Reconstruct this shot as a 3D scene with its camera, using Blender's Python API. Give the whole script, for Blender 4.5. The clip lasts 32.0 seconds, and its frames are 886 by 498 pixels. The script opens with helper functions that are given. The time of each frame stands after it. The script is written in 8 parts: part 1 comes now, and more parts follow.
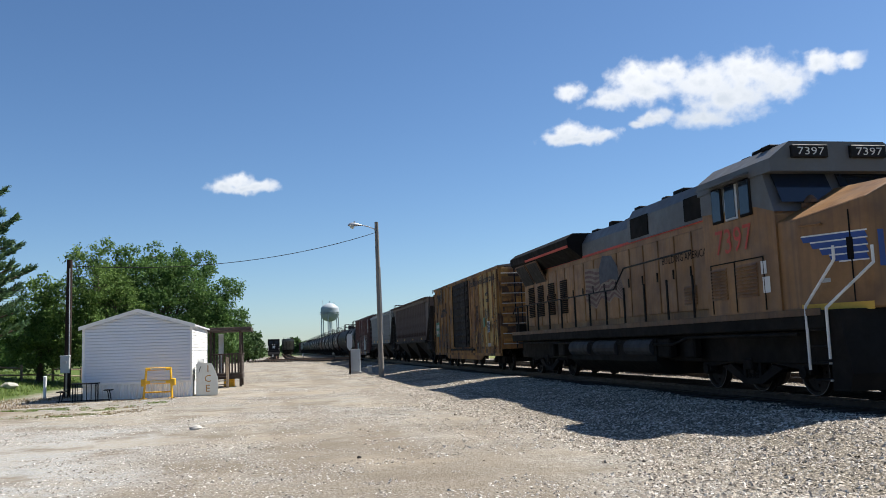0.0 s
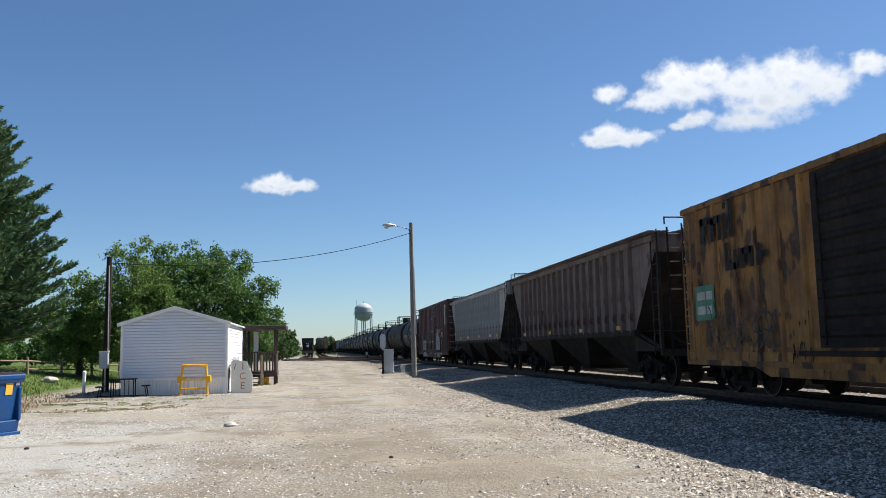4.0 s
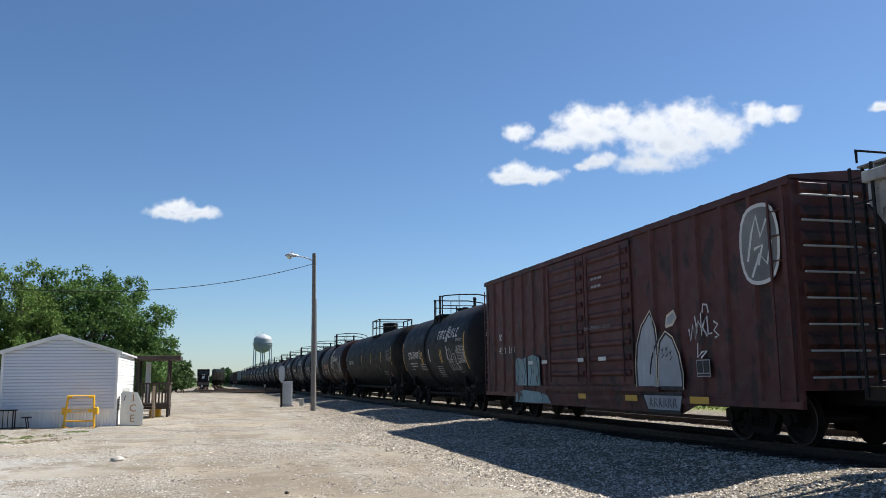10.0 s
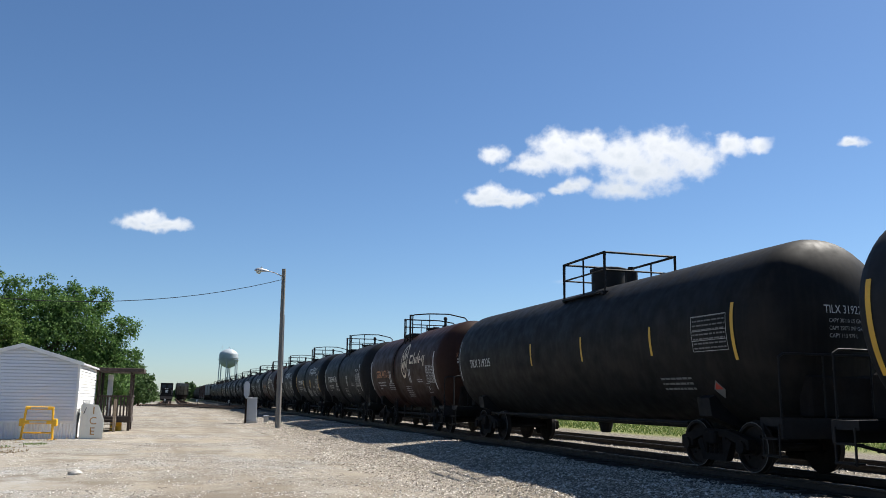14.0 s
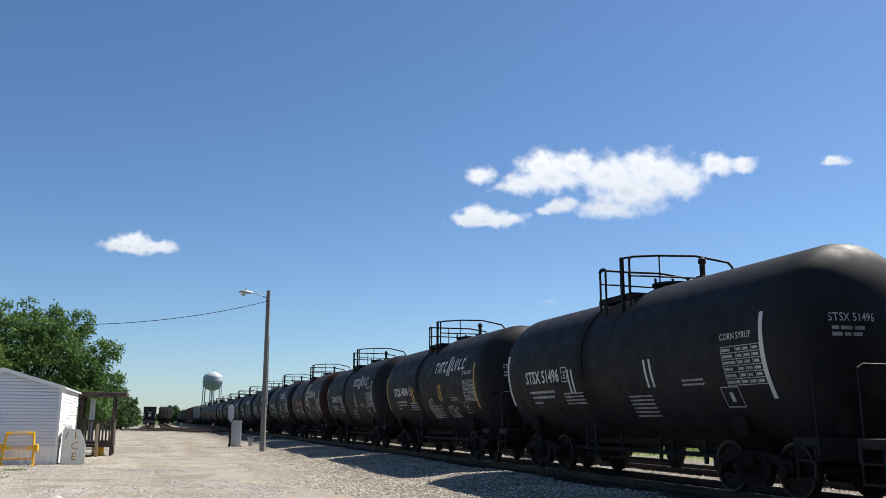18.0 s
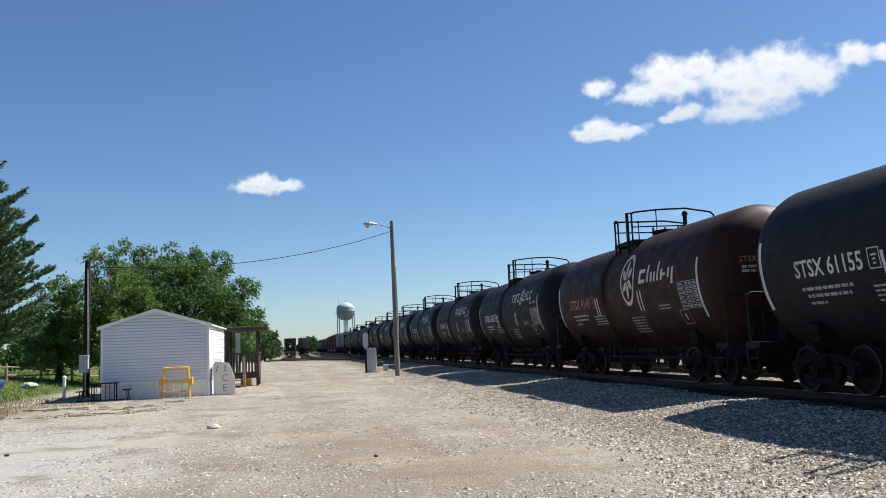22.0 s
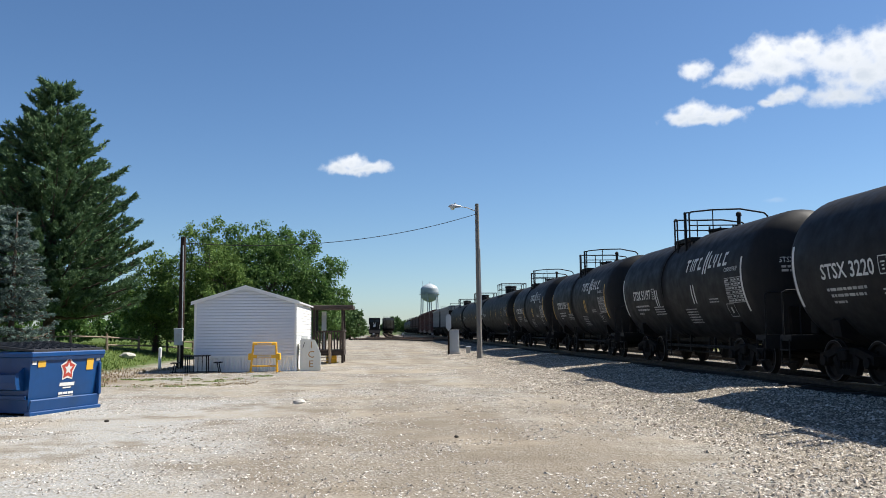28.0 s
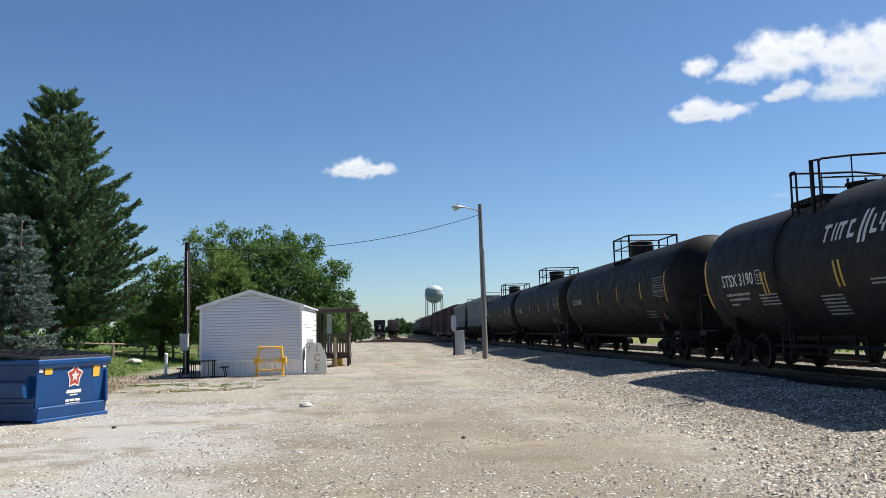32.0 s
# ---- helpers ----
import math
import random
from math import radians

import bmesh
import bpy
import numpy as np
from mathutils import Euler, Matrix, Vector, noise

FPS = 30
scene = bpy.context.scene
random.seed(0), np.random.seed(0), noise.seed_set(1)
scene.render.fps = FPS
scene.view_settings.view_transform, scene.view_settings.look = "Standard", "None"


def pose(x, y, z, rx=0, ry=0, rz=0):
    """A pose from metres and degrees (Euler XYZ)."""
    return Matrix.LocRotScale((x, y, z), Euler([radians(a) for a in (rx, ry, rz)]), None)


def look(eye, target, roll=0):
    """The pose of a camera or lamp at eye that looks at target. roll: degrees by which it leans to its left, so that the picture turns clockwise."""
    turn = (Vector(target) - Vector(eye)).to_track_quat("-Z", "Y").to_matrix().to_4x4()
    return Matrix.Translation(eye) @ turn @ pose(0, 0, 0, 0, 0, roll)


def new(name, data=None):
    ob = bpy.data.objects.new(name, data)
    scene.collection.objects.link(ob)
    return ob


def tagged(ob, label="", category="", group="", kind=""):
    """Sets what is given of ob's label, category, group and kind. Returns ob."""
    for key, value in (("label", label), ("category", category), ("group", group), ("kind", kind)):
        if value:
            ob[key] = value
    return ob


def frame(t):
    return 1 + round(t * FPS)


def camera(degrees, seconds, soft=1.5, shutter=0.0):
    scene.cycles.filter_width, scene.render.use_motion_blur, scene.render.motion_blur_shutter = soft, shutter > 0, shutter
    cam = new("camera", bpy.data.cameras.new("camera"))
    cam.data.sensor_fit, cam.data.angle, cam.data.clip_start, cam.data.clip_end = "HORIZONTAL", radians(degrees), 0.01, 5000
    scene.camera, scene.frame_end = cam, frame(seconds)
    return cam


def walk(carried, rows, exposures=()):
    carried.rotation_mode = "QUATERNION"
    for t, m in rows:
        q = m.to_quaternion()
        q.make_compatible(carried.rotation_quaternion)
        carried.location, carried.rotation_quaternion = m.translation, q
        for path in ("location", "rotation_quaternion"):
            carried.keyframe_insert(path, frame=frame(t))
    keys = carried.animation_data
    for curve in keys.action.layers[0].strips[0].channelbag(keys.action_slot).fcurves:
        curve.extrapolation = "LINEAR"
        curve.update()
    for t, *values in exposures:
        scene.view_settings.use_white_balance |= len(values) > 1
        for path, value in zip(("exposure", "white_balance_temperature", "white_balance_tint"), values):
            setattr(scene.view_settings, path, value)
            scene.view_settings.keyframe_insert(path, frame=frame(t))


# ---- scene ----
cam = camera(55.04, 32.0, 0.9)

EYE = (0.0, 0.0, 1.7)
# seconds, pitch from straight down, lean, heading
PATH = [
    (0.0, 96.45, 2.08, -10.85),
    (0.5, 96.32, 1.75, -10.48),
    (1.0, 96.15, 1.44, -10.13),
    (1.5, 95.88, 1.39, -10.19),
    (2.0, 96.06, 1.26, -10.06),
    (2.5, 96.13, 1.03, -9.55),
    (3.0, 95.99, 0.92, -9.43),
    (3.5, 96.37, 1.16, -8.98),
    (5.5, 96.89, 1.04, -8.21),
    (6.0, 98.04, 1.66, -11.03),
    (6.5, 98.25, 1.23, -14.07),
    (7.0, 97.61, 0.79, -15.09),
    (7.5, 97.44, 0.67, -15.21),
    (8.0, 98.02, 0.81, -15.06),
    (8.5, 98.20, 0.81, -15.27),
    (9.0, 98.36, 0.57, -15.41),
    (9.5, 98.62, 0.52, -15.39),
    (10.0, 98.70, 0.60, -15.24),
    (10.5, 98.71, 0.55, -15.33),
    (11.0, 98.84, 0.56, -15.23),
    (11.5, 99.20, 0.35, -15.39),
    (12.0, 99.61, 0.18, -16.18),
    (12.5, 99.88, -0.05, -16.58),
    (13.0, 100.04, -0.26, -16.64),
    (13.5, 100.01, -0.32, -16.97),
    (14.0, 100.04, -0.80, -17.45),
    (14.5, 99.83, -0.97, -17.45),
    (16.5, 101.29, -0.39, -17.57),
    (17.0, 101.35, -0.54, -17.83),
    (17.5, 101.49, -0.30, -18.16),
    (18.0, 101.44, -0.29, -18.37),
    (18.5, 101.76, -0.53, -18.61),
    (19.0, 102.05, -0.62, -18.57),
    (19.5, 102.15, -0.83, -18.80),
    (20.0, 102.01, -0.87, -18.86),
    (20.5, 101.39, -0.07, -17.37),
    (21.0, 99.86, 1.08, -12.91),
    (21.5, 98.10, 2.06, -10.79),
    (22.0, 96.39, 2.32, -9.79),
    (22.5, 95.56, 2.63, -9.06),
    (23.0, 94.89, 3.23, -9.56),
    (23.5, 94.36, 3.76, -9.96),
    (24.0, 94.99, 3.62, -10.05),
    (24.5, 95.80, 3.35, -10.19),
    (26.5, 95.72, 3.28, -7.39),
    (27.0, 95.14, 2.12, -5.90),
    (27.5, 94.97, 1.06, -5.56),
    (28.0, 95.38, 0.56, -4.25),
    (28.5, 96.10, 0.44, -2.67),
    (29.0, 96.55, 0.13, -1.19),
    (29.5, 96.92, 0.22, -0.31),
    (30.0, 97.15, 0.80, -1.02),
    (30.5, 96.73, 1.74, -2.39),
    (31.0, 95.98, 1.99, -2.55),
    (31.5, 95.55, 1.53, -2.96),
    (32.0, 95.46, 1.50, -3.90),
]
walk(cam, [(t, pose(*EYE, *turn)) for t, *turn in PATH])

# ---- world, sun and exposure ----
SUN = Vector((0.76, 0.20, 1.0)).normalized()
world = bpy.data.worlds.new("world")
scene.world = world
world.use_nodes = True
wn = world.node_tree.nodes
sky = wn.new("ShaderNodeTexSky")
sky.sky_type, sky.sun_disc = "NISHITA", False
sky.sun_elevation, sky.sun_rotation = math.asin(SUN.z), math.atan2(SUN.x, SUN.y)
sky.altitude, sky.air_density, sky.dust_density, sky.ozone_density = 250, 0.9, 0.4, 4.5
wn["Background"].inputs[1].default_value = 0.061
tint = wn.new("ShaderNodeHueSaturation")
tint.inputs["Saturation"].default_value = 1.06
hue = wn.new("ShaderNodeMix")
hue.data_type, hue.blend_type = "RGBA", "MULTIPLY"
hue.inputs[0].default_value, hue.inputs[7].default_value = 1.0, (0.93, 1.0, 1.05, 1)
world.node_tree.links.new(sky.outputs[0], tint.inputs["Color"])
world.node_tree.links.new(tint.outputs[0], hue.inputs[6])
world.node_tree.links.new(hue.outputs[2], wn["Background"].inputs[0])

lamp = bpy.data.lights.new("sun", "SUN")
lamp.energy, lamp.angle, lamp.color = 5.0, radians(0.53), (1.0, 0.95, 0.87)
new("sun", lamp).matrix_world = look(SUN * 200, (0, 0, 0))
scene.view_settings.exposure = 0.90


# ---- materials ----
def paint(name, color, rough=0.6, metal=0.0, vary=0.25, grain=6.0, streak=0.0, dirt=None, dirt_amount=0.5, bump=0.0, bump_scale=40.0, random_tint=0.0, stretch=(1, 1, 1), dirt_scale=1.3, gloss=0.5, flake=None, flake_amount=0.4, flake_scale=2.2):
    """A weathered surface: broad stains, fine grain, optional upright streaks and dirt in patches."""
    m = bpy.data.materials.new(name)
    m.use_nodes = True
    n, l = m.node_tree.nodes, m.node_tree.links
    b = n["Principled BSDF"]
    co = n.new("ShaderNodeTexCoord")
    mp = n.new("ShaderNodeMapping")
    mp.inputs["Scale"].default_value = stretch
    place = co.outputs["Object"]
    if random_tint:
        lot, shift = n.new("ShaderNodeObjectInfo"), n.new("ShaderNodeVectorMath")
        shift.operation = "MULTIPLY_ADD"
        l.new(lot.outputs["Random"], shift.inputs[0])
        shift.inputs[1].default_value = (37, 61, 53)
        l.new(co.outputs["Object"], shift.inputs[2])
        place = shift.outputs[0]
    l.new(place, mp.inputs[0])

    def tex(scale, detail=5.0, vec=None):
        t = n.new("ShaderNodeTexNoise")
        t.inputs["Scale"].default_value, t.inputs["Detail"].default_value = scale, detail
        l.new(vec or mp.outputs[0], t.inputs["Vector"])
        return t.outputs["Fac"]

    def blend(kind, fac, a, c):
        x = n.new("ShaderNodeMix")
        x.data_type, x.blend_type = "RGBA", kind
        for sock, v in ((x.inputs[0], fac), (x.inputs[6], a), (x.inputs[7], c)):
            if isinstance(v, bpy.types.NodeSocket):
                l.new(v, sock)
            else:
                sock.default_value = v if isinstance(v, float) else (*v, 1)
        return x.outputs[2]

    def span(v, a, b2, c, d):
        r = n.new("ShaderNodeMapRange")
        l.new(v, r.inputs[0])
        for i, q in enumerate((a, b2, c, d)):
            r.inputs[i + 1].default_value = q
        return r.outputs[0]

    dark = tuple(v * (1 - vary) for v in color)
    light = tuple(min(1, v * (1 + vary * 0.6)) for v in color)
    col = blend("MIX", span(tex(grain * 0.16), 0.32, 0.68, 0, 1), dark, light)
    col = blend("MIX", span(tex(grain * 4), 0.35, 0.75, 0, 0.55), col, tuple(v * (1 - vary * 0.8) for v in color))
    if dirt:
        col = blend("MIX", span(tex(dirt_scale, 8.0), 0.62 - dirt_amount * 0.25, 0.75, 0, min(1, dirt_amount * 1.4)), col, dirt)
    if streak:
        ms = n.new("ShaderNodeMapping")
        ms.inputs["Scale"].default_value = (9, 9, 0.35)
        l.new(place, ms.inputs[0])
        col = blend("MIX", span(tex(1.0, 6.0, ms.outputs[0]), 0.48, 0.8, 0, streak), col, dirt or dark)
    if flake:
        mf = n.new("ShaderNodeMapping")
        mf.inputs["Scale"].default_value = (1, 1, 0.55)
        l.new(place, mf.inputs[0])
        cut = 0.66 - 0.2 * flake_amount
        col = blend("MIX", span(tex(flake_scale, 12.0, mf.outputs[0]), cut, cut + 0.05, 0, 0.9), col, blend("MIX", span(tex(flake_scale * 6), 0.4, 0.6, 0, 1), flake, tuple(v * 0.45 for v in flake)))
    if random_tint:
        oi = n.new("ShaderNodeObjectInfo")
        col = blend("MULTIPLY", random_tint, col, blend("MIX", oi.outputs["Random"], (0.45, 0.42, 0.4), (1, 1, 1)))
    l.new(col, b.inputs["Base Color"])
    b.inputs["Metallic"].default_value = metal
    b.inputs["Specular IOR Level"].default_value = gloss
    l.new(span(tex(grain), 0.3, 0.7, max(0.04, rough - 0.1), min(1, rough + 0.12)), b.inputs["Roughness"])
    if bump:
        bp = n.new("ShaderNodeBump")
        bp.inputs["Strength"].default_value, bp.inputs["Distance"].default_value = bump, 0.02
        l.new(tex(bump_scale, 6.0), bp.inputs["Height"])
        l.new(bp.outputs[0], b.inputs["Normal"])
    return m


def leafy(name, a, b2, through_light=0.25):
    """Leaves: a tint for each clump, and a little light through them."""
    m = bpy.data.materials.new(name)
    m.use_nodes = True
    n, l = m.node_tree.nodes, m.node_tree.links
    p = n["Principled BSDF"]
    g = n.new("ShaderNodeNewGeometry")
    r = n.new("ShaderNodeValToRGB")
    r.color_ramp.elements[0].color, r.color_ramp.elements[1].color = (*a, 1), (*b2, 1)
    l.new(g.outputs["Random Per Island"], r.inputs[0])
    l.new(r.outputs[0], p.inputs["Base Color"])
    p.inputs["Roughness"].default_value = 0.65
    p.inputs["Specular IOR Level"].default_value = 0.2
    t = n.new("ShaderNodeBsdfTranslucent")
    l.new(r.outputs[0], t.inputs[0])
    mx = n.new("ShaderNodeMixShader")
    mx.inputs[0].default_value = through_light
    l.new(p.outputs[0], mx.inputs[1])
    l.new(t.outputs[0], mx.inputs[2])
    l.new(mx.outputs[0], n["Material Output"].inputs[0])
    return m


def ground_material():
    """Pale crushed stone and dust with wheel tracks, turning to lawn beyond the yard and ballast by the rails."""
    m = bpy.data.materials.new("yard_ground")
    m.use_nodes = True
    n, l = m.node_tree.nodes, m.node_tree.links
    b = n["Principled BSDF"]
    co = n.new("ShaderNodeTexCoord")
    sep = n.new("ShaderNodeSeparateXYZ")
    l.new(co.outputs["Object"], sep.inputs[0])

    def tex(scale, detail=6.0, rough=0.6, vec=None):
        t = n.new("ShaderNodeTexNoise")
        t.inputs["Scale"].default_value, t.inputs["Detail"].default_value, t.inputs["Roughness"].default_value = scale, detail, rough
        l.new(vec or co.outputs["Object"], t.inputs["Vector"])
        return t.outputs["Fac"]

    def span(v, a, b2, c=0.0, d=1.0):
        r = n.new("ShaderNodeMapRange")
        l.new(v, r.inputs[0])
        for i, q in enumerate((a, b2, c, d)):
            r.inputs[i + 1].default_value = q
        return r.outputs[0]

    def math_(op, a, c):
        x = n.new("ShaderNodeMath")
        x.operation = op
        for i, v in enumerate((a, c)):
            if isinstance(v, (int, float)):
                x.inputs[i].default_value = v
            else:
                l.new(v, x.inputs[i])
        return x.outputs[0]

    def mix(fac, a, c):
        x = n.new("ShaderNodeMix")
        x.data_type = "RGBA"
        for sock, v in ((x.inputs[0], fac), (x.inputs[6], a), (x.inputs[7], c)):
            if isinstance(v, bpy.types.NodeSocket):
                l.new(v, sock)
            else:
                sock.default_value = v if isinstance(v, float) else (*v, 1)
        return x.outputs[2]

    broad, mid, fine = tex(0.12, 4.0), tex(0.9, 6.0), tex(9.0, 8.0, 0.75)
    vor = n.new("ShaderNodeTexVoronoi")
    vor.inputs["Scale"].default_value = 26
    l.new(co.outputs["Object"], vor.inputs["Vector"])
    stone = n.new("ShaderNodeSeparateColor")
    l.new(vor.outputs["Color"], stone.inputs[0])
    chip = n.new("ShaderNodeTexVoronoi")
    chip.inputs["Scale"].default_value = 62
    l.new(co.outputs["Object"], chip.inputs["Vector"])
    chips = n.new("ShaderNodeSeparateColor")
    l.new(chip.outputs["Color"], chips.inputs[0])
    grit = mix(stone.outputs[0], (0.25, 0.23, 0.20), (0.90, 0.86, 0.78))
    grit = mix(span(vor.outputs["Distance"], 0.32, 0.62, 0.0, 0.75), grit, (0.17, 0.155, 0.135))
    dust = mix(span(mid, 0.3, 0.7), (0.42, 0.345, 0.255), (0.67, 0.60, 0.49))
    dust = mix(span(chips.outputs[0], 0.55, 1.0, 0.0, 0.7), dust, mix(chips.outputs[1], (0.24, 0.20, 0.16), (0.82, 0.79, 0.72)))
    col = mix(span(math_("ADD", math_("MULTIPLY", broad, 0.7), math_("MULTIPLY", mid, 0.5)), 0.48, 0.66), dust, grit)
    col = mix(span(fine, 0.50, 0.78, 0.0, 0.55), col, (0.20, 0.17, 0.14))
    col = mix(span(tex(3.5, 10.0, 0.82), 0.46, 0.66, 0.0, 0.5), col, (0.23, 0.195, 0.155))
    col = mix(span(tex(5.0, 10.0, 0.85), 0.56, 0.72, 0.0, 0.55), col, (0.86, 0.83, 0.77))
    # darker, oil-stained middle of the lane and its wheel tracks, which follow the yard
    lane = n.new("ShaderNodeMapping")
    lane.inputs["Scale"].default_value = (1.0, 0.09, 1.0)
    l.new(co.outputs["Object"], lane.inputs[0])
    ruts = tex(0.55, 5.0, 0.6, lane.outputs[0])
    near = math_("MULTIPLY", span(sep.outputs[0], -4.0, -1.2), span(sep.outputs[0], 6.0, 3.2))
    col = mix(math_("MULTIPLY", span(ruts, 0.44, 0.62, 0.0, 0.72), near), col, (0.25, 0.20, 0.15))
    # worn brown earth where lorries turn, and a whiter spread of fresh stone beside it
    wob = math_("MULTIPLY", math_("SUBTRACT", tex(0.35, 5.0), 0.5), 7.0)
    ex, ey = math_("ADD", sep.outputs[0], wob), math_("ADD", sep.outputs[1], math_("MULTIPLY", wob, 1.6))
    worn = math_("MULTIPLY", math_("MULTIPLY", span(ex, -2.2, 0.2), span(ex, 5.2, 3.4)), span(ey, 22.0, 15.0))
    col = mix(math_("MULTIPLY", worn, span(fine, 0.3, 0.6, 0.35, 0.75)), col, (0.27, 0.22, 0.165))
    fresh = math_("MULTIPLY", math_("MULTIPLY", span(ex, -1.2, -3.2), span(ex, -13.0, -10.0)), span(ey, 24.0, 19.0))
    col = mix(math_("MULTIPLY", fresh, span(stone.outputs[1], 0.0, 0.8, 0.1, 0.85)), col, (0.48, 0.48, 0.47))
    # bare tan earth in patches
    col = mix(span(tex(0.22, 6.0), 0.52, 0.62, 0.0, 0.7), col, (0.43, 0.36, 0.27))
    col = mix(span(tex(0.5, 8.0, 0.7), 0.51, 0.61, 0.0, 0.8), col, (0.25, 0.205, 0.155))
    # ballast by the rails
    edge = math_("ADD", sep.outputs[0], math_("MULTIPLY", mid, 2.2))
    bal = mix(stone.outputs[0], (0.20, 0.165, 0.12), (0.66, 0.57, 0.44))
    bal = mix(span(vor.outputs["Distance"], 0.28, 0.6, 0.0, 0.85), bal, (0.10, 0.085, 0.07))
    col = mix(span(edge, 5.6, 7.0), col, bal)
    # train's shade, with oil, painted into the stone between the main track's rails
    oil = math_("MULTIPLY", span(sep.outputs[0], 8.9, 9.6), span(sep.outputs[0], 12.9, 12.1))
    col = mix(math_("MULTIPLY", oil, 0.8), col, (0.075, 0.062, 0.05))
    # bare brown soil and litter along the lawn's edge
    soil = math_("MULTIPLY", span(ex, -8.0, -9.6), math_("MULTIPLY", span(sep.outputs[1], 13.0, 16.0), span(sep.outputs[1], 37.0, 34.5)))
    col = mix(math_("MULTIPLY", soil, span(tex(0.7, 7.0), 0.36, 0.56, 0.2, 0.95)), col, (0.20, 0.135, 0.085))
    # thin dry-green growth before the office
    weedy = math_("MULTIPLY", math_("MULTIPLY", span(ex, -11.0, -9.5), span(ex, -3.5, -5.0)), math_("MULTIPLY", span(sep.outputs[1], 26.0, 28.0), span(sep.outputs[1], 33.5, 31.0)))
    col = mix(math_("MULTIPLY", weedy, span(tex(0.8, 7.0), 0.48, 0.62, 0.0, 0.75)), col, (0.27, 0.26, 0.12))
    # lawn and scrub beyond the yard
    g = mix(tex(2.5, 8.0), (0.055, 0.10, 0.02), (0.16, 0.21, 0.06))
    gl = math_("ADD", math_("MULTIPLY", sep.outputs[0], -1.0), math_("MULTIPLY", mid, 2.0))
    yl = math_("MULTIPLY", span(gl, 12.0, 13.2), span(math_("ADD", sep.outputs[1], math_("MULTIPLY", mid, 6.0)), 33.0, 37.0))
    col = mix(yl, col, g)
    col = mix(span(sep.outputs[0], 23.0, 25.0), col, mix(tex(1.2, 8.0), (0.12, 0.15, 0.04), (0.34, 0.33, 0.12)))
    col = mix(span(sep.outputs[1], 240.0, 300.0), col, (0.10, 0.13, 0.05))
    worn_down = n.new("ShaderNodeMix")
    worn_down.data_type, worn_down.blend_type = "RGBA", "MULTIPLY"
    worn_down.inputs[0].default_value, worn_down.inputs[7].default_value = 1.0, (0.65, 0.665, 0.67, 1)
    l.new(col, worn_down.inputs[6])
    l.new(worn_down.outputs[2], b.inputs["Base Color"])
    b.inputs["Roughness"].default_value = 0.95
    b.inputs["Specular IOR Level"].default_value = 0.15
    bp = n.new("ShaderNodeBump")
    bp.inputs["Strength"].default_value, bp.inputs["Distance"].default_value = 0.6, 0.03
    l.new(math_("ADD", fine, math_("MULTIPLY", vor.outputs["Distance"], 0.8)), bp.inputs["Height"])
    l.new(bp.outputs[0], b.inputs["Normal"])
    return m


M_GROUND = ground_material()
M_STEEL = paint("worn_rail_steel", (0.026, 0.021, 0.018), 0.55, 0.2, 0.3, 8, gloss=0.25)
M_RUSTRAIL = paint("rusty_rail_steel", (0.16, 0.09, 0.055), 0.8, 0.2, 0.3, 8)
M_TIE = paint("creosoted_timber", (0.042, 0.034, 0.029), 0.9, 0, 0.4, 5, bump=0.5, random_tint=0.6, stretch=(0.3, 3, 3))
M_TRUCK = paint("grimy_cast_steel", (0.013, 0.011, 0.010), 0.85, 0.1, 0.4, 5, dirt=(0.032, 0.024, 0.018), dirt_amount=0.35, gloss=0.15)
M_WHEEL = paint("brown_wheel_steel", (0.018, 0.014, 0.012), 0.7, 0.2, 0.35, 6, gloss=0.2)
M_TREAD = paint("polished_wheel_tread", (0.12, 0.12, 0.122), 0.5, 0.6, 0.3, 8)
M_BLACK = paint("black_tank_paint", (0.019, 0.0195, 0.0215), 0.58, 0, 0.35, 3, gloss=0.11, streak=0.3, dirt=(0.034, 0.031, 0.028), dirt_amount=0.3, bump=0.05, bump_scale=3)
M_BLACKOLD = paint("dull_black_tank_paint", (0.014, 0.014, 0.014), 0.6, 0, 0.4, 3, gloss=0.1, streak=0.4, dirt=(0.034, 0.029, 0.025), dirt_amount=0.4, bump=0.05, bump_scale=3)
M_BROWN = paint("rust_brown_tank_paint", (0.034, 0.016, 0.012), 0.55, 0, 0.35, 3, gloss=0.12, streak=0.35, dirt=(0.055, 0.024, 0.015), dirt_amount=0.4, bump=0.05, bump_scale=3)
M_IRON = paint("black_iron_fittings", (0.011, 0.011, 0.012), 0.65, 0.0, 0.3, 6, gloss=0.2)
M_WHITE = paint("white_stencil_paint", (0.62, 0.62, 0.60), 0.7, 0, 0.18, 12)
M_FAINT = paint("worn_white_stencil", (0.40, 0.40, 0.39), 0.8, 0, 0.4, 16)
M_YELLOWMARK = paint("yellow_reflector", (0.62, 0.36, 0.04), 0.5, 0, 0.15, 12)
M_RED = paint("red_stencil_paint", (0.42, 0.05, 0.03), 0.65, 0, 0.2, 10)
M_CREAM = paint("cream_logo_paint", (0.68, 0.58, 0.44), 0.7, 0, 0.3, 10)
M_RUSTLOGO = paint("faded_orange_logo", (0.46, 0.21, 0.11), 0.7, 0, 0.35, 10)
M_LOCOYELLOW = paint("armour_yellow_paint", (0.25, 0.125, 0.042), 0.55, 0, 0.3, 2.5, streak=0.7, dirt=(0.09, 0.045, 0.025), dirt_amount=0.6)
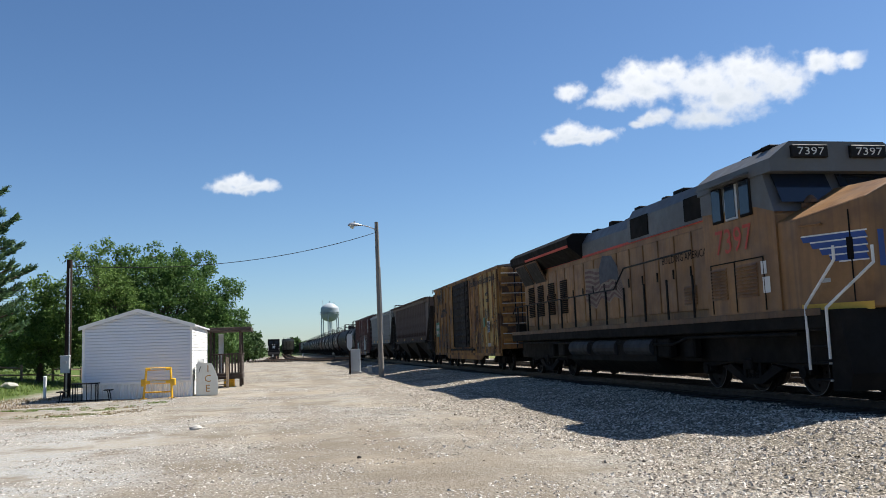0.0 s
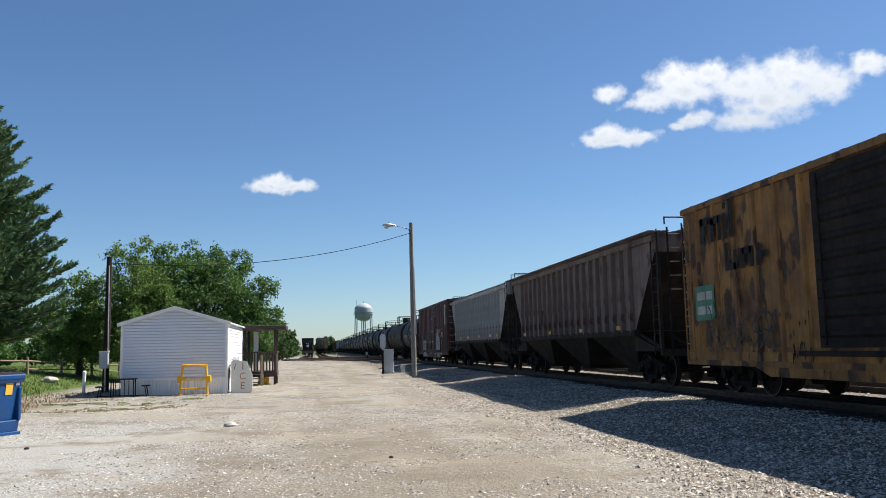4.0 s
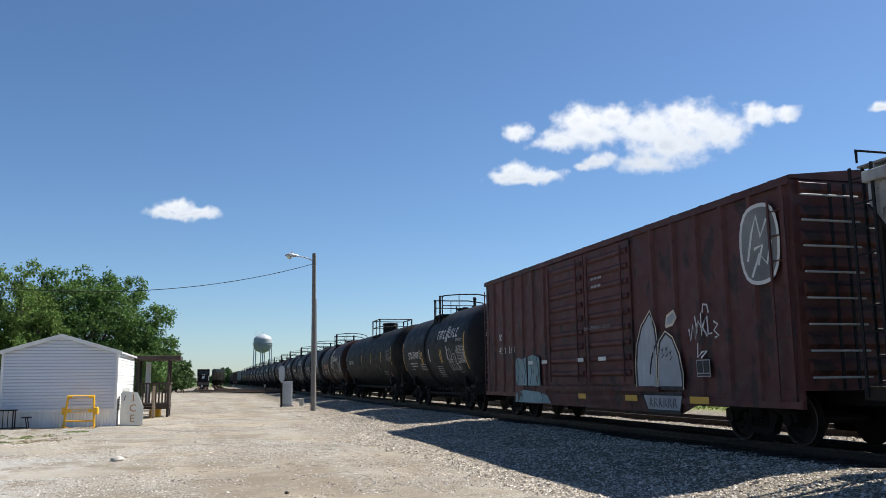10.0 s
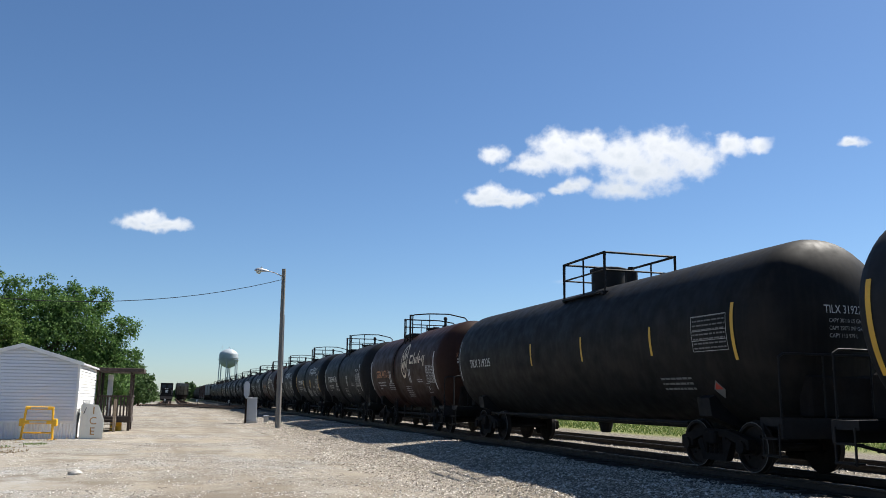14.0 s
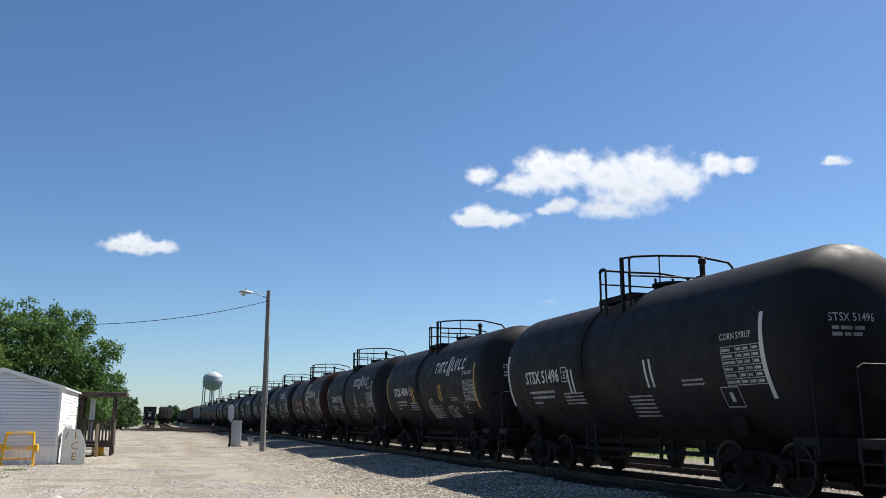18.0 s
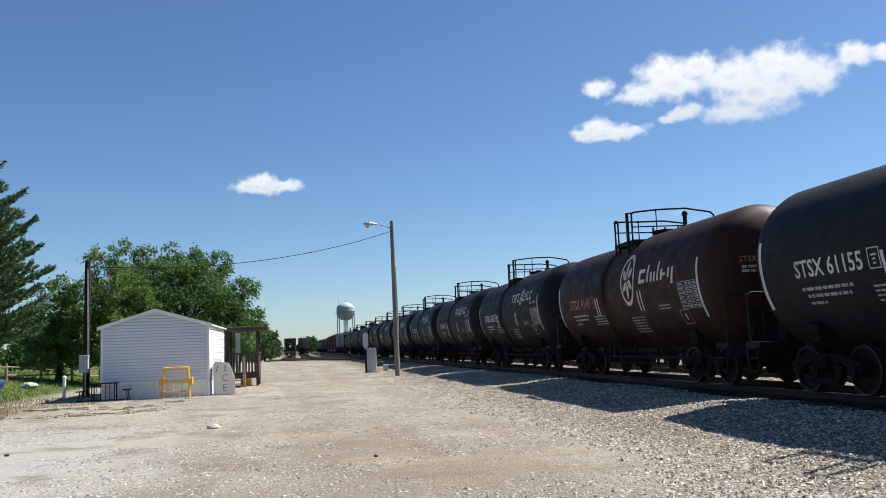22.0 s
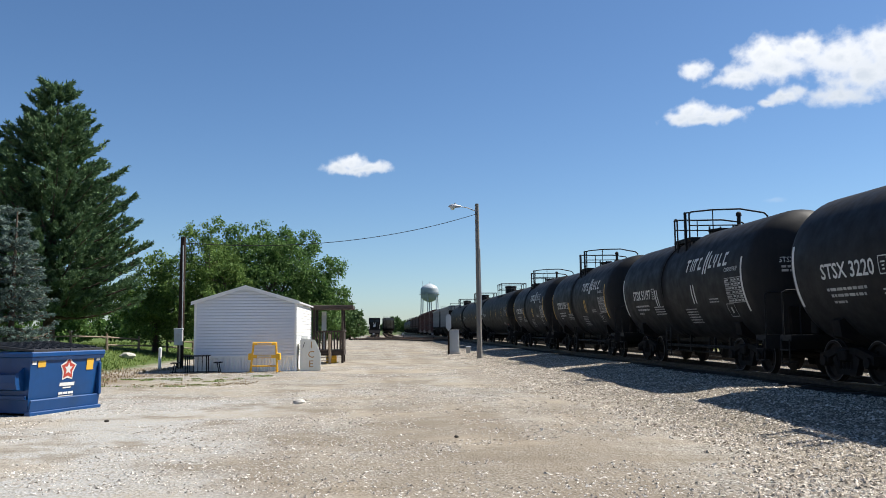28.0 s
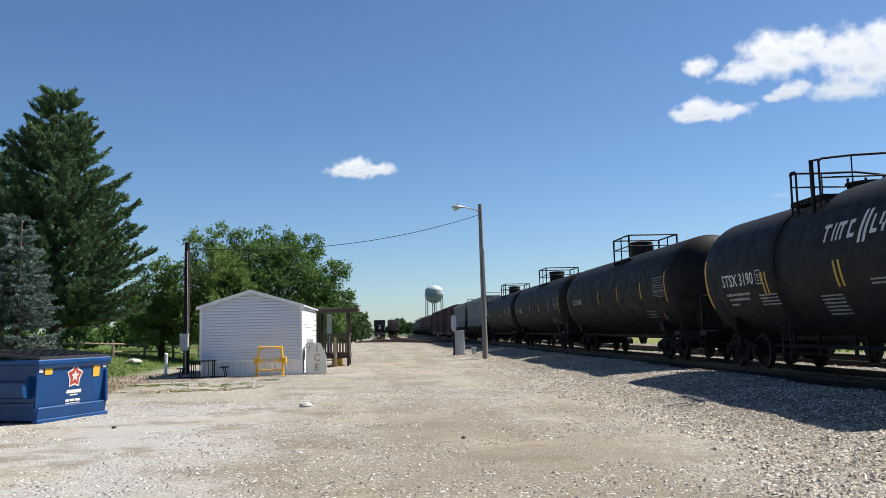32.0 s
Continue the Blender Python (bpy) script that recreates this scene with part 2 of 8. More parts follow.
M_LOCOGREY = paint("locomotive_grey_paint", (0.10, 0.105, 0.11), 0.55, 0, 0.25, 3, streak=0.3, dirt=(0.10, 0.085, 0.07), dirt_amount=0.4)
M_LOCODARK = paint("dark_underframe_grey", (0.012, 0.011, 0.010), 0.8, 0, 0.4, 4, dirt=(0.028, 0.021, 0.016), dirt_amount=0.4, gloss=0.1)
M_LOCOSOOT = paint("sooty_grey_tank_paint", (0.035, 0.036, 0.038), 0.7, 0, 0.4, 4, dirt=(0.02, 0.016, 0.013), dirt_amount=0.6, gloss=0.2)
M_LOCOSILL = paint("grimy_sill_stripe_paint", (0.15, 0.08, 0.035), 0.7, 0, 0.45, 4, streak=0.8, dirt=(0.04, 0.025, 0.018), dirt_amount=0.8)
M_BLUE = paint("deep_blue_paint", (0.012, 0.05, 0.22), 0.5, 0, 0.2, 5)
M_GLASS = paint("dark_cab_glass", (0.012, 0.02, 0.035), 0.06, 0, 0.1, 3)
M_BOXYELLOW = paint("faded_yellow_boxcar_paint", (0.34, 0.17, 0.04), 0.75, 0, 0.4, 3, streak=0.9, dirt=(0.10, 0.042, 0.02), dirt_amount=0.8, dirt_scale=1.2, bump=0.15, bump_scale=6, random_tint=0.4, flake=(0.05, 0.024, 0.015), flake_amount=0.55, flake_scale=1.6)
M_BOXPALE = paint("paler_yellow_boxcar_paint", (0.42, 0.29, 0.10), 0.75, 0, 0.3, 3, streak=0.7, dirt=(0.14, 0.07, 0.035), dirt_amount=0.5, bump=0.1, bump_scale=6, random_tint=0.25, flake=(0.06, 0.03, 0.018), flake_amount=0.3, flake_scale=2.4)
M_DOORDARK = paint("dark_brown_door_paint", (0.018, 0.015, 0.014), 0.8, 0, 0.4, 4, streak=0.5, dirt=(0.045, 0.03, 0.02), dirt_amount=0.35, gloss=0.2)
M_BOXRED = paint("oxide_red_boxcar_paint", (0.085, 0.022, 0.018), 0.65, 0, 0.3, 3, streak=0.5, dirt=(0.05, 0.02, 0.016), dirt_amount=0.6, bump=0.1, bump_scale=6, flake=(0.03, 0.014, 0.011), flake_amount=0.4)
M_HOPBROWN = paint("grimy_brown_hopper_paint", (0.18, 0.14, 0.125), 0.75, 0, 0.4, 2.5, streak=0.9, dirt=(0.06, 0.043, 0.039), dirt_amount=0.55, bump=0.1, bump_scale=5, flake=(0.085, 0.045, 0.033), flake_amount=0.35)
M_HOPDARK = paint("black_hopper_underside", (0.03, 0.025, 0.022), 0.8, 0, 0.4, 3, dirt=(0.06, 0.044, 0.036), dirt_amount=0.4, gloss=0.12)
M_HOPGREY = paint("light_grey_hopper_paint", (0.37, 0.38, 0.38), 0.7, 0, 0.28, 2.5, streak=0.85, dirt=(0.13, 0.115, 0.105), dirt_amount=0.55, bump=0.1, bump_scale=5, flake=(0.13, 0.095, 0.075), flake_amount=0.15, flake_scale=6)
M_GALV = paint("galvanised_steel", (0.46, 0.47, 0.48), 0.45, 0.5, 0.2, 8)
M_POLE = paint("weathered_pole_timber", (0.24, 0.225, 0.205), 0.9, 0, 0.35, 4, bump=0.5, stretch=(4, 4, 0.25), gloss=0.2)
M_DARKPOLE = paint("dark_creosote_pole", (0.035, 0.024, 0.018), 0.9, 0, 0.35, 4, bump=0.5, stretch=(4, 4, 0.25), gloss=0.15)
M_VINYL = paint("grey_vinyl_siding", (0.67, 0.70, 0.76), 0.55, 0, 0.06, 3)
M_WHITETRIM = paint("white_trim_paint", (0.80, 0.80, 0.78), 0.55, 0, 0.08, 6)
M_SKIRT = paint("white_corrugated_metal", (0.86, 0.86, 0.85), 0.5, 0.0, 0.1, 4, dirt=(0.5, 0.44, 0.36), dirt_amount=0.2)
M_ROOF = paint("pale_grey_metal_roof", (0.55, 0.56, 0.57), 0.5, 0.2, 0.12, 4)
M_YELLOW = paint("safety_yellow_paint", (0.86, 0.47, 0.025), 0.5, 0, 0.15, 7, dirt=(0.4, 0.22, 0.05), dirt_amount=0.2)
M_PLY = paint("cream_painted_plywood", (0.84, 0.82, 0.72), 0.7, 0, 0.12, 5, dirt=(0.4, 0.36, 0.28), dirt_amount=0.3)
M_TAN = paint("tan_letter_paint", (0.5, 0.25, 0.06), 0.7, 0, 0.2, 10)
M_DECK = paint("dark_stained_deck_timber", (0.05, 0.035, 0.028), 0.8, 0, 0.35, 5, bump=0.3)
M_FENCE = paint("grey_split_timber", (0.24, 0.19, 0.14), 0.9, 0, 0.35, 4, bump=0.5)
M_DUMPBLUE = paint("blue_dumpster_paint", (0.001, 0.05, 0.18), 0.4, 0, 0.25, 3, streak=0.25, dirt=(0.01, 0.035, 0.085), dirt_amount=0.3)
M_LID = paint("black_plastic_lid", (0.022, 0.022, 0.025), 0.55, 0, 0.25, 5)
M_TOWER = paint("chalky_tower_paint", (0.36, 0.41, 0.45), 0.6, 0, 0.25, 0.35)
M_NSBLACK = paint("black_locomotive_paint", (0.012, 0.012, 0.013), 0.6, 0, 0.3, 3, gloss=0.12)
M_CONCRETE = paint("pale_concrete", (0.45, 0.43, 0.40), 0.85, 0, 0.2, 5)
M_STONE = paint("crushed_limestone", (0.46, 0.44, 0.40), 0.9, 0, 0.35, 6)
M_BARK = paint("grey_brown_bark", (0.10, 0.075, 0.055), 0.95, 0, 0.4, 5, bump=0.7, stretch=(3, 3, 0.5))
M_LEAF = leafy("broad_leaves", (0.04, 0.095, 0.024), (0.13, 0.225, 0.062), 0.36)
M_LEAFLIGHT = leafy("pale_green_leaves", (0.06, 0.12, 0.025), (0.17, 0.26, 0.07), 0.35)
M_NEEDLE = leafy("pine_needles", (0.048, 0.098, 0.05), (0.135, 0.215, 0.098), 0.18)
M_SPRUCE = leafy("blue_spruce_needles", (0.06, 0.10, 0.088), (0.20, 0.265, 0.235), 0.1)
M_FIR = leafy("yellow_green_needles", (0.055, 0.075, 0.025), (0.15, 0.17, 0.06), 0.15)
M_FARLEAF = leafy("far_woodland_leaves", (0.035, 0.075, 0.022), (0.09, 0.15, 0.05), 0.2)
M_GRASS = leafy("grass_blades", (0.06, 0.12, 0.02), (0.20, 0.25, 0.07), 0.2)
M_DRY = leafy("dry_weeds", (0.15, 0.10, 0.06), (0.30, 0.23, 0.12), 0.2)
M_STEELBLUE = paint("grey_blue_metal_box", (0.50, 0.53, 0.55), 0.5, 0.2, 0.12, 6)
M_LAMPGLASS = paint("frosted_lamp_lens", (0.55, 0.60, 0.58), 0.25, 0, 0.1, 6)
M_GRAFDARK = paint("faded_spray_paint", (0.20, 0.20, 0.20), 0.7, 0, 0.4, 6)
M_RUSTSTREAK = paint("rust_run_brown", (0.11, 0.045, 0.02), 0.85, 0, 0.5, 7)
M_LETTER = paint("faded_black_letter_paint", (0.035, 0.035, 0.035), 0.7, 0, 0.4, 6)
M_PARKED = paint("grey_green_hopper_paint", (0.17, 0.18, 0.16), 0.75, 0, 0.3, 2.5, streak=0.6, dirt=(0.08, 0.07, 0.06), dirt_amount=0.5)
M_SILVER = paint("silver_white_spray_paint", (0.40, 0.43, 0.46), 0.6, 0, 0.3, 5, streak=0.4, dirt=(0.2, 0.2, 0.22), dirt_amount=0.4)
M_TEAL = paint("washed_teal_spray_paint", (0.22, 0.33, 0.34), 0.7, 0, 0.4, 4, flake=(0.08, 0.03, 0.026), flake_amount=0.5, flake_scale=3)
M_GREENPATCH = paint("green_stencil_patch", (0.06, 0.20, 0.13), 0.7, 0, 0.3, 8)
M_FLAGRED = paint("faded_flag_red", (0.10, 0.045, 0.04), 0.6, 0, 0.25, 5)
M_FLAGBLUE = paint("faded_flag_blue", (0.035, 0.04, 0.06), 0.6, 0, 0.25, 5)
M_FLAGPALE = paint("faded_flag_cream", (0.19, 0.14, 0.10), 0.6, 0, 0.3, 5)


# ---- mesh helpers ----
MESHES = {}


def as_mesh(name, bm, material, smooth=False):
    bm.normal_update()
    me = bpy.data.meshes.new(name)
    bm.to_mesh(me)
    bm.free()
    for mat in (material if isinstance(material, (list, tuple)) else [material]):
        me.materials.append(mat)
    if smooth:
        me.shade_smooth()
        me.set_sharp_from_angle(angle=radians(40))
    return me


def part(name, bm, material, parent, label="", smooth=False, at=None):
    """Links a bmesh, or a finished mesh, as one object under a thing or a part."""
    me = bm if isinstance(bm, bpy.types.Mesh) else as_mesh(name, bm, material, smooth)
    ob = new(name, me)
    ob.parent = parent
    if at is not None:
        ob.matrix_basis = at
    return tagged(ob, label)


def thing(name, label, category, m=None, group="", kind=""):
    ob = tagged(new(name), label, category, group, kind)
    ob.empty_display_size = 0.2
    if m is not None:
        ob.matrix_basis = m
    return ob


def shared(key, build):
    """The mesh kept under that key, built on first use."""
    if key not in MESHES:
        MESHES[key] = build()
    return MESHES[key]


def box(bm, x0, y0, z0, x1, y1, z1, mi=0):
    v = [bm.verts.new((x, y, z)) for z in (z0, z1) for y in (y0, y1) for x in (x0, x1)]
    for f in ((0, 2, 3, 1), (4, 5, 7, 6), (0, 1, 5, 4), (2, 6, 7, 3), (0, 4, 6, 2), (1, 3, 7, 5)):
        bm.faces.new([v[i] for i in f]).material_index = mi
    return bm


def soft_box(x0, y0, z0, x1, y1, z1, r=0.01, seg=1):
    bm = box(bmesh.new(), x0, y0, z0, x1, y1, z1)
    bmesh.ops.bevel(bm, geom=bm.edges[:], offset=r, segments=seg, affect="EDGES", profile=0.5)
    return bm


def prism(bm, pts, axis, a, b):
    """A polygon drawn in the two other axes, drawn out along one axis from a to b."""
    def put(p, q):
        return {"x": (q, *p), "y": (p[0], q, p[1]), "z": (*p, q)}[axis]
    lo, hi = [bm.verts.new(put(p, a)) for p in pts], [bm.verts.new(put(p, b)) for p in pts]
    bm.faces.new(lo[::-1])
    bm.faces.new(hi)
    for i in range(len(pts)):
        j = (i + 1) % len(pts)
        bm.faces.new((lo[i], lo[j], hi[j], hi[i]))
    bmesh.ops.recalc_face_normals(bm, faces=bm.faces[-len(pts) - 2:])
    return bm


def rod(bm, p, q, r, n=6, r2=None):
    p, q = Vector(p), Vector(q)
    turn = (q - p).to_track_quat("Z", "Y")
    r2 = r if r2 is None else r2
    rings = [[bm.verts.new(c + turn @ Vector((s * math.cos(2 * math.pi * i / n), s * math.sin(2 * math.pi * i / n), 0))) for i in range(n)] for c, s in ((p, r), (q, r2))]
    bm.faces.new(rings[0][::-1])
    bm.faces.new(rings[1])
    for i in range(n):
        j = (i + 1) % n
        bm.faces.new((rings[0][i], rings[0][j], rings[1][j], rings[1][i]))
    return bm


def pipe(bm, pts, r, n=6):
    """One bent tube through the points."""
    pts = [Vector(p) for p in pts]
    dirs = [(b - a).normalized() for a, b in zip(pts, pts[1:])]
    side = dirs[0].orthogonal().normalized()
    rings = []
    for i, p in enumerate(pts):
        d = (dirs[max(0, i - 1)] + dirs[min(i, len(dirs) - 1)]).normalized()
        side = (side - d * side.dot(d)).normalized()
        up = d.cross(side)
        wide = 1 / max(0.6, d.dot(dirs[min(i, len(dirs) - 1)]))
        rings.append([bm.verts.new(p + (side * math.cos(2 * math.pi * k / n) + up * math.sin(2 * math.pi * k / n)) * r * wide) for k in range(n)])
    bm.faces.new(rings[0][::-1])
    bm.faces.new(rings[-1])
    for s, t in zip(rings, rings[1:]):
        for k in range(n):
            j = (k + 1) % n
            bm.faces.new((s[k], s[j], t[j], t[k]))
    return bm


def lathe(bm, profile, axis="y", centre=(0, 0, 0), n=36):
    """A profile of (along, radius) turned round an axis through the centre."""
    c, rings = Vector(centre), []
    for a, r in profile:
        ring = []
        for i in range(n):
            u, w = r * math.cos(2 * math.pi * i / n), r * math.sin(2 * math.pi * i / n)
            ring.append(bm.verts.new(c + Vector({"x": (a, u, w), "y": (u, a, w), "z": (u, w, a)}[axis])))
        rings.append(ring)
    start = len(bm.faces)
    for s, t in zip(rings, rings[1:]):
        for i in range(n):
            j = (i + 1) % n
            bm.faces.new((s[i], s[j], t[j], t[i]))
    bm.faces.new(rings[0])
    bm.faces.new(rings[-1])
    bm.faces.ensure_lookup_table()
    bmesh.ops.recalc_face_normals(bm, faces=bm.faces[start:])
    return bm


def letters(text, height, width=None, shear=0.0, bold=0.0):
    """Built-in lettering as a flat bmesh in x (reading) and y (up), from the origin, of that height."""
    cu = bpy.data.curves.new("lettering", "FONT")
    cu.body, cu.size, cu.resolution_u, cu.shear, cu.offset = text, height / 0.73, 2, shear, bold
    ob = bpy.data.objects.new("lettering", cu)
    me = bpy.data.meshes.new_from_object(ob)
    bm = bmesh.new()
    bm.from_mesh(me)
    bpy.data.objects.remove(ob)
    bpy.data.curves.remove(cu)
    bpy.data.meshes.remove(me)
    if width and bm.verts:
        x1 = max(v.co.x for v in bm.verts)
        for v in bm.verts:
            v.co.x *= width / x1
    return bm


def quads(rects):
    """Flat rectangles (x0, y0, x1, y1, slant) in x and y."""
    bm = bmesh.new()
    for x0, y0, x1, y1, *s in rects:
        s = (s[0] if s else 0) * (y1 - y0)
        bm.faces.new([bm.verts.new(p) for p in ((x0, y0, 0), (x1, y0, 0), (x1 + s, y1, 0), (x0 + s, y1, 0))])
    return bm


def on_flat(bm, y0, z0, x):
    """Lays a flat drawing on the near side of a car, at x; it reads towards the front."""
    for v in bm.verts:
        v.co = (x, y0 - v.co.x, z0 + v.co.y)
    bmesh.ops.recalc_face_normals(bm, faces=bm.faces)
    return bm


BELLY = 0.36


def on_round(bm, y0, z0, zc, r, proud=0.008):
    """Lays a flat drawing round the near side of a tank."""
    lo, hi = min(v.co.y for v in bm.verts), max(v.co.y for v in bm.verts)
    k = lo + 0.06
    while k < hi:
        bmesh.ops.bisect_plane(bm, geom=bm.verts[:] + bm.edges[:] + bm.faces[:], plane_co=(0, k, 0), plane_no=(0, 1, 0))
        k += 0.06
    for v in bm.verts:
        z = z0 + v.co.y
        u = z if z > zc else zc - (zc - z) / (1 + BELLY / r)
        v.co = (-math.sqrt(max(0.01, (r + proud) ** 2 - (u - zc) ** 2)), y0 - v.co.x, z)
    return bm


# ---- ground and tracks ----
TRACK_X, RAIL_Z = 11.0, 0.46


def ramp(v, a, b):
    t = min(1.0, max(0.0, (v - a) / (b - a)))
    return t * t * (3 - 2 * t)


def ground_z(x, y):
    """The lie of the land: a flat yard, ballast banks under the rails, a gentle lawn."""
    h = 0.26 * ramp(x, 5.2, 9.2) * (1 - ramp(x, 17.0, 19.5))
    h *= 1 - ramp(y, 900, 1200)
    h += 0.05 * noise.noise((x * 0.25, y * 0.25, 0)) * (1 - ramp(abs(y), 150, 300)) + 0.02 * noise.noise((x * 1.3, y * 1.3, 3)) * (1 - ramp(y, 60, 120))
    h += 0.06 * ramp(x, 5.0, 7.0) * (1 - ramp(x, 8.2, 9.2)) * noise.noise((x * 0.8, y * 0.35, 7))
    h += 0.85 * ramp(-x, 11, 19) * ramp(y, 35, 50) * (1 - ramp(y, 90, 200))
    return h


def build_ground():
    xs = [-2500, -900, -300, -120, -60] + [-36 + 1.5 * i for i in range(17)] + [-11 + 0.4 * i for i in range(83)] + [23, 26, 32, 45, 70, 120, 300, 900, 2500]
    ys = [-900, -300, -120, -50, -20] + [-8 + 0.4 * i for i in range(120)] + [41 + 1.5 * i for i in range(60)] + [135, 150, 170, 200, 240, 300, 400, 600, 900, 1300, 2000, 3500]
    verts = [(x, y, ground_z(x, y)) for y in ys for x in xs]
    w = len(xs)
    faces = [(j * w + i, j * w + i + 1, (j + 1) * w + i + 1, (j + 1) * w + i) for j in range(len(ys) - 1) for i in range(w - 1)]
    me = bpy.data.meshes.new("ground")
    me.from_pydata(verts, [], faces)
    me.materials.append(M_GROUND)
    me.shade_smooth()
    return tagged(new("ground", me), "pale crushed-stone yard with dusty wheel tracks and lawn beyond", "ground", kind="structure")


build_ground()


def rail_mesh(length):
    prof = [(-0.07, 0), (0.07, 0), (0.07, 0.012), (0.012, 0.03), (0.012, 0.12), (0.036, 0.128), (0.036, 0.165), (-0.036, 0.165), (-0.036, 0.128), (-0.012, 0.12), (-0.012, 0.03), (-0.07, 0.012)]
    return prism(bmesh.new(), prof, "y", 0, length)


def build_track(name, x, y0, y1, top, label, steel, ties, tie_start=0.0):
    tr = thing(name, label, "railway track", pose(x, 0, top), kind="structure")
    for s in (-0.755, 0.755):
        bm = rail_mesh(y1 - y0)
        for v in bm.verts:
            v.co += Vector((s, y0, -0.165))
        part("rail", bm, steel, tr)
    me = shared("tie", lambda: as_mesh("tie", soft_box(-1.3, -0.115, -0.18, 1.3, 0.115, 0, 0.012), M_TIE))
    rnd = random.Random(int(x * 10))
    for i in range(ties):
        part("tie", me, None, tr, at=pose(rnd.uniform(-0.04, 0.04), tie_start + i * 0.54, -0.175 + rnd.uniform(-0.012, 0.006), 0, 0, rnd.uniform(-1, 1)))
    return tr


build_track("track_1", TRACK_X, -260, 900, RAIL_Z, "main running track with polished rails on ballast", M_STEEL, 150, 3.0)
build_track("track_2", 15.3, -120, 700, 0.42, "second track beyond the train, with dull rails", M_STEEL, 120, 3.0)

# ---- rolling stock ----
R_WHEEL = 0.46


def wheelset_mesh():
    bm = bmesh.new()
    for s in (-1, 1):
        lathe(bm, [(s * 0.62, 0.06), (s * 0.62, 0.13), (s * 0.68, 0.14), (s * 0.675, 0.38), (s * 0.70, 0.49), (s * 0.735, 0.485), (s * 0.74, 0.46), (s * 0.83, 0.45), (s * 0.83, 0.39), (s * 0.77, 0.37), (s * 0.76, 0.15), (s * 0.86, 0.13), (s * 0.86, 0.06)], "x", n=22)
    rod(bm, (-1.05, 0, 0), (1.05, 0, 0), 0.075, 10)
    n0 = len(bm.faces)
    for s in (-1, 1):
        lathe(bm, [(s * 0.832, 0.438), (s * 0.834, 0.440), (s * 0.834, 0.452), (s * 0.826, 0.455)], "x", n=22)
    bm.faces.ensure_lookup_table()
    for f in bm.faces[n0:]:
        f.material_index = 1 if len(f.verts) == 4 else 0
    bmesh.ops.delete(bm, geom=[f for f in bm.faces[n0:] if len(f.verts) > 4], context="FACES")
    for k in range(4):
        a = k * math.pi / 2
        rod(bm, (-0.80, 0.26 * math.cos(a), 0.26 * math.sin(a)), (-0.765, 0.26 * math.cos(a), 0.26 * math.sin(a)), 0.03, 6)
    return as_mesh("wheelset", bm, [M_WHEEL, M_TREAD], True)


def side_frame_mesh(w):
    bm = bmesh.new()
    # top beam, bottom strap, columns
    prism(bm, [(-w - 0.2, 0.42), (-w - 0.2, 0.6), (-w * 0.5, 0.76), (w * 0.5, 0.76), (w + 0.2, 0.6), (w + 0.2, 0.42), (w - 0.17, 0.42), (w - 0.17, 0.52), (w * 0.45, 0.62), (-w * 0.45, 0.62), (-w + 0.17, 0.52), (-w + 0.17, 0.42)], "x", -0.08, 0.08)
    prism(bm, [(-w * 0.62, 0.52), (-0.36, 0.18), (0.36, 0.18), (w * 0.62, 0.52), (w * 0.45, 0.6), (0.26, 0.3), (-0.26, 0.3), (-w * 0.45, 0.6)], "x", -0.07, 0.07)
    for s in (-1, 1):
        box(bm, -0.06, s * 0.3 - 0.05, 0.24, 0.06, s * 0.3 + 0.05, 0.7)
        rod(bm, (-0.13, s * w, 0.46), (0.05, s * w, 0.46), 0.12, 10)
    for y in (-0.15, 0, 0.15):
        lathe(bm, [(0.28 + 0.03 * k, 0.068 if k % 2 else 0.05) for k in range(10)], "z", (0, y, 0), 8)
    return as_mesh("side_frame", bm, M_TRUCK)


WHEELSETS = []


def add_truck(car, y, half=0.86, axles=2):
    t = tagged(new("truck"), "grimy cast-steel truck")
    t.parent = car
    t.matrix_basis = pose(0, y, 0)
    span = half * (axles - 1)
    frame_me = shared(("frame", span), lambda: side_frame_mesh(span))
    for s in (-1, 1):
        part("side_frame", frame_me, None, t, at=pose(s * 0.98, 0, 0, 0, 0, 0 if s < 0 else 180))
    part("bolster", shared("bolster", lambda: as_mesh("bolster", soft_box(-1.15, -0.17, 0.48, 1.15, 0.17, 0.72, 0.03), M_TRUCK)), None, t)
    for i in range(axles):
        ya = -span + 2 * half * i
        w = part("wheelset", shared("wheelset", wheelset_mesh), None, t, at=pose(0, ya, R_WHEEL))
        WHEELSETS.append((w, ya))
    return t


def coupler_mesh():
    bm = soft_box(-0.09, 0, 0.78, 0.09, 0.75, 0.97, 0.02)
    prism(bm, [(-0.16, 0.62), (0.16, 0.62), (0.2, 0.8), (0.1, 0.98), (-0.02, 0.86), (-0.14, 0.98), (-0.2, 0.82)], "z", 0.72, 1.02)
    rod(bm, (0.12, 0.1, 0.62), (0.05, 0.9, 0.5), 0.03)
    return as_mesh("coupler", bm, M_TRUCK)


def add_coupler(car, y, back):
    part("coupler", shared("coupler", coupler_mesh), None, car, at=pose(0, y, 0, 0, 0, 0 if back else 180))


def ladder_mesh(key, h, w, rungs, mat=None):
    def build():
        bm = bmesh.new()
        for s in (-w / 2, w / 2):
            box(bm, -0.012, s - 0.025, 0, 0.012, s + 0.025, h)
        for i in range(rungs):
            z = h * (i + 0.5) / rungs
            rod(bm, (0, -w / 2, z), (0, w / 2, z), 0.014, 5)
        return as_mesh("ladder", bm, mat or M_IRON)
    return shared(key, build)


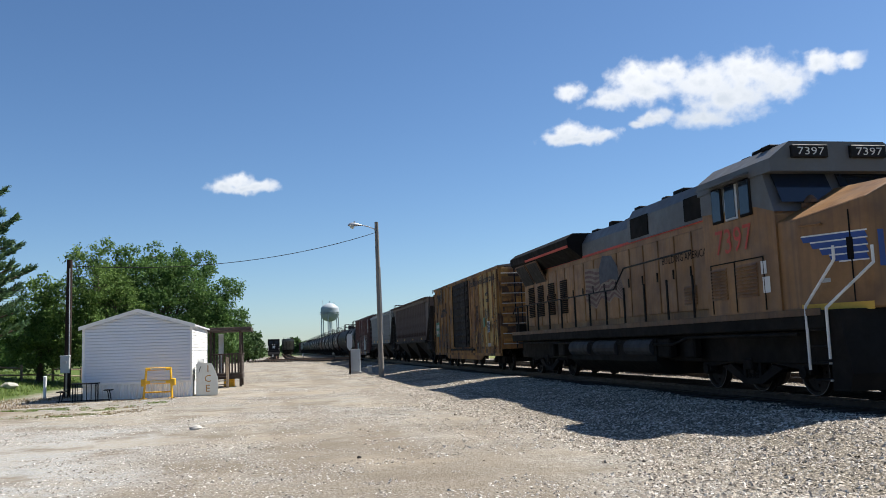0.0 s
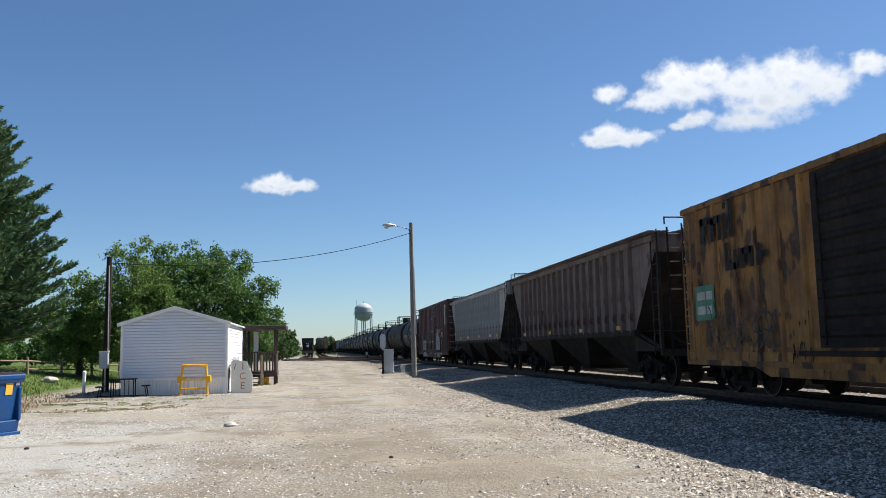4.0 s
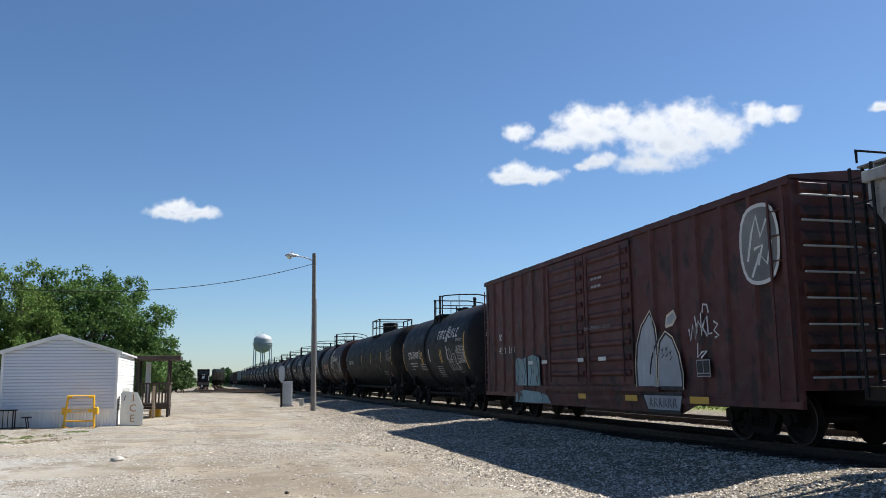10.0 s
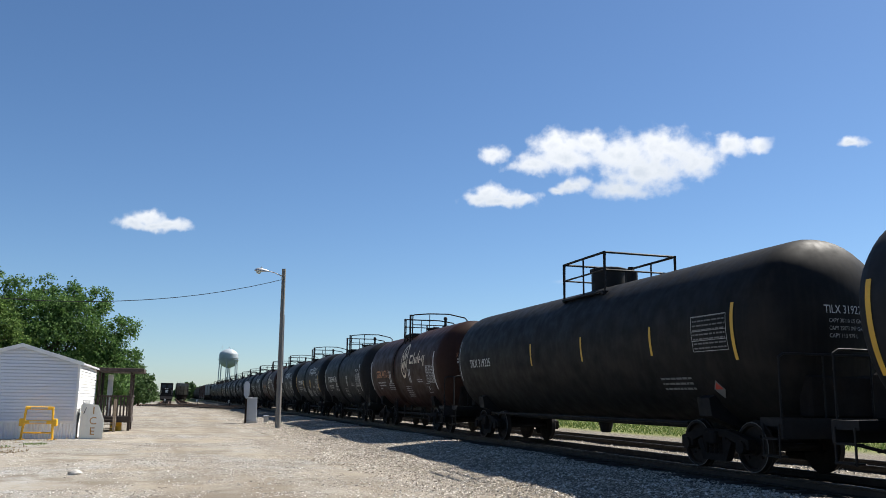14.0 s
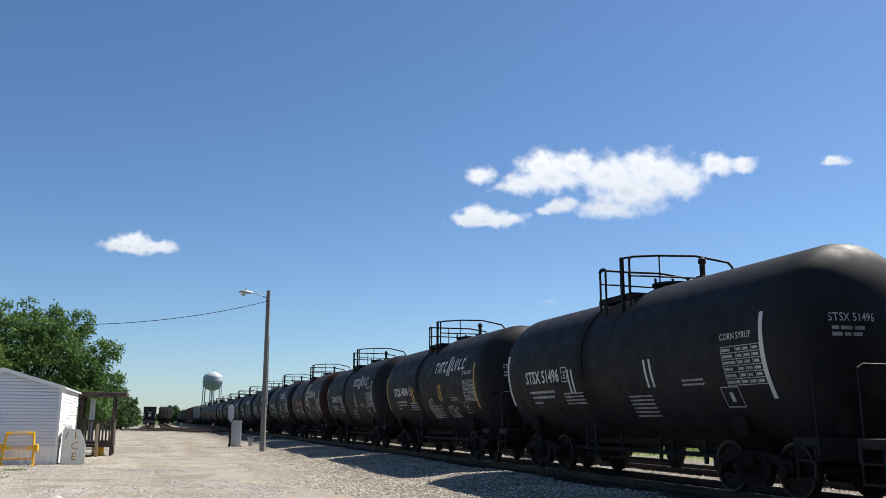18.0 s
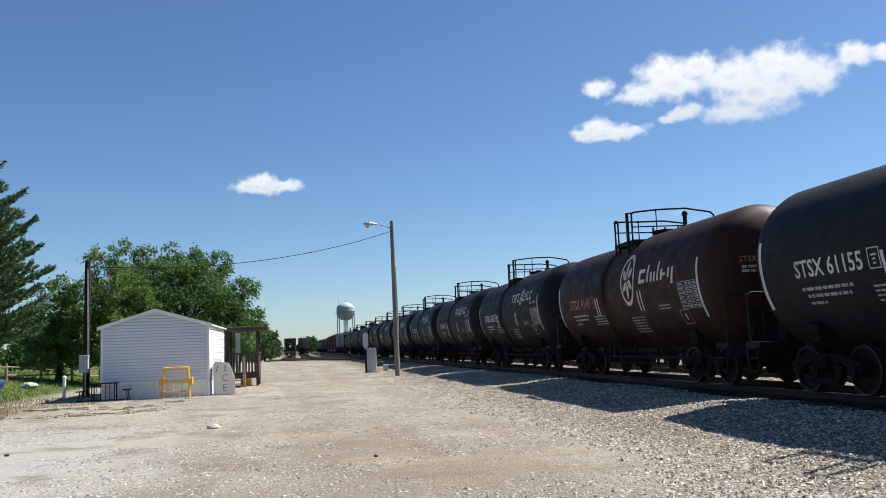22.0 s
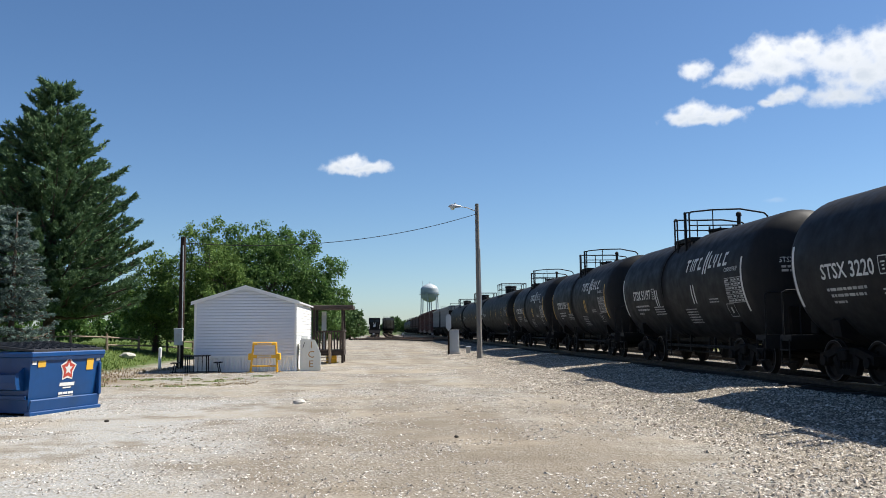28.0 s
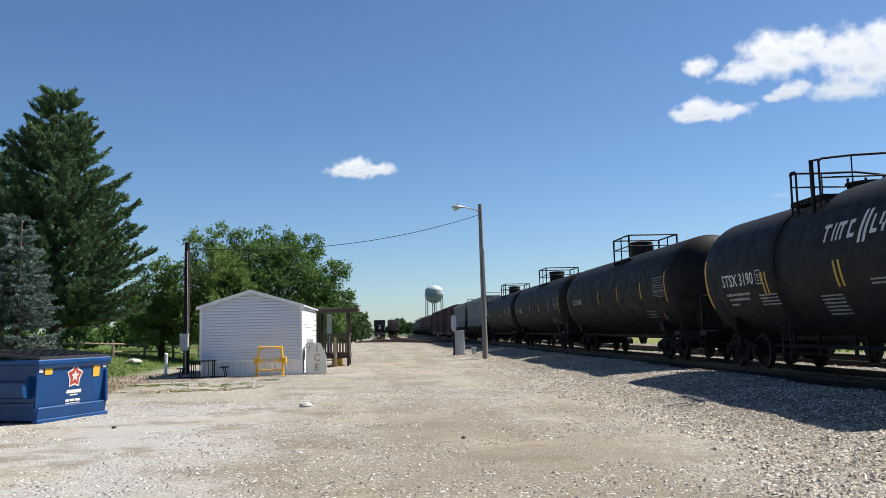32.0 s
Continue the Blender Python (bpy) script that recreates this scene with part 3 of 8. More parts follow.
def stencil_rows(rows, seed, char=0.05):
    """Small lettering too fine to read: rows (x, y, width, height) broken into word-long bars."""
    rnd, out = random.Random(seed), []
    for x, y, w, h in rows:
        k = x
        while k < x + w:
            d = min(rnd.uniform(1.5, 5) * char, x + w - k)
            out.append((k, y, k + d, y + h))
            k += d + char * 0.7
    return quads(out)


def head_profile(r):
    """Depth and radius of a domed tank head, from its middle out to the shell."""
    return [(-0.62, 0.02), (-0.60, 0.42), (-0.53, 0.82), (-0.38, 1.17), (-0.2, r - 0.12), (-0.08, r - 0.035), (0.06, r)]


def on_head(bm, x0, z0, half, zc, r):
    """Lays a flat drawing on the front head of a tank."""
    depth = head_profile(r)
    for v in bm.verts:
        x, z = x0 + v.co.x, z0 + v.co.y
        q = math.hypot(x, z - zc)
        for (a, p), (b, s) in zip(depth, depth[1:]):
            if p <= q <= s or s == r:
                v.co = (x, -half - 0.34 + a + (b - a) * min(1, max(0, (q - p) / (s - p))) - 0.012, z)
                break
    bmesh.ops.recalc_face_normals(bm, faces=bm.faces)
    return bm


FRONT = 0.09


def tank_shell(key, half, zc, r, mat, step=0.0, front=0.0):
    """Shell with domed heads, a jacket that steps in under the walkway, and a slight dip of the belly to the middle."""
    def build():
        prof = [(-half - 0.34 + a, b + (front if b > 1 else 0)) for a, b in head_profile(r)]
        head = [(-half - 0.34 + a, b) for a, b in head_profile(r)]
        head = [(-y - 0.24, q + (step if q > 1 else 0)) for y, q in head[::-1]]
        prof += [(-half + (half - 0.75) * i / 8, r + front) for i in range(1, 9)]
        if front:
            prof += [(-0.72, r + front), (-0.70, r)]
        prof += [(-0.66 + 1.71 * i / 4, r) for i in range(5)]
        prof += [(1.09 + (half - 1.15) * i / 10, r + step) for i in range(0, 10)] + head
        bm = lathe(bmesh.new(), prof, "y", (0, 0, zc), 48)
        for v in bm.verts:
            if v.co.z < zc:
                v.co.z -= BELLY * (zc - v.co.z) / r
        return as_mesh("tank", bm, mat, True)
    return shared(key, build)


def tank_platform(car, y0, y1, top, seed_style):
    """Walkway round the manway with posts and two rails on each side."""
    def deck():
        bm = bmesh.new()
        for y in (y0 + 0.05, y1 - 0.05):
            box(bm, -1.06, y - 0.04, top - 0.27, 1.06, y + 0.04, top - 0.22)
        for s in (-1, 1):
            for y in (y0 + 0.05, y1 - 0.05):
                box(bm, s * 0.9 - 0.03, y - 0.03, top - 0.55, s * 0.9 + 0.03, y + 0.03, top - 0.2)
        return as_mesh("walkway", bm, M_IRON)
    floor_ = part("walkway", shared(("deck", y0, y1, top), deck), None, car, "black grated walkway over the tank")
    slat = shared(("deck_slat", y0, y1, top), lambda: as_mesh("slat", box(bmesh.new(), -0.02, y0, top - 0.22, 0.02, y1, top - 0.18), M_IRON))
    for k in range(14):
        part("slat", slat, None, floor_, at=pose((1 if k % 2 else -1) * (0.72 + 0.055 * (k // 2)), 0, 0))
    rt = top + 0.78
    for y in (y0, y1):
        part("guard_rail", shared(("guard_end", y, top), lambda: as_mesh("guard_rail", pipe(bmesh.new(), [(-1.0, y, rt), (1.0, y, rt)], 0.028), M_IRON)), None, car)
        part("guard_rail", shared(("guard_mid", y, top), lambda: as_mesh("guard_rail", pipe(bmesh.new(), [(-1.0, y, top + 0.34), (1.0, y, top + 0.34)], 0.022), M_IRON)), None, car)
    for s in (-1, 1):
        def rail():
            bm = bmesh.new()
            x = s * 1.0
            if seed_style == "round":
                pipe(bm, [(x, y1, top - 0.2), (x, y1, rt - 0.06), (x, y1 - 0.08, rt), (x * 0.98, (y0 + y1) / 2, rt + 0.05), (x, y0 + 0.08, rt), (x, y0, rt - 0.1), (x, y0, top - 0.2)], 0.026)
                pipe(bm, [(x, y1, top + 0.36), (x, y0, top + 0.36)], 0.02)
                box(bm, x - 0.05, y1 - 0.32, top - 0.2, x + 0.02, y1 - 0.26, rt - 0.03)
                box(bm, x - 0.05, y0 + 0.26, top - 0.2, x + 0.02, y0 + 0.32, rt - 0.03)
            else:
                pipe(bm, [(x, y1, top - 0.2), (x, y1, rt), (x, y0, rt), (x, y0, top - 0.2)], 0.03)
                pipe(bm, [(x, y1, top + 0.34), (x, y0, top + 0.34)], 0.022)
                rod(bm, (x, (y0 + y1) / 2, top - 0.2), (x, (y0 + y1) / 2, rt), 0.026)
            return as_mesh("guard_rail", bm, M_IRON)
        part("guard_rail", shared(("guard", y0, y1, top, s, seed_style), rail), None, car)


def cross_platform(car, top):
    """Walkway laid across the top of a tank, railed along both its long sides."""
    def deck():
        bm = bmesh.new()
        for x in (-1.05, -0.5, 0.5, 1.15):
            box(bm, x - 0.03, -0.62, top - 0.2, x + 0.03, 0.9, top - 0.12)
        for y in (-0.58, 0.86):
            box(bm, -1.08, y - 0.03, top - 0.2, 1.18, y + 0.03, top - 0.12)
        for x in (-0.95, 0.95):
            for y in (-0.55, 0.8):
                box(bm, x - 0.03, y - 0.03, top - 0.62, x + 0.03, y + 0.03, top - 0.15)
        return as_mesh("walkway", bm, M_IRON)
    floor_ = part("walkway", shared(("cross", top), deck), None, car, "black grated walkway across the tank")
    slat = shared(("slat", top), lambda: as_mesh("slat", box(bmesh.new(), -1.1, 0, top - 0.12, 1.2, 0.06, top - 0.08), M_IRON))
    for i in range(12):
        part("slat", slat, None, floor_, at=pose(0, -0.6 + i * 0.125, 0))
    for y, far, lift in ((0.8, 0.55, 0.0), (-0.55, -1.1, 0.1)):
        def rail():
            bm = bmesh.new()
            rt = top + 0.64 + lift
            pipe(bm, [(-1.08, y, top - 0.42), (-1.08, y, rt - 0.05), (-1.0, y, rt), (-0.3, y, rt + lift * 0.7), (0.5, (y + far) / 2, rt + lift * 0.6), (1.15, far, rt - 0.1), (1.26, far, rt - 0.2), (1.26, far, top - 0.4)], 0.027)
            pipe(bm, [(-1.08, y, top + 0.3), (1.24, far, top + 0.26)], 0.02)
            rod(bm, (-0.3, y, top - 0.1), (-0.3, y, rt + lift * 0.6), 0.018)
            return as_mesh("guard_rail", bm, M_IRON)
        part("guard_rail", shared(("crossrail", top, y), rail), None, car)
    def stile():
        bm = bmesh.new()
        rt = top + 0.64
        pipe(bm, [(-1.1, 0.5, top - 0.5), (-1.1, 0.5, rt - 0.04), (-1.1, 0.58, rt), (-1.1, 0.74, rt), (-1.1, 0.8, rt - 0.06)], 0.024)
        return as_mesh("ladder_stile", bm, M_IRON)

    def stile2():
        bm = bmesh.new()
        rt = top + 0.64
        box(bm, -1.14, -0.3, top - 0.5, -1.07, -0.22, rt + 0.12)
        pipe(bm, [(-1.1, -0.26, rt + 0.1), (-1.08, -0.55, rt + 0.08)], 0.024)
        return as_mesh("ladder_stile", bm, M_IRON)
    part("ladder_stile", shared(("stile", top), stile), None, car)
    part("ladder_stile", shared(("stile2", top), stile2), None, car)


def end_platform(car, y, back, deck=1.02):
    s = 1 if back else -1

    def build():
        bm = bmesh.new()
        box(bm, -1.45, y - 0.28, deck - 0.14, 1.45, y + 0.28, deck)
        box(bm, -1.45, y + s * 0.2, deck - 0.34, 1.45, y + s * 0.28, deck - 0.14)
        box(bm, -0.32, y - 1.9 if back else y - 0.1, deck - 0.32, 0.32, y + 0.1 if back else y + 1.9, deck - 0.1)
        return as_mesh("end_sill", bm, M_IRON)

    def grab():
        bm = bmesh.new()
        yy = y + s * 0.2
        pipe(bm, [(-1.4, yy, deck), (-1.4, yy, deck + 1.0), (-1.3, yy, deck + 1.06), (1.3, yy, deck + 1.06), (1.4, yy, deck + 1.0), (1.4, yy, deck)], 0.022)
        for x in (-0.5, 0.5):
            rod(bm, (x, yy, deck), (x, yy, deck + 1.06), 0.018)
        return as_mesh("end_rail", bm, M_IRON)

    def steps():
        bm = bmesh.new()
        for k in (0.38, 0.66):
            box(bm, -1.5, y - 0.2, k, -1.3, y + 0.2, k + 0.03)
        for d in (-0.2, 0.2):
            rod(bm, (-1.46, y + d, 0.36), (-1.46, y + d, deck - 0.1), 0.02)
        return as_mesh("step", bm, M_IRON)
    part("end_sill", shared(("sill", y, deck), build), None, car)
    part("brake_housing", shared(("housing", y, deck), lambda: as_mesh("brake_housing", soft_box(-0.75, y - 0.16, deck, 0.85, y + 0.16, deck + 0.72, 0.04), M_TRUCK)), None, car)
    part("end_rail", shared(("endrail", y, deck), grab), None, car)
    part("step", shared(("step", y, deck), steps), None, car)
    part("brake_wheel", shared(("brake", y), lambda: as_mesh("brake_wheel", lathe(bmesh.new(), [(-0.02, 0.2), (-0.02, 0.26), (0.02, 0.26), (0.02, 0.2)], "y", (0.9, y + s * 0.3, 1.7), 16), M_IRON)), None, car) if back else None


def jacket_band(key, y, zc, r, a0, a1, w, mat):
    def build():
        bm = bmesh.new()
        n = 16
        prev = None
        for i in range(n + 1):
            a = radians(a0 + (a1 - a0) * i / n)
            c = [bm.verts.new((-(r + 0.009) * math.cos(a), y + d, zc + (r + 0.009) * math.sin(a) * (1 if a > 0 else 1 + BELLY / r))) for d in (-w / 2, w / 2)]
            if prev:
                bm.faces.new((prev[0], prev[1], c[1], c[0]))
            prev = c
        return as_mesh("reflector_band", bm, mat)
    return shared(key, build)


TATE = [(0.02, 0, 0.10, 0.3), (0.0, 0.25, 0.3, 0.32), (0.34, 0, 0.41, 0.32), (0.5, 0, 0.57, 0.32), (0.66, 0, 0.74, 0.3), (0.6, 0.25, 0.9, 0.32), (0.96, 0, 1.04, 0.32), (1.02, 0, 1.22, 0.07), (1.02, 0.25, 1.22, 0.32), (1.36, -0.12, 1.46, 0.44), (1.54, -0.12, 1.64, 0.44), (1.8, 0, 1.88, 0.32), (1.86, 0, 2.04, 0.07), (2.12, 0.12, 2.2, 0.32), (2.3, 0.12, 2.38, 0.32), (2.2, 0, 2.29, 0.14), (2.5, 0, 2.58, 0.32), (2.56, 0, 2.74, 0.07), (2.86, 0, 2.94, 0.32), (2.92, 0, 3.14, 0.07), (2.92, 0.25, 3.14, 0.32)]


def syrup_tank(name, number, paint_mat, mark, logo, label):
    """Short insulated tank car with a walkway amidships."""
    zc, r, half, step = 2.67, 1.5, 5.45, 0.03
    rf = r + FRONT
    car = thing(name, label, "tank car", group="cars of the passing train")
    tank = part("tank", tank_shell(("syrup", paint_mat.name), half, zc, r, paint_mat, step, FRONT), None, car)
    seam = shared("syrup_seam", lambda: as_mesh("jacket_seam", lathe(bmesh.new(), [(1.05, r), (1.05, r + step + 0.008), (1.08, r + step + 0.008), (1.08, r)], "y", (0, 0, zc), 48), M_IRON))
    part("jacket_seam", seam, None, tank)
    for y in (-half, half):
        part("reflector_band", jacket_band(("band", y, mark.name), y, zc, r + (step if y > 0 else FRONT), -32, 14, 0.1, mark), None, tank, "curved reflective end band")
    for y, w in ((1.80, 0.075), (1.61, 0.075), (-1.78, 0.075), (-1.98, 0.075)):
        part("reflector_bar", shared(("bar", y, mark.name), lambda: as_mesh("reflector_bar", on_round(quads([(0, 0, w, 0.56, -0.05)]), y, 1.93, zc, r + (step if y > 1.1 else FRONT)), mark)), None, tank)
    ink = M_RUSTLOGO if paint_mat is M_BROWN else M_WHITE
    part("car_number", on_round(letters(number, 0.33, 2.0, 0, 0.008), 4.3, 2.22, zc, r + step), ink, tank, "stencilled car number")
    part("plate_mark", shared(("plate", ink.name), lambda: as_mesh("plate_mark", on_round(quads([(0, 0, 0.3, 0.02), (0, 0.34, 0.3, 0.36), (0, 0.02, 0.02, 0.34), (0.28, 0.02, 0.3, 0.34), (0.11, 0.08, 0.19, 0.11), (0.11, 0.15, 0.19, 0.18), (0.08, 0.22, 0.22, 0.25)]), 2.15, 2.2, zc, r + step), ink)), None, tank)
    part("stencil_text", shared("stencil_a", lambda: as_mesh("stencil_text", on_round(stencil_rows([(0, 0.16, 1.5, 0.06), (0.1, 0.03, 1.3, 0.06), (0.1, -0.1, 0.5, 0.05)], 1), 4.2, 1.8, zc, r + step), M_FAINT)), None, tank)
    part("stencil_text", shared("stencil_b", lambda: as_mesh("stencil_text", on_round(stencil_rows([(0, 0.2 - 0.08 * i, 1.0, 0.035) for i in range(4)], 2, 0.03), 2.2, 1.7, zc, r + step), M_FAINT)), None, tank)
    part("stencil_text", shared("stencil_c", lambda: as_mesh("stencil_text", on_round(stencil_rows([(0, 0.2 - 0.08 * i, 0.9, 0.035) for i in range(6)], 3, 0.03), -0.9, 1.55, zc, rf), M_FAINT)), None, tank)
    part("stencil_text", shared("stencil_d", lambda: as_mesh("stencil_text", on_round(stencil_rows([(0, 0.1 - 0.08 * i, 0.7, 0.035) for i in range(2)], 4, 0.03), -3.0, 1.9, zc, rf), M_FAINT)), None, tank)
    part("test_table", shared("test_table", lambda: as_mesh("test_table", on_round(quads([(0, 0.11 * i, 1.05, 0.11 * i + 0.014) for i in range(7)] + [(a, 0, a + 0.014, 0.67) for a in (0, 0.40, 0.60, 0.82, 1.036)] + [(a, 0.11 * i + 0.035, a + w_, 0.11 * i + 0.085) for i in range(6) for a, w_ in ((0.03, 0.33 - 0.05 * (i % 3)), (0.43, 0.13), (0.63, 0.15 - 0.03 * (i % 2)), (0.85, 0.14))]), -4.35, 1.87, zc, rf), M_FAINT)), None, tank, "pale test-date table")
    part("hazard_frame", shared("hazard", lambda: as_mesh("hazard_frame", on_round(quads([(0, 0, 0.5, 0.02), (0, 0.34, 0.5, 0.36), (0, 0, 0.02, 0.36), (0.48, 0, 0.5, 0.36), (0.2, 0.1, 0.3, 0.26)]), -4.1, 1.5, zc, rf), M_FAINT)), None, tank)
    if logo == "plain":
        part("content_text", on_round(letters("CORN SYRUP", 0.12, 0.85), -4.35, 2.66, zc, rf), M_WHITE, tank, "white stencilled words")
    elif logo == "slant":
        part("slanted_logo", shared("slanted_logo", lambda: as_mesh("slanted_logo", on_round(quads([(a * 0.98, b * 1.15, c * 0.98, d * 1.15, 0.28) for a, b, c, d in TATE]), -1.42, 2.9, zc, rf), M_WHITE)), None, tank, "white slanted block logo")
        part("content_text", shared("content_text", lambda: as_mesh("content_text", on_round(letters("CORN SYRUP", 0.12, 0.85), -4.35, 2.72, zc, rf), M_WHITE)), None, tank, "white stencilled words")
    else:
        def ring():
            bm = bmesh.new()
            for i in range(28):
                a, b = 2 * math.pi * i / 28, 2 * math.pi * (i + 1) / 28
                bm.faces.new([bm.verts.new((0.5 * k * math.cos(t), 0.74 * k * math.sin(t), 0)) for k, t in ((0.84, a), (1, a), (1, b), (0.84, b))])
            for i in range(6):
                t = math.pi * (i / 3 + 1 / 6)
                c, s = math.cos(t), math.sin(t)
                pts = [(0.06, 0.0), (0.35, 0.2), (0.72, 0.12), (0.74, -0.05), (0.4, -0.12)]
                bm.faces.new([bm.verts.new((0.5 * (u * c - w * s), 0.74 * (u * s + w * c), 0)) for u, w in pts])
            return as_mesh("round_emblem", on_round(bm, -1.12, 2.85, zc, rf), M_CREAM)
        part("round_emblem", shared("round_emblem", ring), None, tank, "cream round leaf emblem")
        part("side_logo", shared("side_logo", lambda: as_mesh("side_logo", on_round(quads([(0, 0, 0.42, 0.1, 0.15), (0.05, 0.28, 0.45, 0.38, 0.15), (0.02, 0.1, 0.14, 0.28, 0.15), (0.55, 0, 0.66, 0.46, 0.15), (0.78, 0, 0.9, 0.26, 0.15), (1.0, 0, 1.1, 0.26, 0.15), (1.2, 0, 1.3, 0.5, 0.15), (1.42, 0, 1.54, 0.28, 0.15), (1.54, 0.1, 1.74, 0.17, 0.15), (1.85, 0.04, 1.97, 0.28, 0.15), (2.05, -0.14, 2.17, 0.28, 0.15)]), -1.95, 2.68, zc, rf), M_CREAM)), None, tank, "faded orange block logo")
    if number == "STSX 4004":
        tank_graffiti(tank, -0.45, 1.35, 0.7, 0.95, 3, zc, rf, M_WHITE)
        tank_graffiti(tank, -2.4, 1.38, 1.0, 0.42, 4, zc, rf, M_FAINT)
    if number == "STSX 51003":
        tank_graffiti(tank, -3.0, 1.6, 1.4, 0.9, 5, zc, rf, M_FAINT)
        for y in (0.4, -2.9):
            part("reflector_bar", on_round(quads([(0, 0, 0.1, 0.56, -0.05)]), y, 2.02, zc, r if y > 0 else rf), M_WHITE, tank)
    cross_platform(car, zc + r)
    top = zc + r
    man = part("manway", shared("manway_syrup", lambda: as_mesh("manway", lathe(bmesh.new(), [(0, 0.36), (0.14, 0.36), (0.14, 0.44), (0.19, 0.44), (0.21, 0.3), (0.24, 0.05)], "z", (0, -0.55, top - 0.02), 18), M_IRON)), None, car, "black bolted manway lid")
    for k in range(6):
        a = k * math.pi / 3
        part("bolt", shared(("manway_bolt", k % 2), lambda: as_mesh("bolt", rod(bmesh.new(), (0, 0, 0), (0, 0, 0.2 + 0.05 * (k % 2)), 0.03, 5), M_IRON)), None, man, at=pose(0.42 * math.cos(a), -0.55 + 0.42 * math.sin(a), top + 0.02))
    part("vent", shared("vent_syrup", lambda: as_mesh("vent", lathe(bmesh.new(), [(0, 0.2), (0.2, 0.2), (0.22, 0.1), (0.3, 0.08)], "z", (0.15, -0.05, top - 0.02), 10), M_IRON)), None, car)
    part("safety_valve", shared("safety_syrup", lambda: as_mesh("safety_valve", lathe(bmesh.new(), [(0, 0.14), (0.12, 0.14), (0.14, 0.06), (0.40, 0.06), (0.41, 0.09), (0.5, 0.08), (0.54, 0.04)], "z", (0.1, -1.6, top + FRONT - 0.03), 10), M_IRON)), None, car)
    def bolster():
        bm = prism(bmesh.new(), [(-1.2, 1.0), (-1.25, 1.34), (-1.1, 1.4), (-0.8, 1.3), (0.8, 1.3), (1.1, 1.4), (1.25, 1.34), (1.2, 1.0), (0.5, 0.74), (-0.5, 0.74)], "y", -0.18, 0.18)
        return as_mesh("tank_saddle", bm, M_TRUCK)
    for y in (-4.3, 4.3):
        part("tank_saddle", shared("saddle_syrup", bolster), None, car, at=pose(0, y, 0))
    part("belly_sill", shared("belly_sill", lambda: as_mesh("belly_sill", soft_box(-0.42, -5.7, 0.72, 0.42, 5.7, 1.3, 0.04), M_BLACKOLD)), None, car, "grimy dark sill under the tank")
    part("ladder", ladder_mesh("lad_low", 0.95, 0.4, 3), None, car, at=pose(-1.36, 0.95, 0.32))
    part("end_number", shared(("end_number", number), lambda: as_mesh("end_number", on_head(letters(number, 0.14, 0.8), -0.95, 2.84, half, zc, r), ink)), None, tank, "stencilled end number")
    part("end_text", shared("end_text", lambda: as_mesh("end_text", on_head(stencil_rows([(0, 0.1, 0.55, 0.06), (0, 0, 0.5, 0.06)], 21, 0.05), -0.9, 2.6, half, zc, r), M_FAINT)), None, tank)
    part("steam_pipe", shared("pipe_syrup", lambda: as_mesh("steam_pipe", pipe(bmesh.new(), [(-0.7, 3.2, 0.62), (-0.7, -3.2, 0.62)], 0.05), M_IRON)), None, car)
    part("steam_pipe", shared("pipe_syrup2", lambda: as_mesh("steam_pipe", pipe(bmesh.new(), [(-0.4, 3.0, 0.42), (-0.4, -1.0, 0.42), (-0.4, -1.2, 0.8)], 0.035), M_IRON)), None, car)
    part("outlet_valve", shared("valve_syrup", lambda: as_mesh("outlet_valve", lathe(bmesh.new(), [(0.25, 0.12), (0.5, 0.2), (1.0, 0.3)], "z", (0, -0.4, 0), 12), M_IRON)), None, car)
    part("air_reservoir", shared("res_syrup", lambda: as_mesh("air_reservoir", rod(bmesh.new(), (0.3, 1.0, 0.72), (0.3, 2.4, 0.72), 0.2, 12), M_IRON)), None, car)
    part("brake_cylinder", shared("brk_syrup", lambda: as_mesh("brake_cylinder", rod(bmesh.new(), (-0.3, -2.6, 0.78), (-0.3, -1.9, 0.78), 0.17, 12), M_IRON)), None, car)
    for y in (-2.5, -1.35, -0.9, 0.7, 1.9):
        part("hanger", shared("hanger", lambda: as_mesh("hanger", soft_box(-0.72, -0.04, 0.44, -0.66, 0.04, 0.98, 0.005), M_IRON)), None, car, at=pose(0, y, 0))
    for b in (False, True):
        end_platform(car, 6.15 if b else -6.15, b)
        add_coupler(car, 6.2 if b else -6.2, b)
        add_truck(car, 4.3 if b else -4.3)
    return car


def tank_graffiti(tank, y, z, w, h, seed, zc, r, mat):
    """Loose looping spray lines on a tank's side."""
    rnd = random.Random(seed)
    n = 3 if h > w else 5
    for k in range(n):
        a, ph, cx = rnd.uniform(1.2, 2.0), rnd.uniform(0, 6.28), w * (k + 0.5) / n
        tall = h * rnd.uniform(0.7, 1.0)
        pts = [(cx + w * 0.62 / n * math.sin(a * 5 * u + ph), tall * (0.5 + 0.5 * math.sin(a * 3.1 * u + ph * 0.7))) for u in (i / 44 for i in range(45))]
        part("spray_letter", on_round(stroke(pts, 0.019), y, z, zc, r, 0.009 + 0.001 * k), mat, tank, "pale spray-painted scrawl")


def diamond(a, upper=False):
    """A flat diamond, or its upper half, of half width a."""
    bm = bmesh.new()
    bm.faces.new([bm.verts.new(p) for p in ((-a, 0, 0), (a, 0, 0), (0, a, 0))])
    if not upper:
        bm.faces.new([bm.verts.new(p) for p in ((-a, 0, 0), (0, -a, 0), (a, 0, 0))])
    return bm


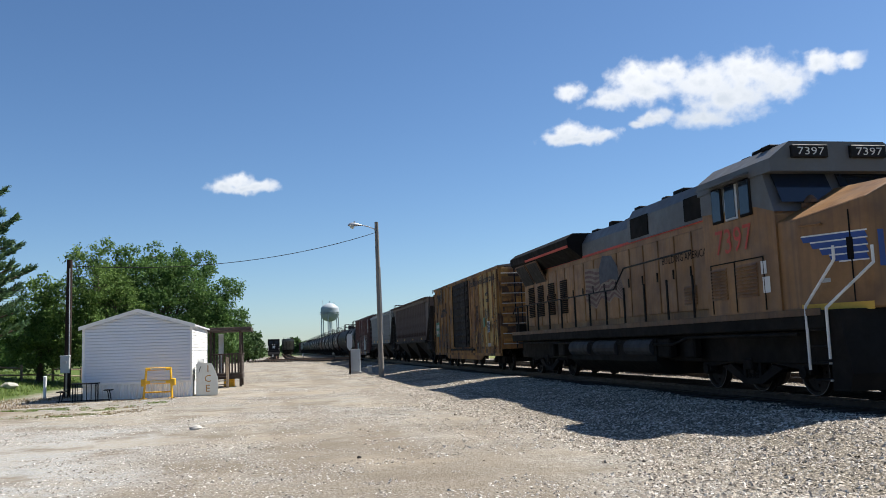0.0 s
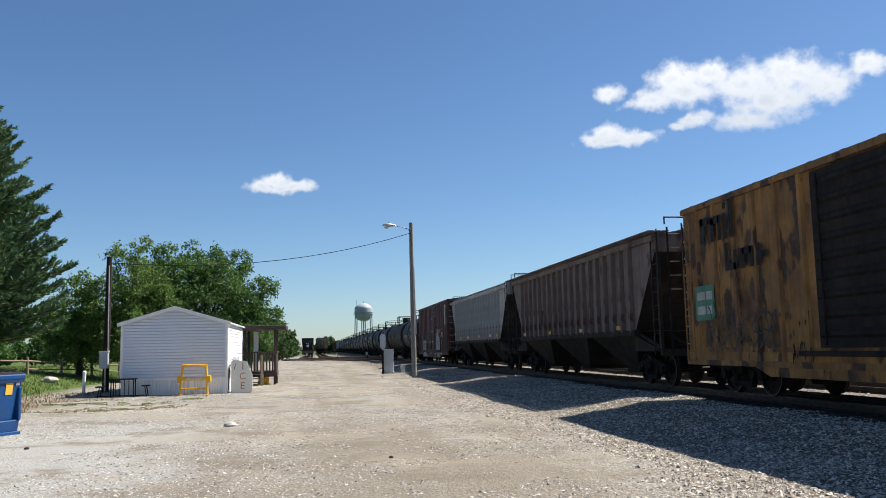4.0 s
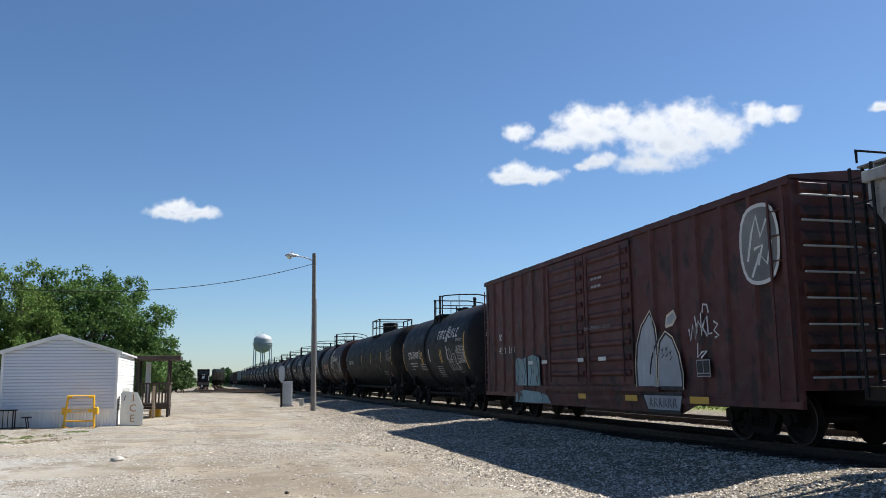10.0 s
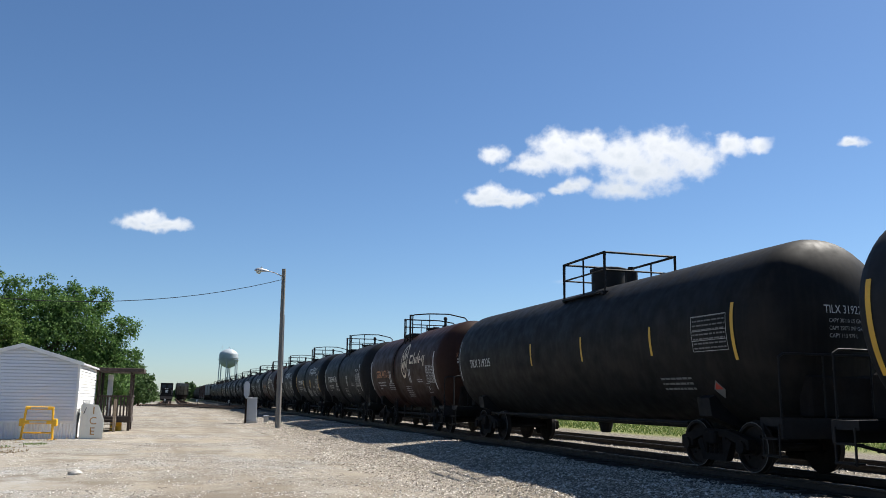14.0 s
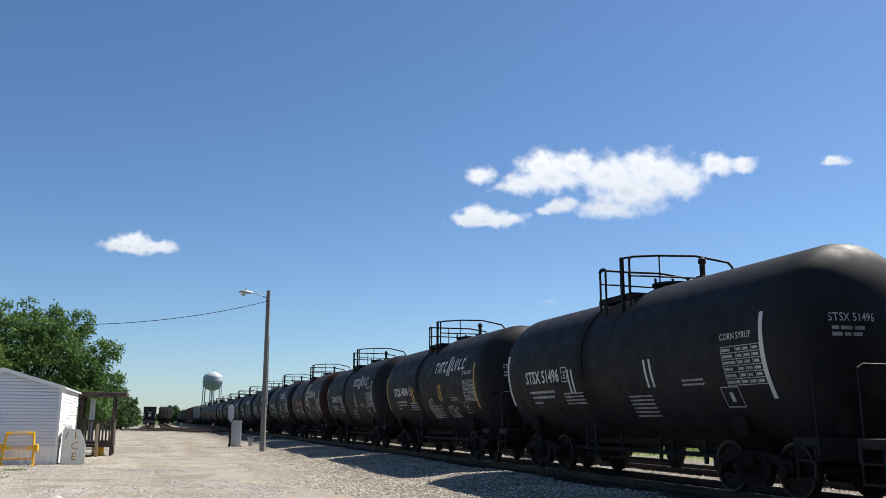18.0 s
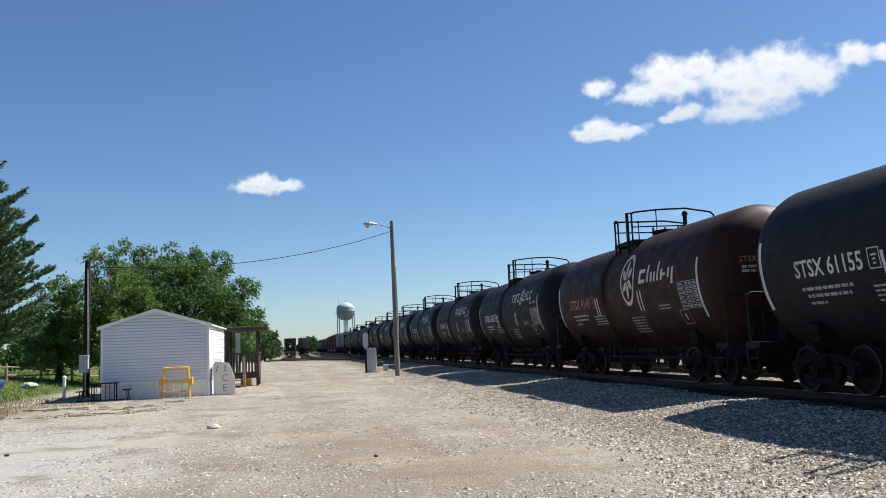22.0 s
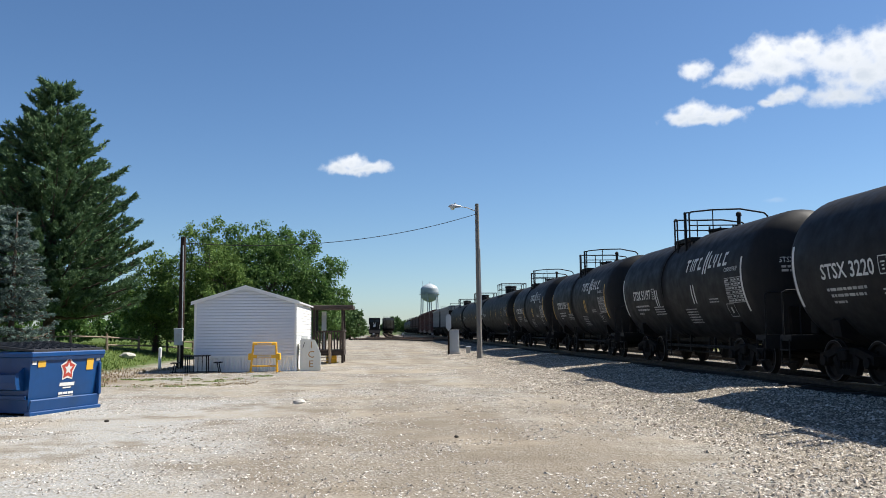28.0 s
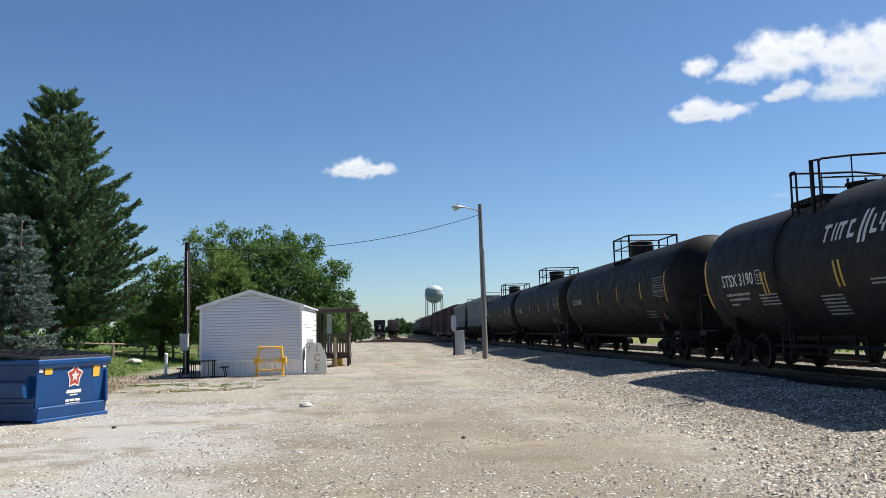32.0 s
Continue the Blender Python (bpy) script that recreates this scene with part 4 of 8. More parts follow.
def oil_tank(name, number, paint_mat, label):
    """Longer, fatter tank car with a squared walkway rail and a tall dome."""
    zc, r, half = 2.69, 1.53, 7.72
    car = thing(name, label, "tank car", group="cars of the passing train")
    tank = part("tank", tank_shell(("oil", paint_mat.name), half, zc, r, paint_mat), None, car)
    part("reflector_band", jacket_band("oilband1", -half + 0.1, zc, r, -21, 13, 0.09, M_YELLOWMARK), None, tank)
    part("reflector_band", jacket_band("oilband2", half - 0.1, zc, r, -25, 20, 0.05, M_FAINT), None, tank)
    for y in (1.5, -1.6, -4.8):
        part("reflector_bar", shared(("oilbar", y), lambda: as_mesh("reflector_bar", on_round(quads([(0, 0, 0.08, 0.6)]), y, 2.2, zc, r), M_YELLOWMARK)), None, tank)
    part("car_number", on_round(letters(number, 0.26, 1.9), 6.6, 2.3, zc, r), M_WHITE, tank, "stencilled car number")
    frame_lines = [(0, 0, 1.1, 0.012), (0, 0.66, 1.1, 0.672), (0, 0, 0.012, 0.672), (1.088, 0, 1.1, 0.672), (0, 0.2, 1.1, 0.21), (0, 0.38, 1.1, 0.388)]
    tb = part("test_table", shared("oil_table", lambda: as_mesh("test_table", on_round(quads(frame_lines), -6.35, 2.2, zc, r), M_FAINT)), None, tank, "ruled white test-date table")
    part("table_rows", shared("oil_table_rows", lambda: as_mesh("table_rows", on_round(stencil_rows([(0.05, 0.05 + 0.085 * i, 1.0, 0.028) for i in range(8)], 9, 0.035), -6.35, 2.2, zc, r), M_GRAFDARK)), None, tb)
    pl = part("placard", shared("oil_placard", lambda: as_mesh("placard", on_round(diamond(0.17), -6.75, 1.5, zc, r + 0.012), M_GRAFDARK)), None, tank, "dusty diamond hazard placard with a red top")
    part("placard_top", shared("oil_placard_top", lambda: as_mesh("placard_top", on_round(diamond(0.13, True), -6.75, 1.5, zc, r + 0.018), M_RED)), None, pl)
    part("stencil_text", shared("oil_sten", lambda: as_mesh("stencil_text", on_round(stencil_rows([(0, 0.1 - 0.1 * i, 1.1, 0.04) for i in range(3)], 5, 0.04), -4.9, 1.6, zc, r), M_GRAFDARK)), None, tank)
    part("end_number", on_head(letters(number, 0.15, 0.86), -0.42, 2.8, half, zc, r), M_WHITE, tank, "stencilled end number")
    part("end_text", shared("oil_end_text", lambda: as_mesh("end_text", on_head(letters("CAPY 30110 US GAL", 0.075, 0.72), -0.34, 2.64, half, zc, r), M_FAINT)), None, tank, "small stencilled capacity")
    part("end_text", shared("oil_end_text_b", lambda: as_mesh("end_text", on_head(letters("CAPY 25073 IMP GAL", 0.075, 0.74), -0.34, 2.51, half, zc, r), M_FAINT)), None, tank, "small stencilled capacity")
    part("end_text", shared("oil_end_text_c", lambda: as_mesh("end_text", on_head(letters("CAPY 113 979 L", 0.075, 0.6), -0.34, 2.38, half, zc, r), M_FAINT)), None, tank, "small stencilled capacity")
    tank_platform(car, -1.95, 0.35, zc + r - 0.1, "square")
    part("dome", shared("oil_dome", lambda: as_mesh("dome", lathe(bmesh.new(), [(-0.1, 0.46), (0.42, 0.46), (0.44, 0.5), (0.52, 0.5), (0.55, 0.42), (0.58, 0.1)], "z", (0, -0.3, zc + r), 20), M_IRON, True)), None, car, "black bolted dome")
    part("dome_valve", shared("oil_valve", lambda: as_mesh("dome_valve", lathe(bmesh.new(), [(-0.1, 0.16), (0.3, 0.16), (0.34, 0.08), (0.42, 0.08)], "z", (0, -1.5, zc + r), 12), M_IRON, True)), None, car)
    def saddle():
        bm = bmesh.new()
        for y in (-6.25, 6.25):
            prism(bm, [(-1.2, 1.0), (-1.25, 1.34), (-1.1, 1.4), (-0.8, 1.25), (0.8, 1.25), (1.1, 1.4), (1.25, 1.34), (1.2, 1.0), (0.5, 0.74), (-0.5, 0.74)], "y", y - 0.2, y + 0.2)
        pipe(bm, [(-1.1, -5.5, 0.85), (-1.1, 5.5, 0.85)], 0.03)
        lathe(bm, [(0.45, 0.12), (0.7, 0.2), (1.1, 0.24)], "z", (0, 0, 0), 12)
        return as_mesh("tank_saddle", bm, M_IRON)
    part("tank_saddle", shared("saddle_oil", saddle), None, car)
    part("belly_sill", shared("belly_sill_oil", lambda: as_mesh("belly_sill", soft_box(-0.42, -7.5, 0.72, 0.42, 7.5, 1.3, 0.04), M_BLACKOLD)), None, car, "grimy dark sill under the tank")
    for b in (False, True):
        end_platform(car, 8.45 if b else -8.45, b)
        add_coupler(car, 8.6 if b else -8.6, b)
        add_truck(car, 6.25 if b else -6.25)
    return car


def boxcar(name, half, body_mat, door, label, style):
    """Ribbed steel boxcar: side panels with upright posts, plug or sliding door, corrugated ends, ladders."""
    car = thing(name, label, "boxcar", group="cars of the passing train")
    z0, z1, w = 0.98, 4.62, 1.47
    bm = box(bmesh.new(), -w, -half + 0.04, z0, w, half - 0.04, z1)
    body = part("body", bm, body_mat, car)
    roof = bmesh.new()
    prism(roof, [(-w - 0.04, z1 - 0.03), (-w - 0.04, z1 + 0.03), (0, z1 + 0.2), (w + 0.04, z1 + 0.03), (w + 0.04, z1 - 0.03)], "y", -half, half)
    n = 15
    for i in range(n):
        y = -half + (i + 0.5) * 2 * half / n
        prism(roof, [(-w - 0.02, z1 + 0.02), (-w - 0.01, z1 + 0.05), (0, z1 + 0.23), (w + 0.01, z1 + 0.05), (w + 0.02, z1 + 0.02), (0, z1 + 0.18)], "y", y - 0.07, y + 0.07)
    part("roof", roof, M_HOPBROWN if style == "yellow" else body_mat, car)
    for s in (-1, 1):
        post_me = shared(("boxpost", body_mat.name, s), lambda: as_mesh("side_post", prism(bmesh.new(), [(s * w, -0.09), (s * (w + 0.06), -0.05), (s * (w + 0.06), 0.05), (s * w, 0.09)][::s], "z", z0 - 0.26, z1 - 0.05), body_mat))
        d0, d1 = door
        k = -half + 0.25
        step = 0.92
        while k < half - 0.2:
            if not (d0 - 0.2 < k < d1 + 0.2):
                part("side_post", post_me, None, body, at=pose(0, k, 0))
                if s < 0 and style == "yellow" and k + step < half and not (d0 - 0.2 < k + step < d1 + 0.2):
                    part("side_panel", shared(("boxpanel", k < -4.6), lambda: as_mesh("side_panel", box(bmesh.new(), -w - 0.006, 0.085, z0 + 0.12, -w + 0.004, step - 0.085, z1 - 0.12), M_BOXPALE if k < -4.6 else M_BOXYELLOW)), None, body, "paler yellow panel" if k < -4.6 else "", at=pose(0, k, 0))
            k += step
        part("side_plate", prism(bmesh.new(), [(-half + 0.04, z0 + 0.01), (-half + 0.04, z0 - 0.3), (-half + 3.3, z0 - 0.3), (-half + 3.9, z0 - 0.5), (half - 3.9, z0 - 0.5), (half - 3.3, z0 - 0.3), (half - 0.04, z0 - 0.3), (half - 0.04, z0 + 0.01)], "x", s * w - 0.02, s * w + 0.02), body_mat, body)
        for zz in (z0 - 0.30, z1 - 0.12):
            part("side_sill", box(bmesh.new(), s * (w + 0.07) if s < 0 else w, -half + 0.02, zz, -w if s < 0 else w + 0.07, half - 0.02, zz + 0.12), body_mat, body)
    # doors
    dm = M_DOORDARK if style == "yellow" else body_mat
    for s in (-1, 1):
        leaves = [(d0, d1)] if style == "yellow" else [(d0, (d0 + d1) / 2), ((d0 + d1) / 2, d1)]
        for a, b in leaves:
            bm = box(bmesh.new(), s * w - 0.0 if s > 0 else -w - 0.05, a + 0.03, z0 + 0.1, s * w + 0.05 if s > 0 else -w, b - 0.03, z1 - 0.16)
            leaf = part("door", bm, dm, car, "ribbed sliding door")
            rib = shared(("doorrib", dm.name, round(b - a, 2), s), lambda: as_mesh("door_rib", prism(bmesh.new(), [(s * (w + 0.05), 0), (s * (w + 0.1), 0.05), (s * (w + 0.1), 0.12), (s * (w + 0.05), 0.17)], "y", 0.12, b - a - 0.12), dm))
            for i in range(9):
                part("door_rib", rib, None, leaf, at=pose(0, a, z0 + 0.28 + i * 0.36))
            if s < 0:
                bar = shared(("lockbar", dm.name), lambda: as_mesh("lock_bar", rod(bmesh.new(), (-w - 0.13, 0, z0 + 0.15), (-w - 0.13, 0, z1 - 0.25), 0.025), dm))
                for yy in (a + 0.35, b - 0.35):
                    part("lock_bar", bar, None, leaf, at=pose(0, yy, 0))
        part("door_track", box(bmesh.new(), -w - 0.13 if s < 0 else w, d0 - 1.2, z0 - 0.06, -w if s < 0 else w + 0.13, d1 + 0.6, z0 + 0.04), M_DOORDARK if style == "yellow" else body_mat, car)
    # corrugated ends
    for s in (-1, 1):
        ec = shared(("endrib", body_mat.name, half, s), lambda: as_mesh("end_corrugation", prism(bmesh.new(), [(s * (half - 0.04), 0), (s * (half + 0.05), 0.08), (s * (half + 0.05), 0.2), (s * (half - 0.04), 0.28)], "x", -w + 0.12, w - 0.12), body_mat))
        for i in range(8):
            part("end_corrugation", ec, None, body, at=pose(0, 0, z0 + 0.25 + i * 0.44))
        lad = part("ladder", ladder_mesh("lad_box", 3.5, 0.3, 1), None, car, at=pose(-0.66, s * (half + 0.12), 1.0, 0, 0, 90))
        # the sun that the rungs catch is put into a pale grey coat
        rung = shared(("box_rung", s), lambda: as_mesh("rung", rod(bmesh.new(), (-0.76, 0, 0), (0.4, 0, 0), 0.02, 6), M_HOPGREY))
        for i in range(8):
            part("rung", rung, None, lad, "wide rung, pale as if sunlit", at=pose(0, 0, 0, 0, 0, -90) @ pose(0, 0.02 * s, 0.2 + i * 0.44))
        part("ladder", ladder_mesh(("lad_box2", body_mat.name), 3.5, 0.42, 8, body_mat), None, car, at=pose(-w - 0.1, s * (half - 0.35), 0.8))
        add_coupler(car, s * (half + 0.45), s > 0)
        add_truck(car, s * (half - 1.9))
        part("brake_wheel", lathe(bmesh.new(), [(-0.02, 0.2), (-0.02, 0.26), (0.02, 0.26), (0.02, 0.2)], "y", (0.6, s * (half + 0.2), 2.9), 16), M_IRON, car) if s > 0 else None
    und = bmesh.new()
    box(und, -0.35, -half - 0.5, 0.72, 0.35, half + 0.5, 0.98)
    rod(und, (-0.7, -1.5, 0.75), (-0.7, 0.2, 0.75), 0.2, 12)
    part("underframe", und, M_TRUCK, car)
    return car


def hopper(name, half, paint_mat, label, ribs, group="cars of the passing train"):
    """Covered hopper: ribbed upright sides, slanting ends on open frames, three pairs of discharge bays, roof walk."""
    car = thing(name, label, "covered hopper", group=group)
    w, z0, z1 = 1.5, 1.58, 4.22
    inner = half - 1.85
    side = [(-half, z1), (-half, 3.8), (-inner - 0.15, z0), (inner + 0.15, z0), (half, 3.8), (half, z1)]
    # black, grimy lower parts; the coat also holds the shade below the body
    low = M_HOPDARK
    body = part("body", prism(bmesh.new(), side, "x", -w + 0.05, w - 0.05), paint_mat, car)
    rb = shared(("hoprib", paint_mat.name), lambda: as_mesh("side_rib", prism(bmesh.new(), [(-w + 0.05, -0.05), (-w - 0.085, -0.035), (-w - 0.085, 0.035), (-w + 0.05, 0.05)], "z", z0 - 0.02, z1), paint_mat))
    for i in range(ribs):
        y = -inner + 2 * inner * i / (ribs - 1)
        part("side_rib", rb, None, body, at=pose(0, y, 0))
        part("side_rib", rb, None, body, at=pose(0, y, 0, 0, 0, 180))
    for s in (-1, 1):
        part("top_chord", soft_box(s * w - 0.07, -half, z1 - 0.12, s * w + 0.07, half, z1 + 0.06, 0.02), paint_mat, car)
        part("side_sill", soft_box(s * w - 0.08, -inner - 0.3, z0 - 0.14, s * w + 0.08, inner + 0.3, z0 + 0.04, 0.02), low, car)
    roof = prism(bmesh.new(), [(-w, z1), (-w, z1 + 0.05), (-0.6, z1 + 0.2), (0.6, z1 + 0.2), (w, z1 + 0.05), (w, z1)], "y", -half + 0.02, half - 0.02)
    part("roof", roof, paint_mat, car)
    hatch = shared("hop_hatch", lambda: as_mesh("roof_hatch", soft_box(-0.28, -0.7, 0, 0.28, 0.7, 0.14, 0.03), M_HOPGREY))
    for i in range(9):
        part("roof_hatch", hatch, None, car, at=pose(0, -half + 1.4 + i * (2 * half - 2.8) / 8, z1 + 0.2))
    walk_bm = bmesh.new()
    lift = z1 + (0.13 if paint_mat is M_HOPBROWN else 0.24)
    for s in (-1, 1):
        for k in range(3):
            x = s * ((1.26 if paint_mat is M_HOPBROWN else 0.78) + 0.22 * k)
            box(walk_bm, x - 0.09, -half - 0.35, lift - 0.03, x + 0.09, half + 0.35, lift)
        for i in range(13):
            y = -half + i * half / 6
            box(walk_bm, s * 1.0 - 0.33, y - 0.03, z1 + 0.02, s * 1.0 + 0.33, y + 0.03, lift - 0.03)
    part("roof_walk", walk_bm, M_HOPGREY if paint_mat is M_HOPGREY else M_HOPBROWN, car, "slatted roof walkway")
    # bays
    for i in range(3):
        yc = (i - 1) * inner * 0.70
        d = inner * 0.34
        bay = bmesh.new()
        v0 = [bay.verts.new(p) for p in ((-w + 0.02, yc - d, z0), (w - 0.02, yc - d, z0), (w - 0.02, yc + d, z0), (-w + 0.02, yc + d, z0))]
        v1 = [bay.verts.new(p) for p in ((-0.75, yc - 0.35, 0.42), (0.75, yc - 0.35, 0.42), (0.75, yc + 0.35, 0.42), (-0.75, yc + 0.35, 0.42))]
        for a in range(4):
            b = (a + 1) % 4
            bay.faces.new((v0[a], v0[b], v1[b], v1[a]))
        bay.faces.new(v1)
        bay.faces.new(v0[::-1])
        bmesh.ops.recalc_face_normals(bay, faces=bay.faces)
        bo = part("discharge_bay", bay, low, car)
        part("outlet_gate", soft_box(-0.8, yc - 0.42, 0.32, 0.8, yc + 0.42, 0.44, 0.02), M_TRUCK, bo)
    part("centre_sill", soft_box(-0.3, -half - 0.4, 0.72, 0.3, half + 0.4, 1.02, 0.02), M_TRUCK, car)
    for s in (-1, 1):
        fr = bmesh.new()
        box(fr, -1.45, s * half - 0.12, 0.86, 1.45, s * half + 0.3 * s + 0.12, 1.06)
        for x in (-1.35, -0.45, 0.45, 1.35):
            box(fr, x - 0.05, s * (half - 0.1) - 0.05, 1.06, x + 0.05, s * (half - 0.1) + 0.05, 3.82)
            rod(fr, (x, s * half, 1.06), (x, s * (inner + 0.2), 1.5), 0.05)
        prism(fr, [(s * (inner - 0.1), 1.0), (s * (half - 0.1), 1.0), (s * (inner - 0.1), 1.5)], "x", -1.4, -1.34)
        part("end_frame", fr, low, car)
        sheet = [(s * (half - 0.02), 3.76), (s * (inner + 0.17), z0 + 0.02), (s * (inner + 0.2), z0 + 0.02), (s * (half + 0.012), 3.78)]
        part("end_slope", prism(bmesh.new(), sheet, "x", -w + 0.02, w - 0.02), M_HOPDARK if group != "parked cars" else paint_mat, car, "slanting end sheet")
        part("ladder", ladder_mesh("lad_hop", 3.5, 0.45, 9, M_IRON), None, car, at=pose(-w - 0.02, s * (half + 0.05), 0.9))
        part("ladder", ladder_mesh("lad_hop", 3.5, 0.45, 9, M_IRON), None, car, at=pose(-1.0, s * (half + 0.33), 0.95, 0, 0, 90))
        cage = bmesh.new()
        yy = s * (half + 0.35)
        pipe(cage, [(-1.3, yy, z1 + 0.3), (-1.3, yy, z1 + 0.5), (1.3, yy, z1 + 0.5), (1.3, yy, z1 + 0.3)], 0.02)
        part("roof_grab", cage, M_IRON, car)
        add_coupler(car, s * (half + 0.3), s > 0)
        add_truck(car, s * (half - 1.7))
    part("brake_wheel", lathe(bmesh.new(), [(-0.02, 0.2), (-0.02, 0.26), (0.02, 0.26), (0.02, 0.2)], "y", (0.5, half + 0.5, 2.6), 16), M_IRON, car)
    return car


def locomotive():
    """Six-axle freight locomotive, cab end towards the viewer."""
    car = thing("locomotive", "yellow and grey six-axle diesel freight locomotive, dusty and weathered", "locomotive", group="cars of the passing train")
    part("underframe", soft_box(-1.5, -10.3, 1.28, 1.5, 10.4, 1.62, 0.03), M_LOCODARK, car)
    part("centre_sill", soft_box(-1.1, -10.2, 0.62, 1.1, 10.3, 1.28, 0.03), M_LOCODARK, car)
    for s in (-1, 1):
        part("sill_stripe", soft_box(s * 1.51 - 0.012, -10.2, 1.53, s * 1.51 + 0.012, 10.3, 1.66, 0.005), M_LOCOSILL, car, "grimy yellow sill stripe")
    # hood
    hood = part("hood", soft_box(-1.0, -6.2, 1.62, 1.0, 10.0, 3.98, 0.05, 2), M_LOCOYELLOW, car, "yellow engine hood")
    top = prism(bmesh.new(), [(-1.0, 3.98), (-1.0, 4.42), (-0.8, 4.74), (0.8, 4.74), (1.0, 4.42), (1.0, 3.98)], "y", -6.2, 10.0)
    part("hood_top", top, M_LOCOGREY, car, "grey hood top")
    for s in (-1, 1):
        part("red_stripe", box(bmesh.new(), s * 1.0 - 0.012, -6.2, 3.95, s * 1.0 + 0.012, 9.9, 4.02), M_RED, car)
    part("exhaust_housing", prism(bmesh.new(), [(-1.04, 3.98), (-1.04, 4.6), (-0.85, 4.9), (0.85, 4.9), (1.04, 4.6), (1.04, 3.98)], "y", -6.0, -0.9), M_LOCOGREY, car)
    wing = bmesh.new()
    prism(wing, [(-1.0, 3.95), (-1.5, 4.36), (-1.54, 4.62), (-1.3, 4.8), (1.3, 4.8), (1.54, 4.62), (1.5, 4.36), (1.0, 3.95)], "y", 3.0, 10.1)
    part("radiator_housing", wing, M_LOCODARK, car, "dark overhanging radiator housing")
    part("radiator_screen", box(bmesh.new(), -1.0, 7.0, 3.55, -0.99, 9.7, 3.93), M_LOCODARK, car)
    part("exhaust_stack", soft_box(-0.4, -0.2, 4.7, 0.4, 0.8, 4.92, 0.04), M_LOCODARK, car)
    for i in range(16):
        y = -5.6 + i * 0.95
        if y > 9.6:
            break
        b = soft_box(-1.035, y, 1.85, -0.99, y + 0.86, 3.8, 0.015)
        d = part("hood_door", b, M_LOCOYELLOW, car)
        part("door_latch", box(bmesh.new(), -1.06, y + 0.05, 2.7, -1.03, y + 0.1, 2.95), M_LOCODARK, d)
    for y0, y1, z0, z1 in ((-4.8, -4.2, 2.0, 2.5), (-7.0, -6.3, 2.0, 2.7), (-8.2, -7.4, 2.0, 2.7), (4.6, 5.3, 2.2, 3.4), (6.0, 6.7, 2.2, 3.4), (7.3, 8.0, 2.2, 3.4), (8.5, 9.2, 2.2, 3.4)):
        x = -1.06 if y0 > -6 else -1.47
        bm = bmesh.new()
        n = int((z1 - z0) / 0.07)
        for i in range(n):
            z = z0 + i * 0.07
            prism(bm, [(x - 0.03, z), (x + 0.01, z + 0.055), (x + 0.03, z + 0.055), (x + 0.03, z)], "y", y0, y1)
        part("louvre", bm, M_LOCODARK if y0 > 0 else M_LOCOYELLOW, car)
    for y in (-2.3, -5.6):
        part("intake_grille", box(bmesh.new(), -1.07, y, 4.05, -0.9, y + 1.15, 4.62), M_LOCODARK, car, "dark intake grille")
    # cab
    side = [(-8.95, 1.62), (-8.95, 3.55), (-8.55, 4.6), (-6.1, 4.6), (-6.1, 1.62)]
    cab = part("cab", prism(bmesh.new(), side, "x", -1.46, 1.46), M_LOCOYELLOW, car, "yellow wide-nosed cab")
    roof = bmesh.new()
    prof = [(-1.5, 4.4), (-1.5, 4.66), (-1.05, 5.0), (1.05, 5.0), (1.5, 4.66), (1.5, 4.4)]
    prism(roof, prof, "y", -9.0, -6.0)
    part("cab_roof", roof, M_LOCOGREY, cab, "grey cab roof")
    part("upper_cab", prism(bmesh.new(), [(-8.97, 3.6), (-8.57, 4.6), (-6.08, 4.6), (-6.08, 3.95), (-8.3, 3.8)], "x", -1.475, 1.475), M_LOCOGREY, cab, "grey upper cab")
    for a, b in ((-8.2, -7.75), (-7.65, -7.15), (-7.05, -6.6)):
        fr = part("side_window", soft_box(-1.50, a, 3.66, -1.46, b, 4.46, 0.015), M_GALV if a == -7.65 else M_LOCODARK, cab)
        part("pane", soft_box(-1.515, a + 0.05, 3.71, -1.495, b - 0.05, 4.41, 0.006), M_GLASS, fr)
    part("sun_visor", prism(bmesh.new(), [(-1.48, 4.56), (-1.84, 4.44), (-1.84, 4.4), (-1.48, 4.51)], "y", -8.2, -6.5), M_LOCOGREY, cab, "pale sun visor over the windows")
    plan = [(-1.42, -8.7), (-1.42, -9.55), (-0.8, -10.7), (0.0, -10.74), (0.8, -10.7), (1.42, -9.55), (1.42, -8.7), (0.0, -8.7)]
    nose = bmesh.new()
    lo = [nose.verts.new((x, y, 1.62)) for x, y in plan]
    hi = [nose.verts.new((x, y, 4.10 - 0.50 * abs(x) + (y + 8.7) * 0.05)) for x, y in plan]
    nose.faces.new([hi[k] for k in (0, 1, 2, 3, 7)])
    nose.faces.new([hi[k] for k in (7, 3, 4, 5, 6)])
    nose.faces.new(lo)
    for i in range(8):
        j = (i + 1) % 8
        nose.faces.new((lo[i], lo[j], hi[j], hi[i]))
    bmesh.ops.recalc_face_normals(nose, faces=nose.faces)
    bmesh.ops.bevel(nose, geom=nose.edges[:], offset=0.04, segments=2, affect="EDGES", profile=0.5)
    part("nose", nose, M_LOCOYELLOW, car, "yellow angled nose")
    # front glazing and number boards
    for x0, x1 in ((-1.32, -0.12), (0.12, 1.32)):
        ws = bmesh.new()
        prism(ws, [(-9.0, 3.78), (-9.03, 3.78), (-8.62, 4.56), (-8.59, 4.56)], "x", x0, x1)
        part("windscreen", ws, M_GLASS, cab, "dark windscreen")
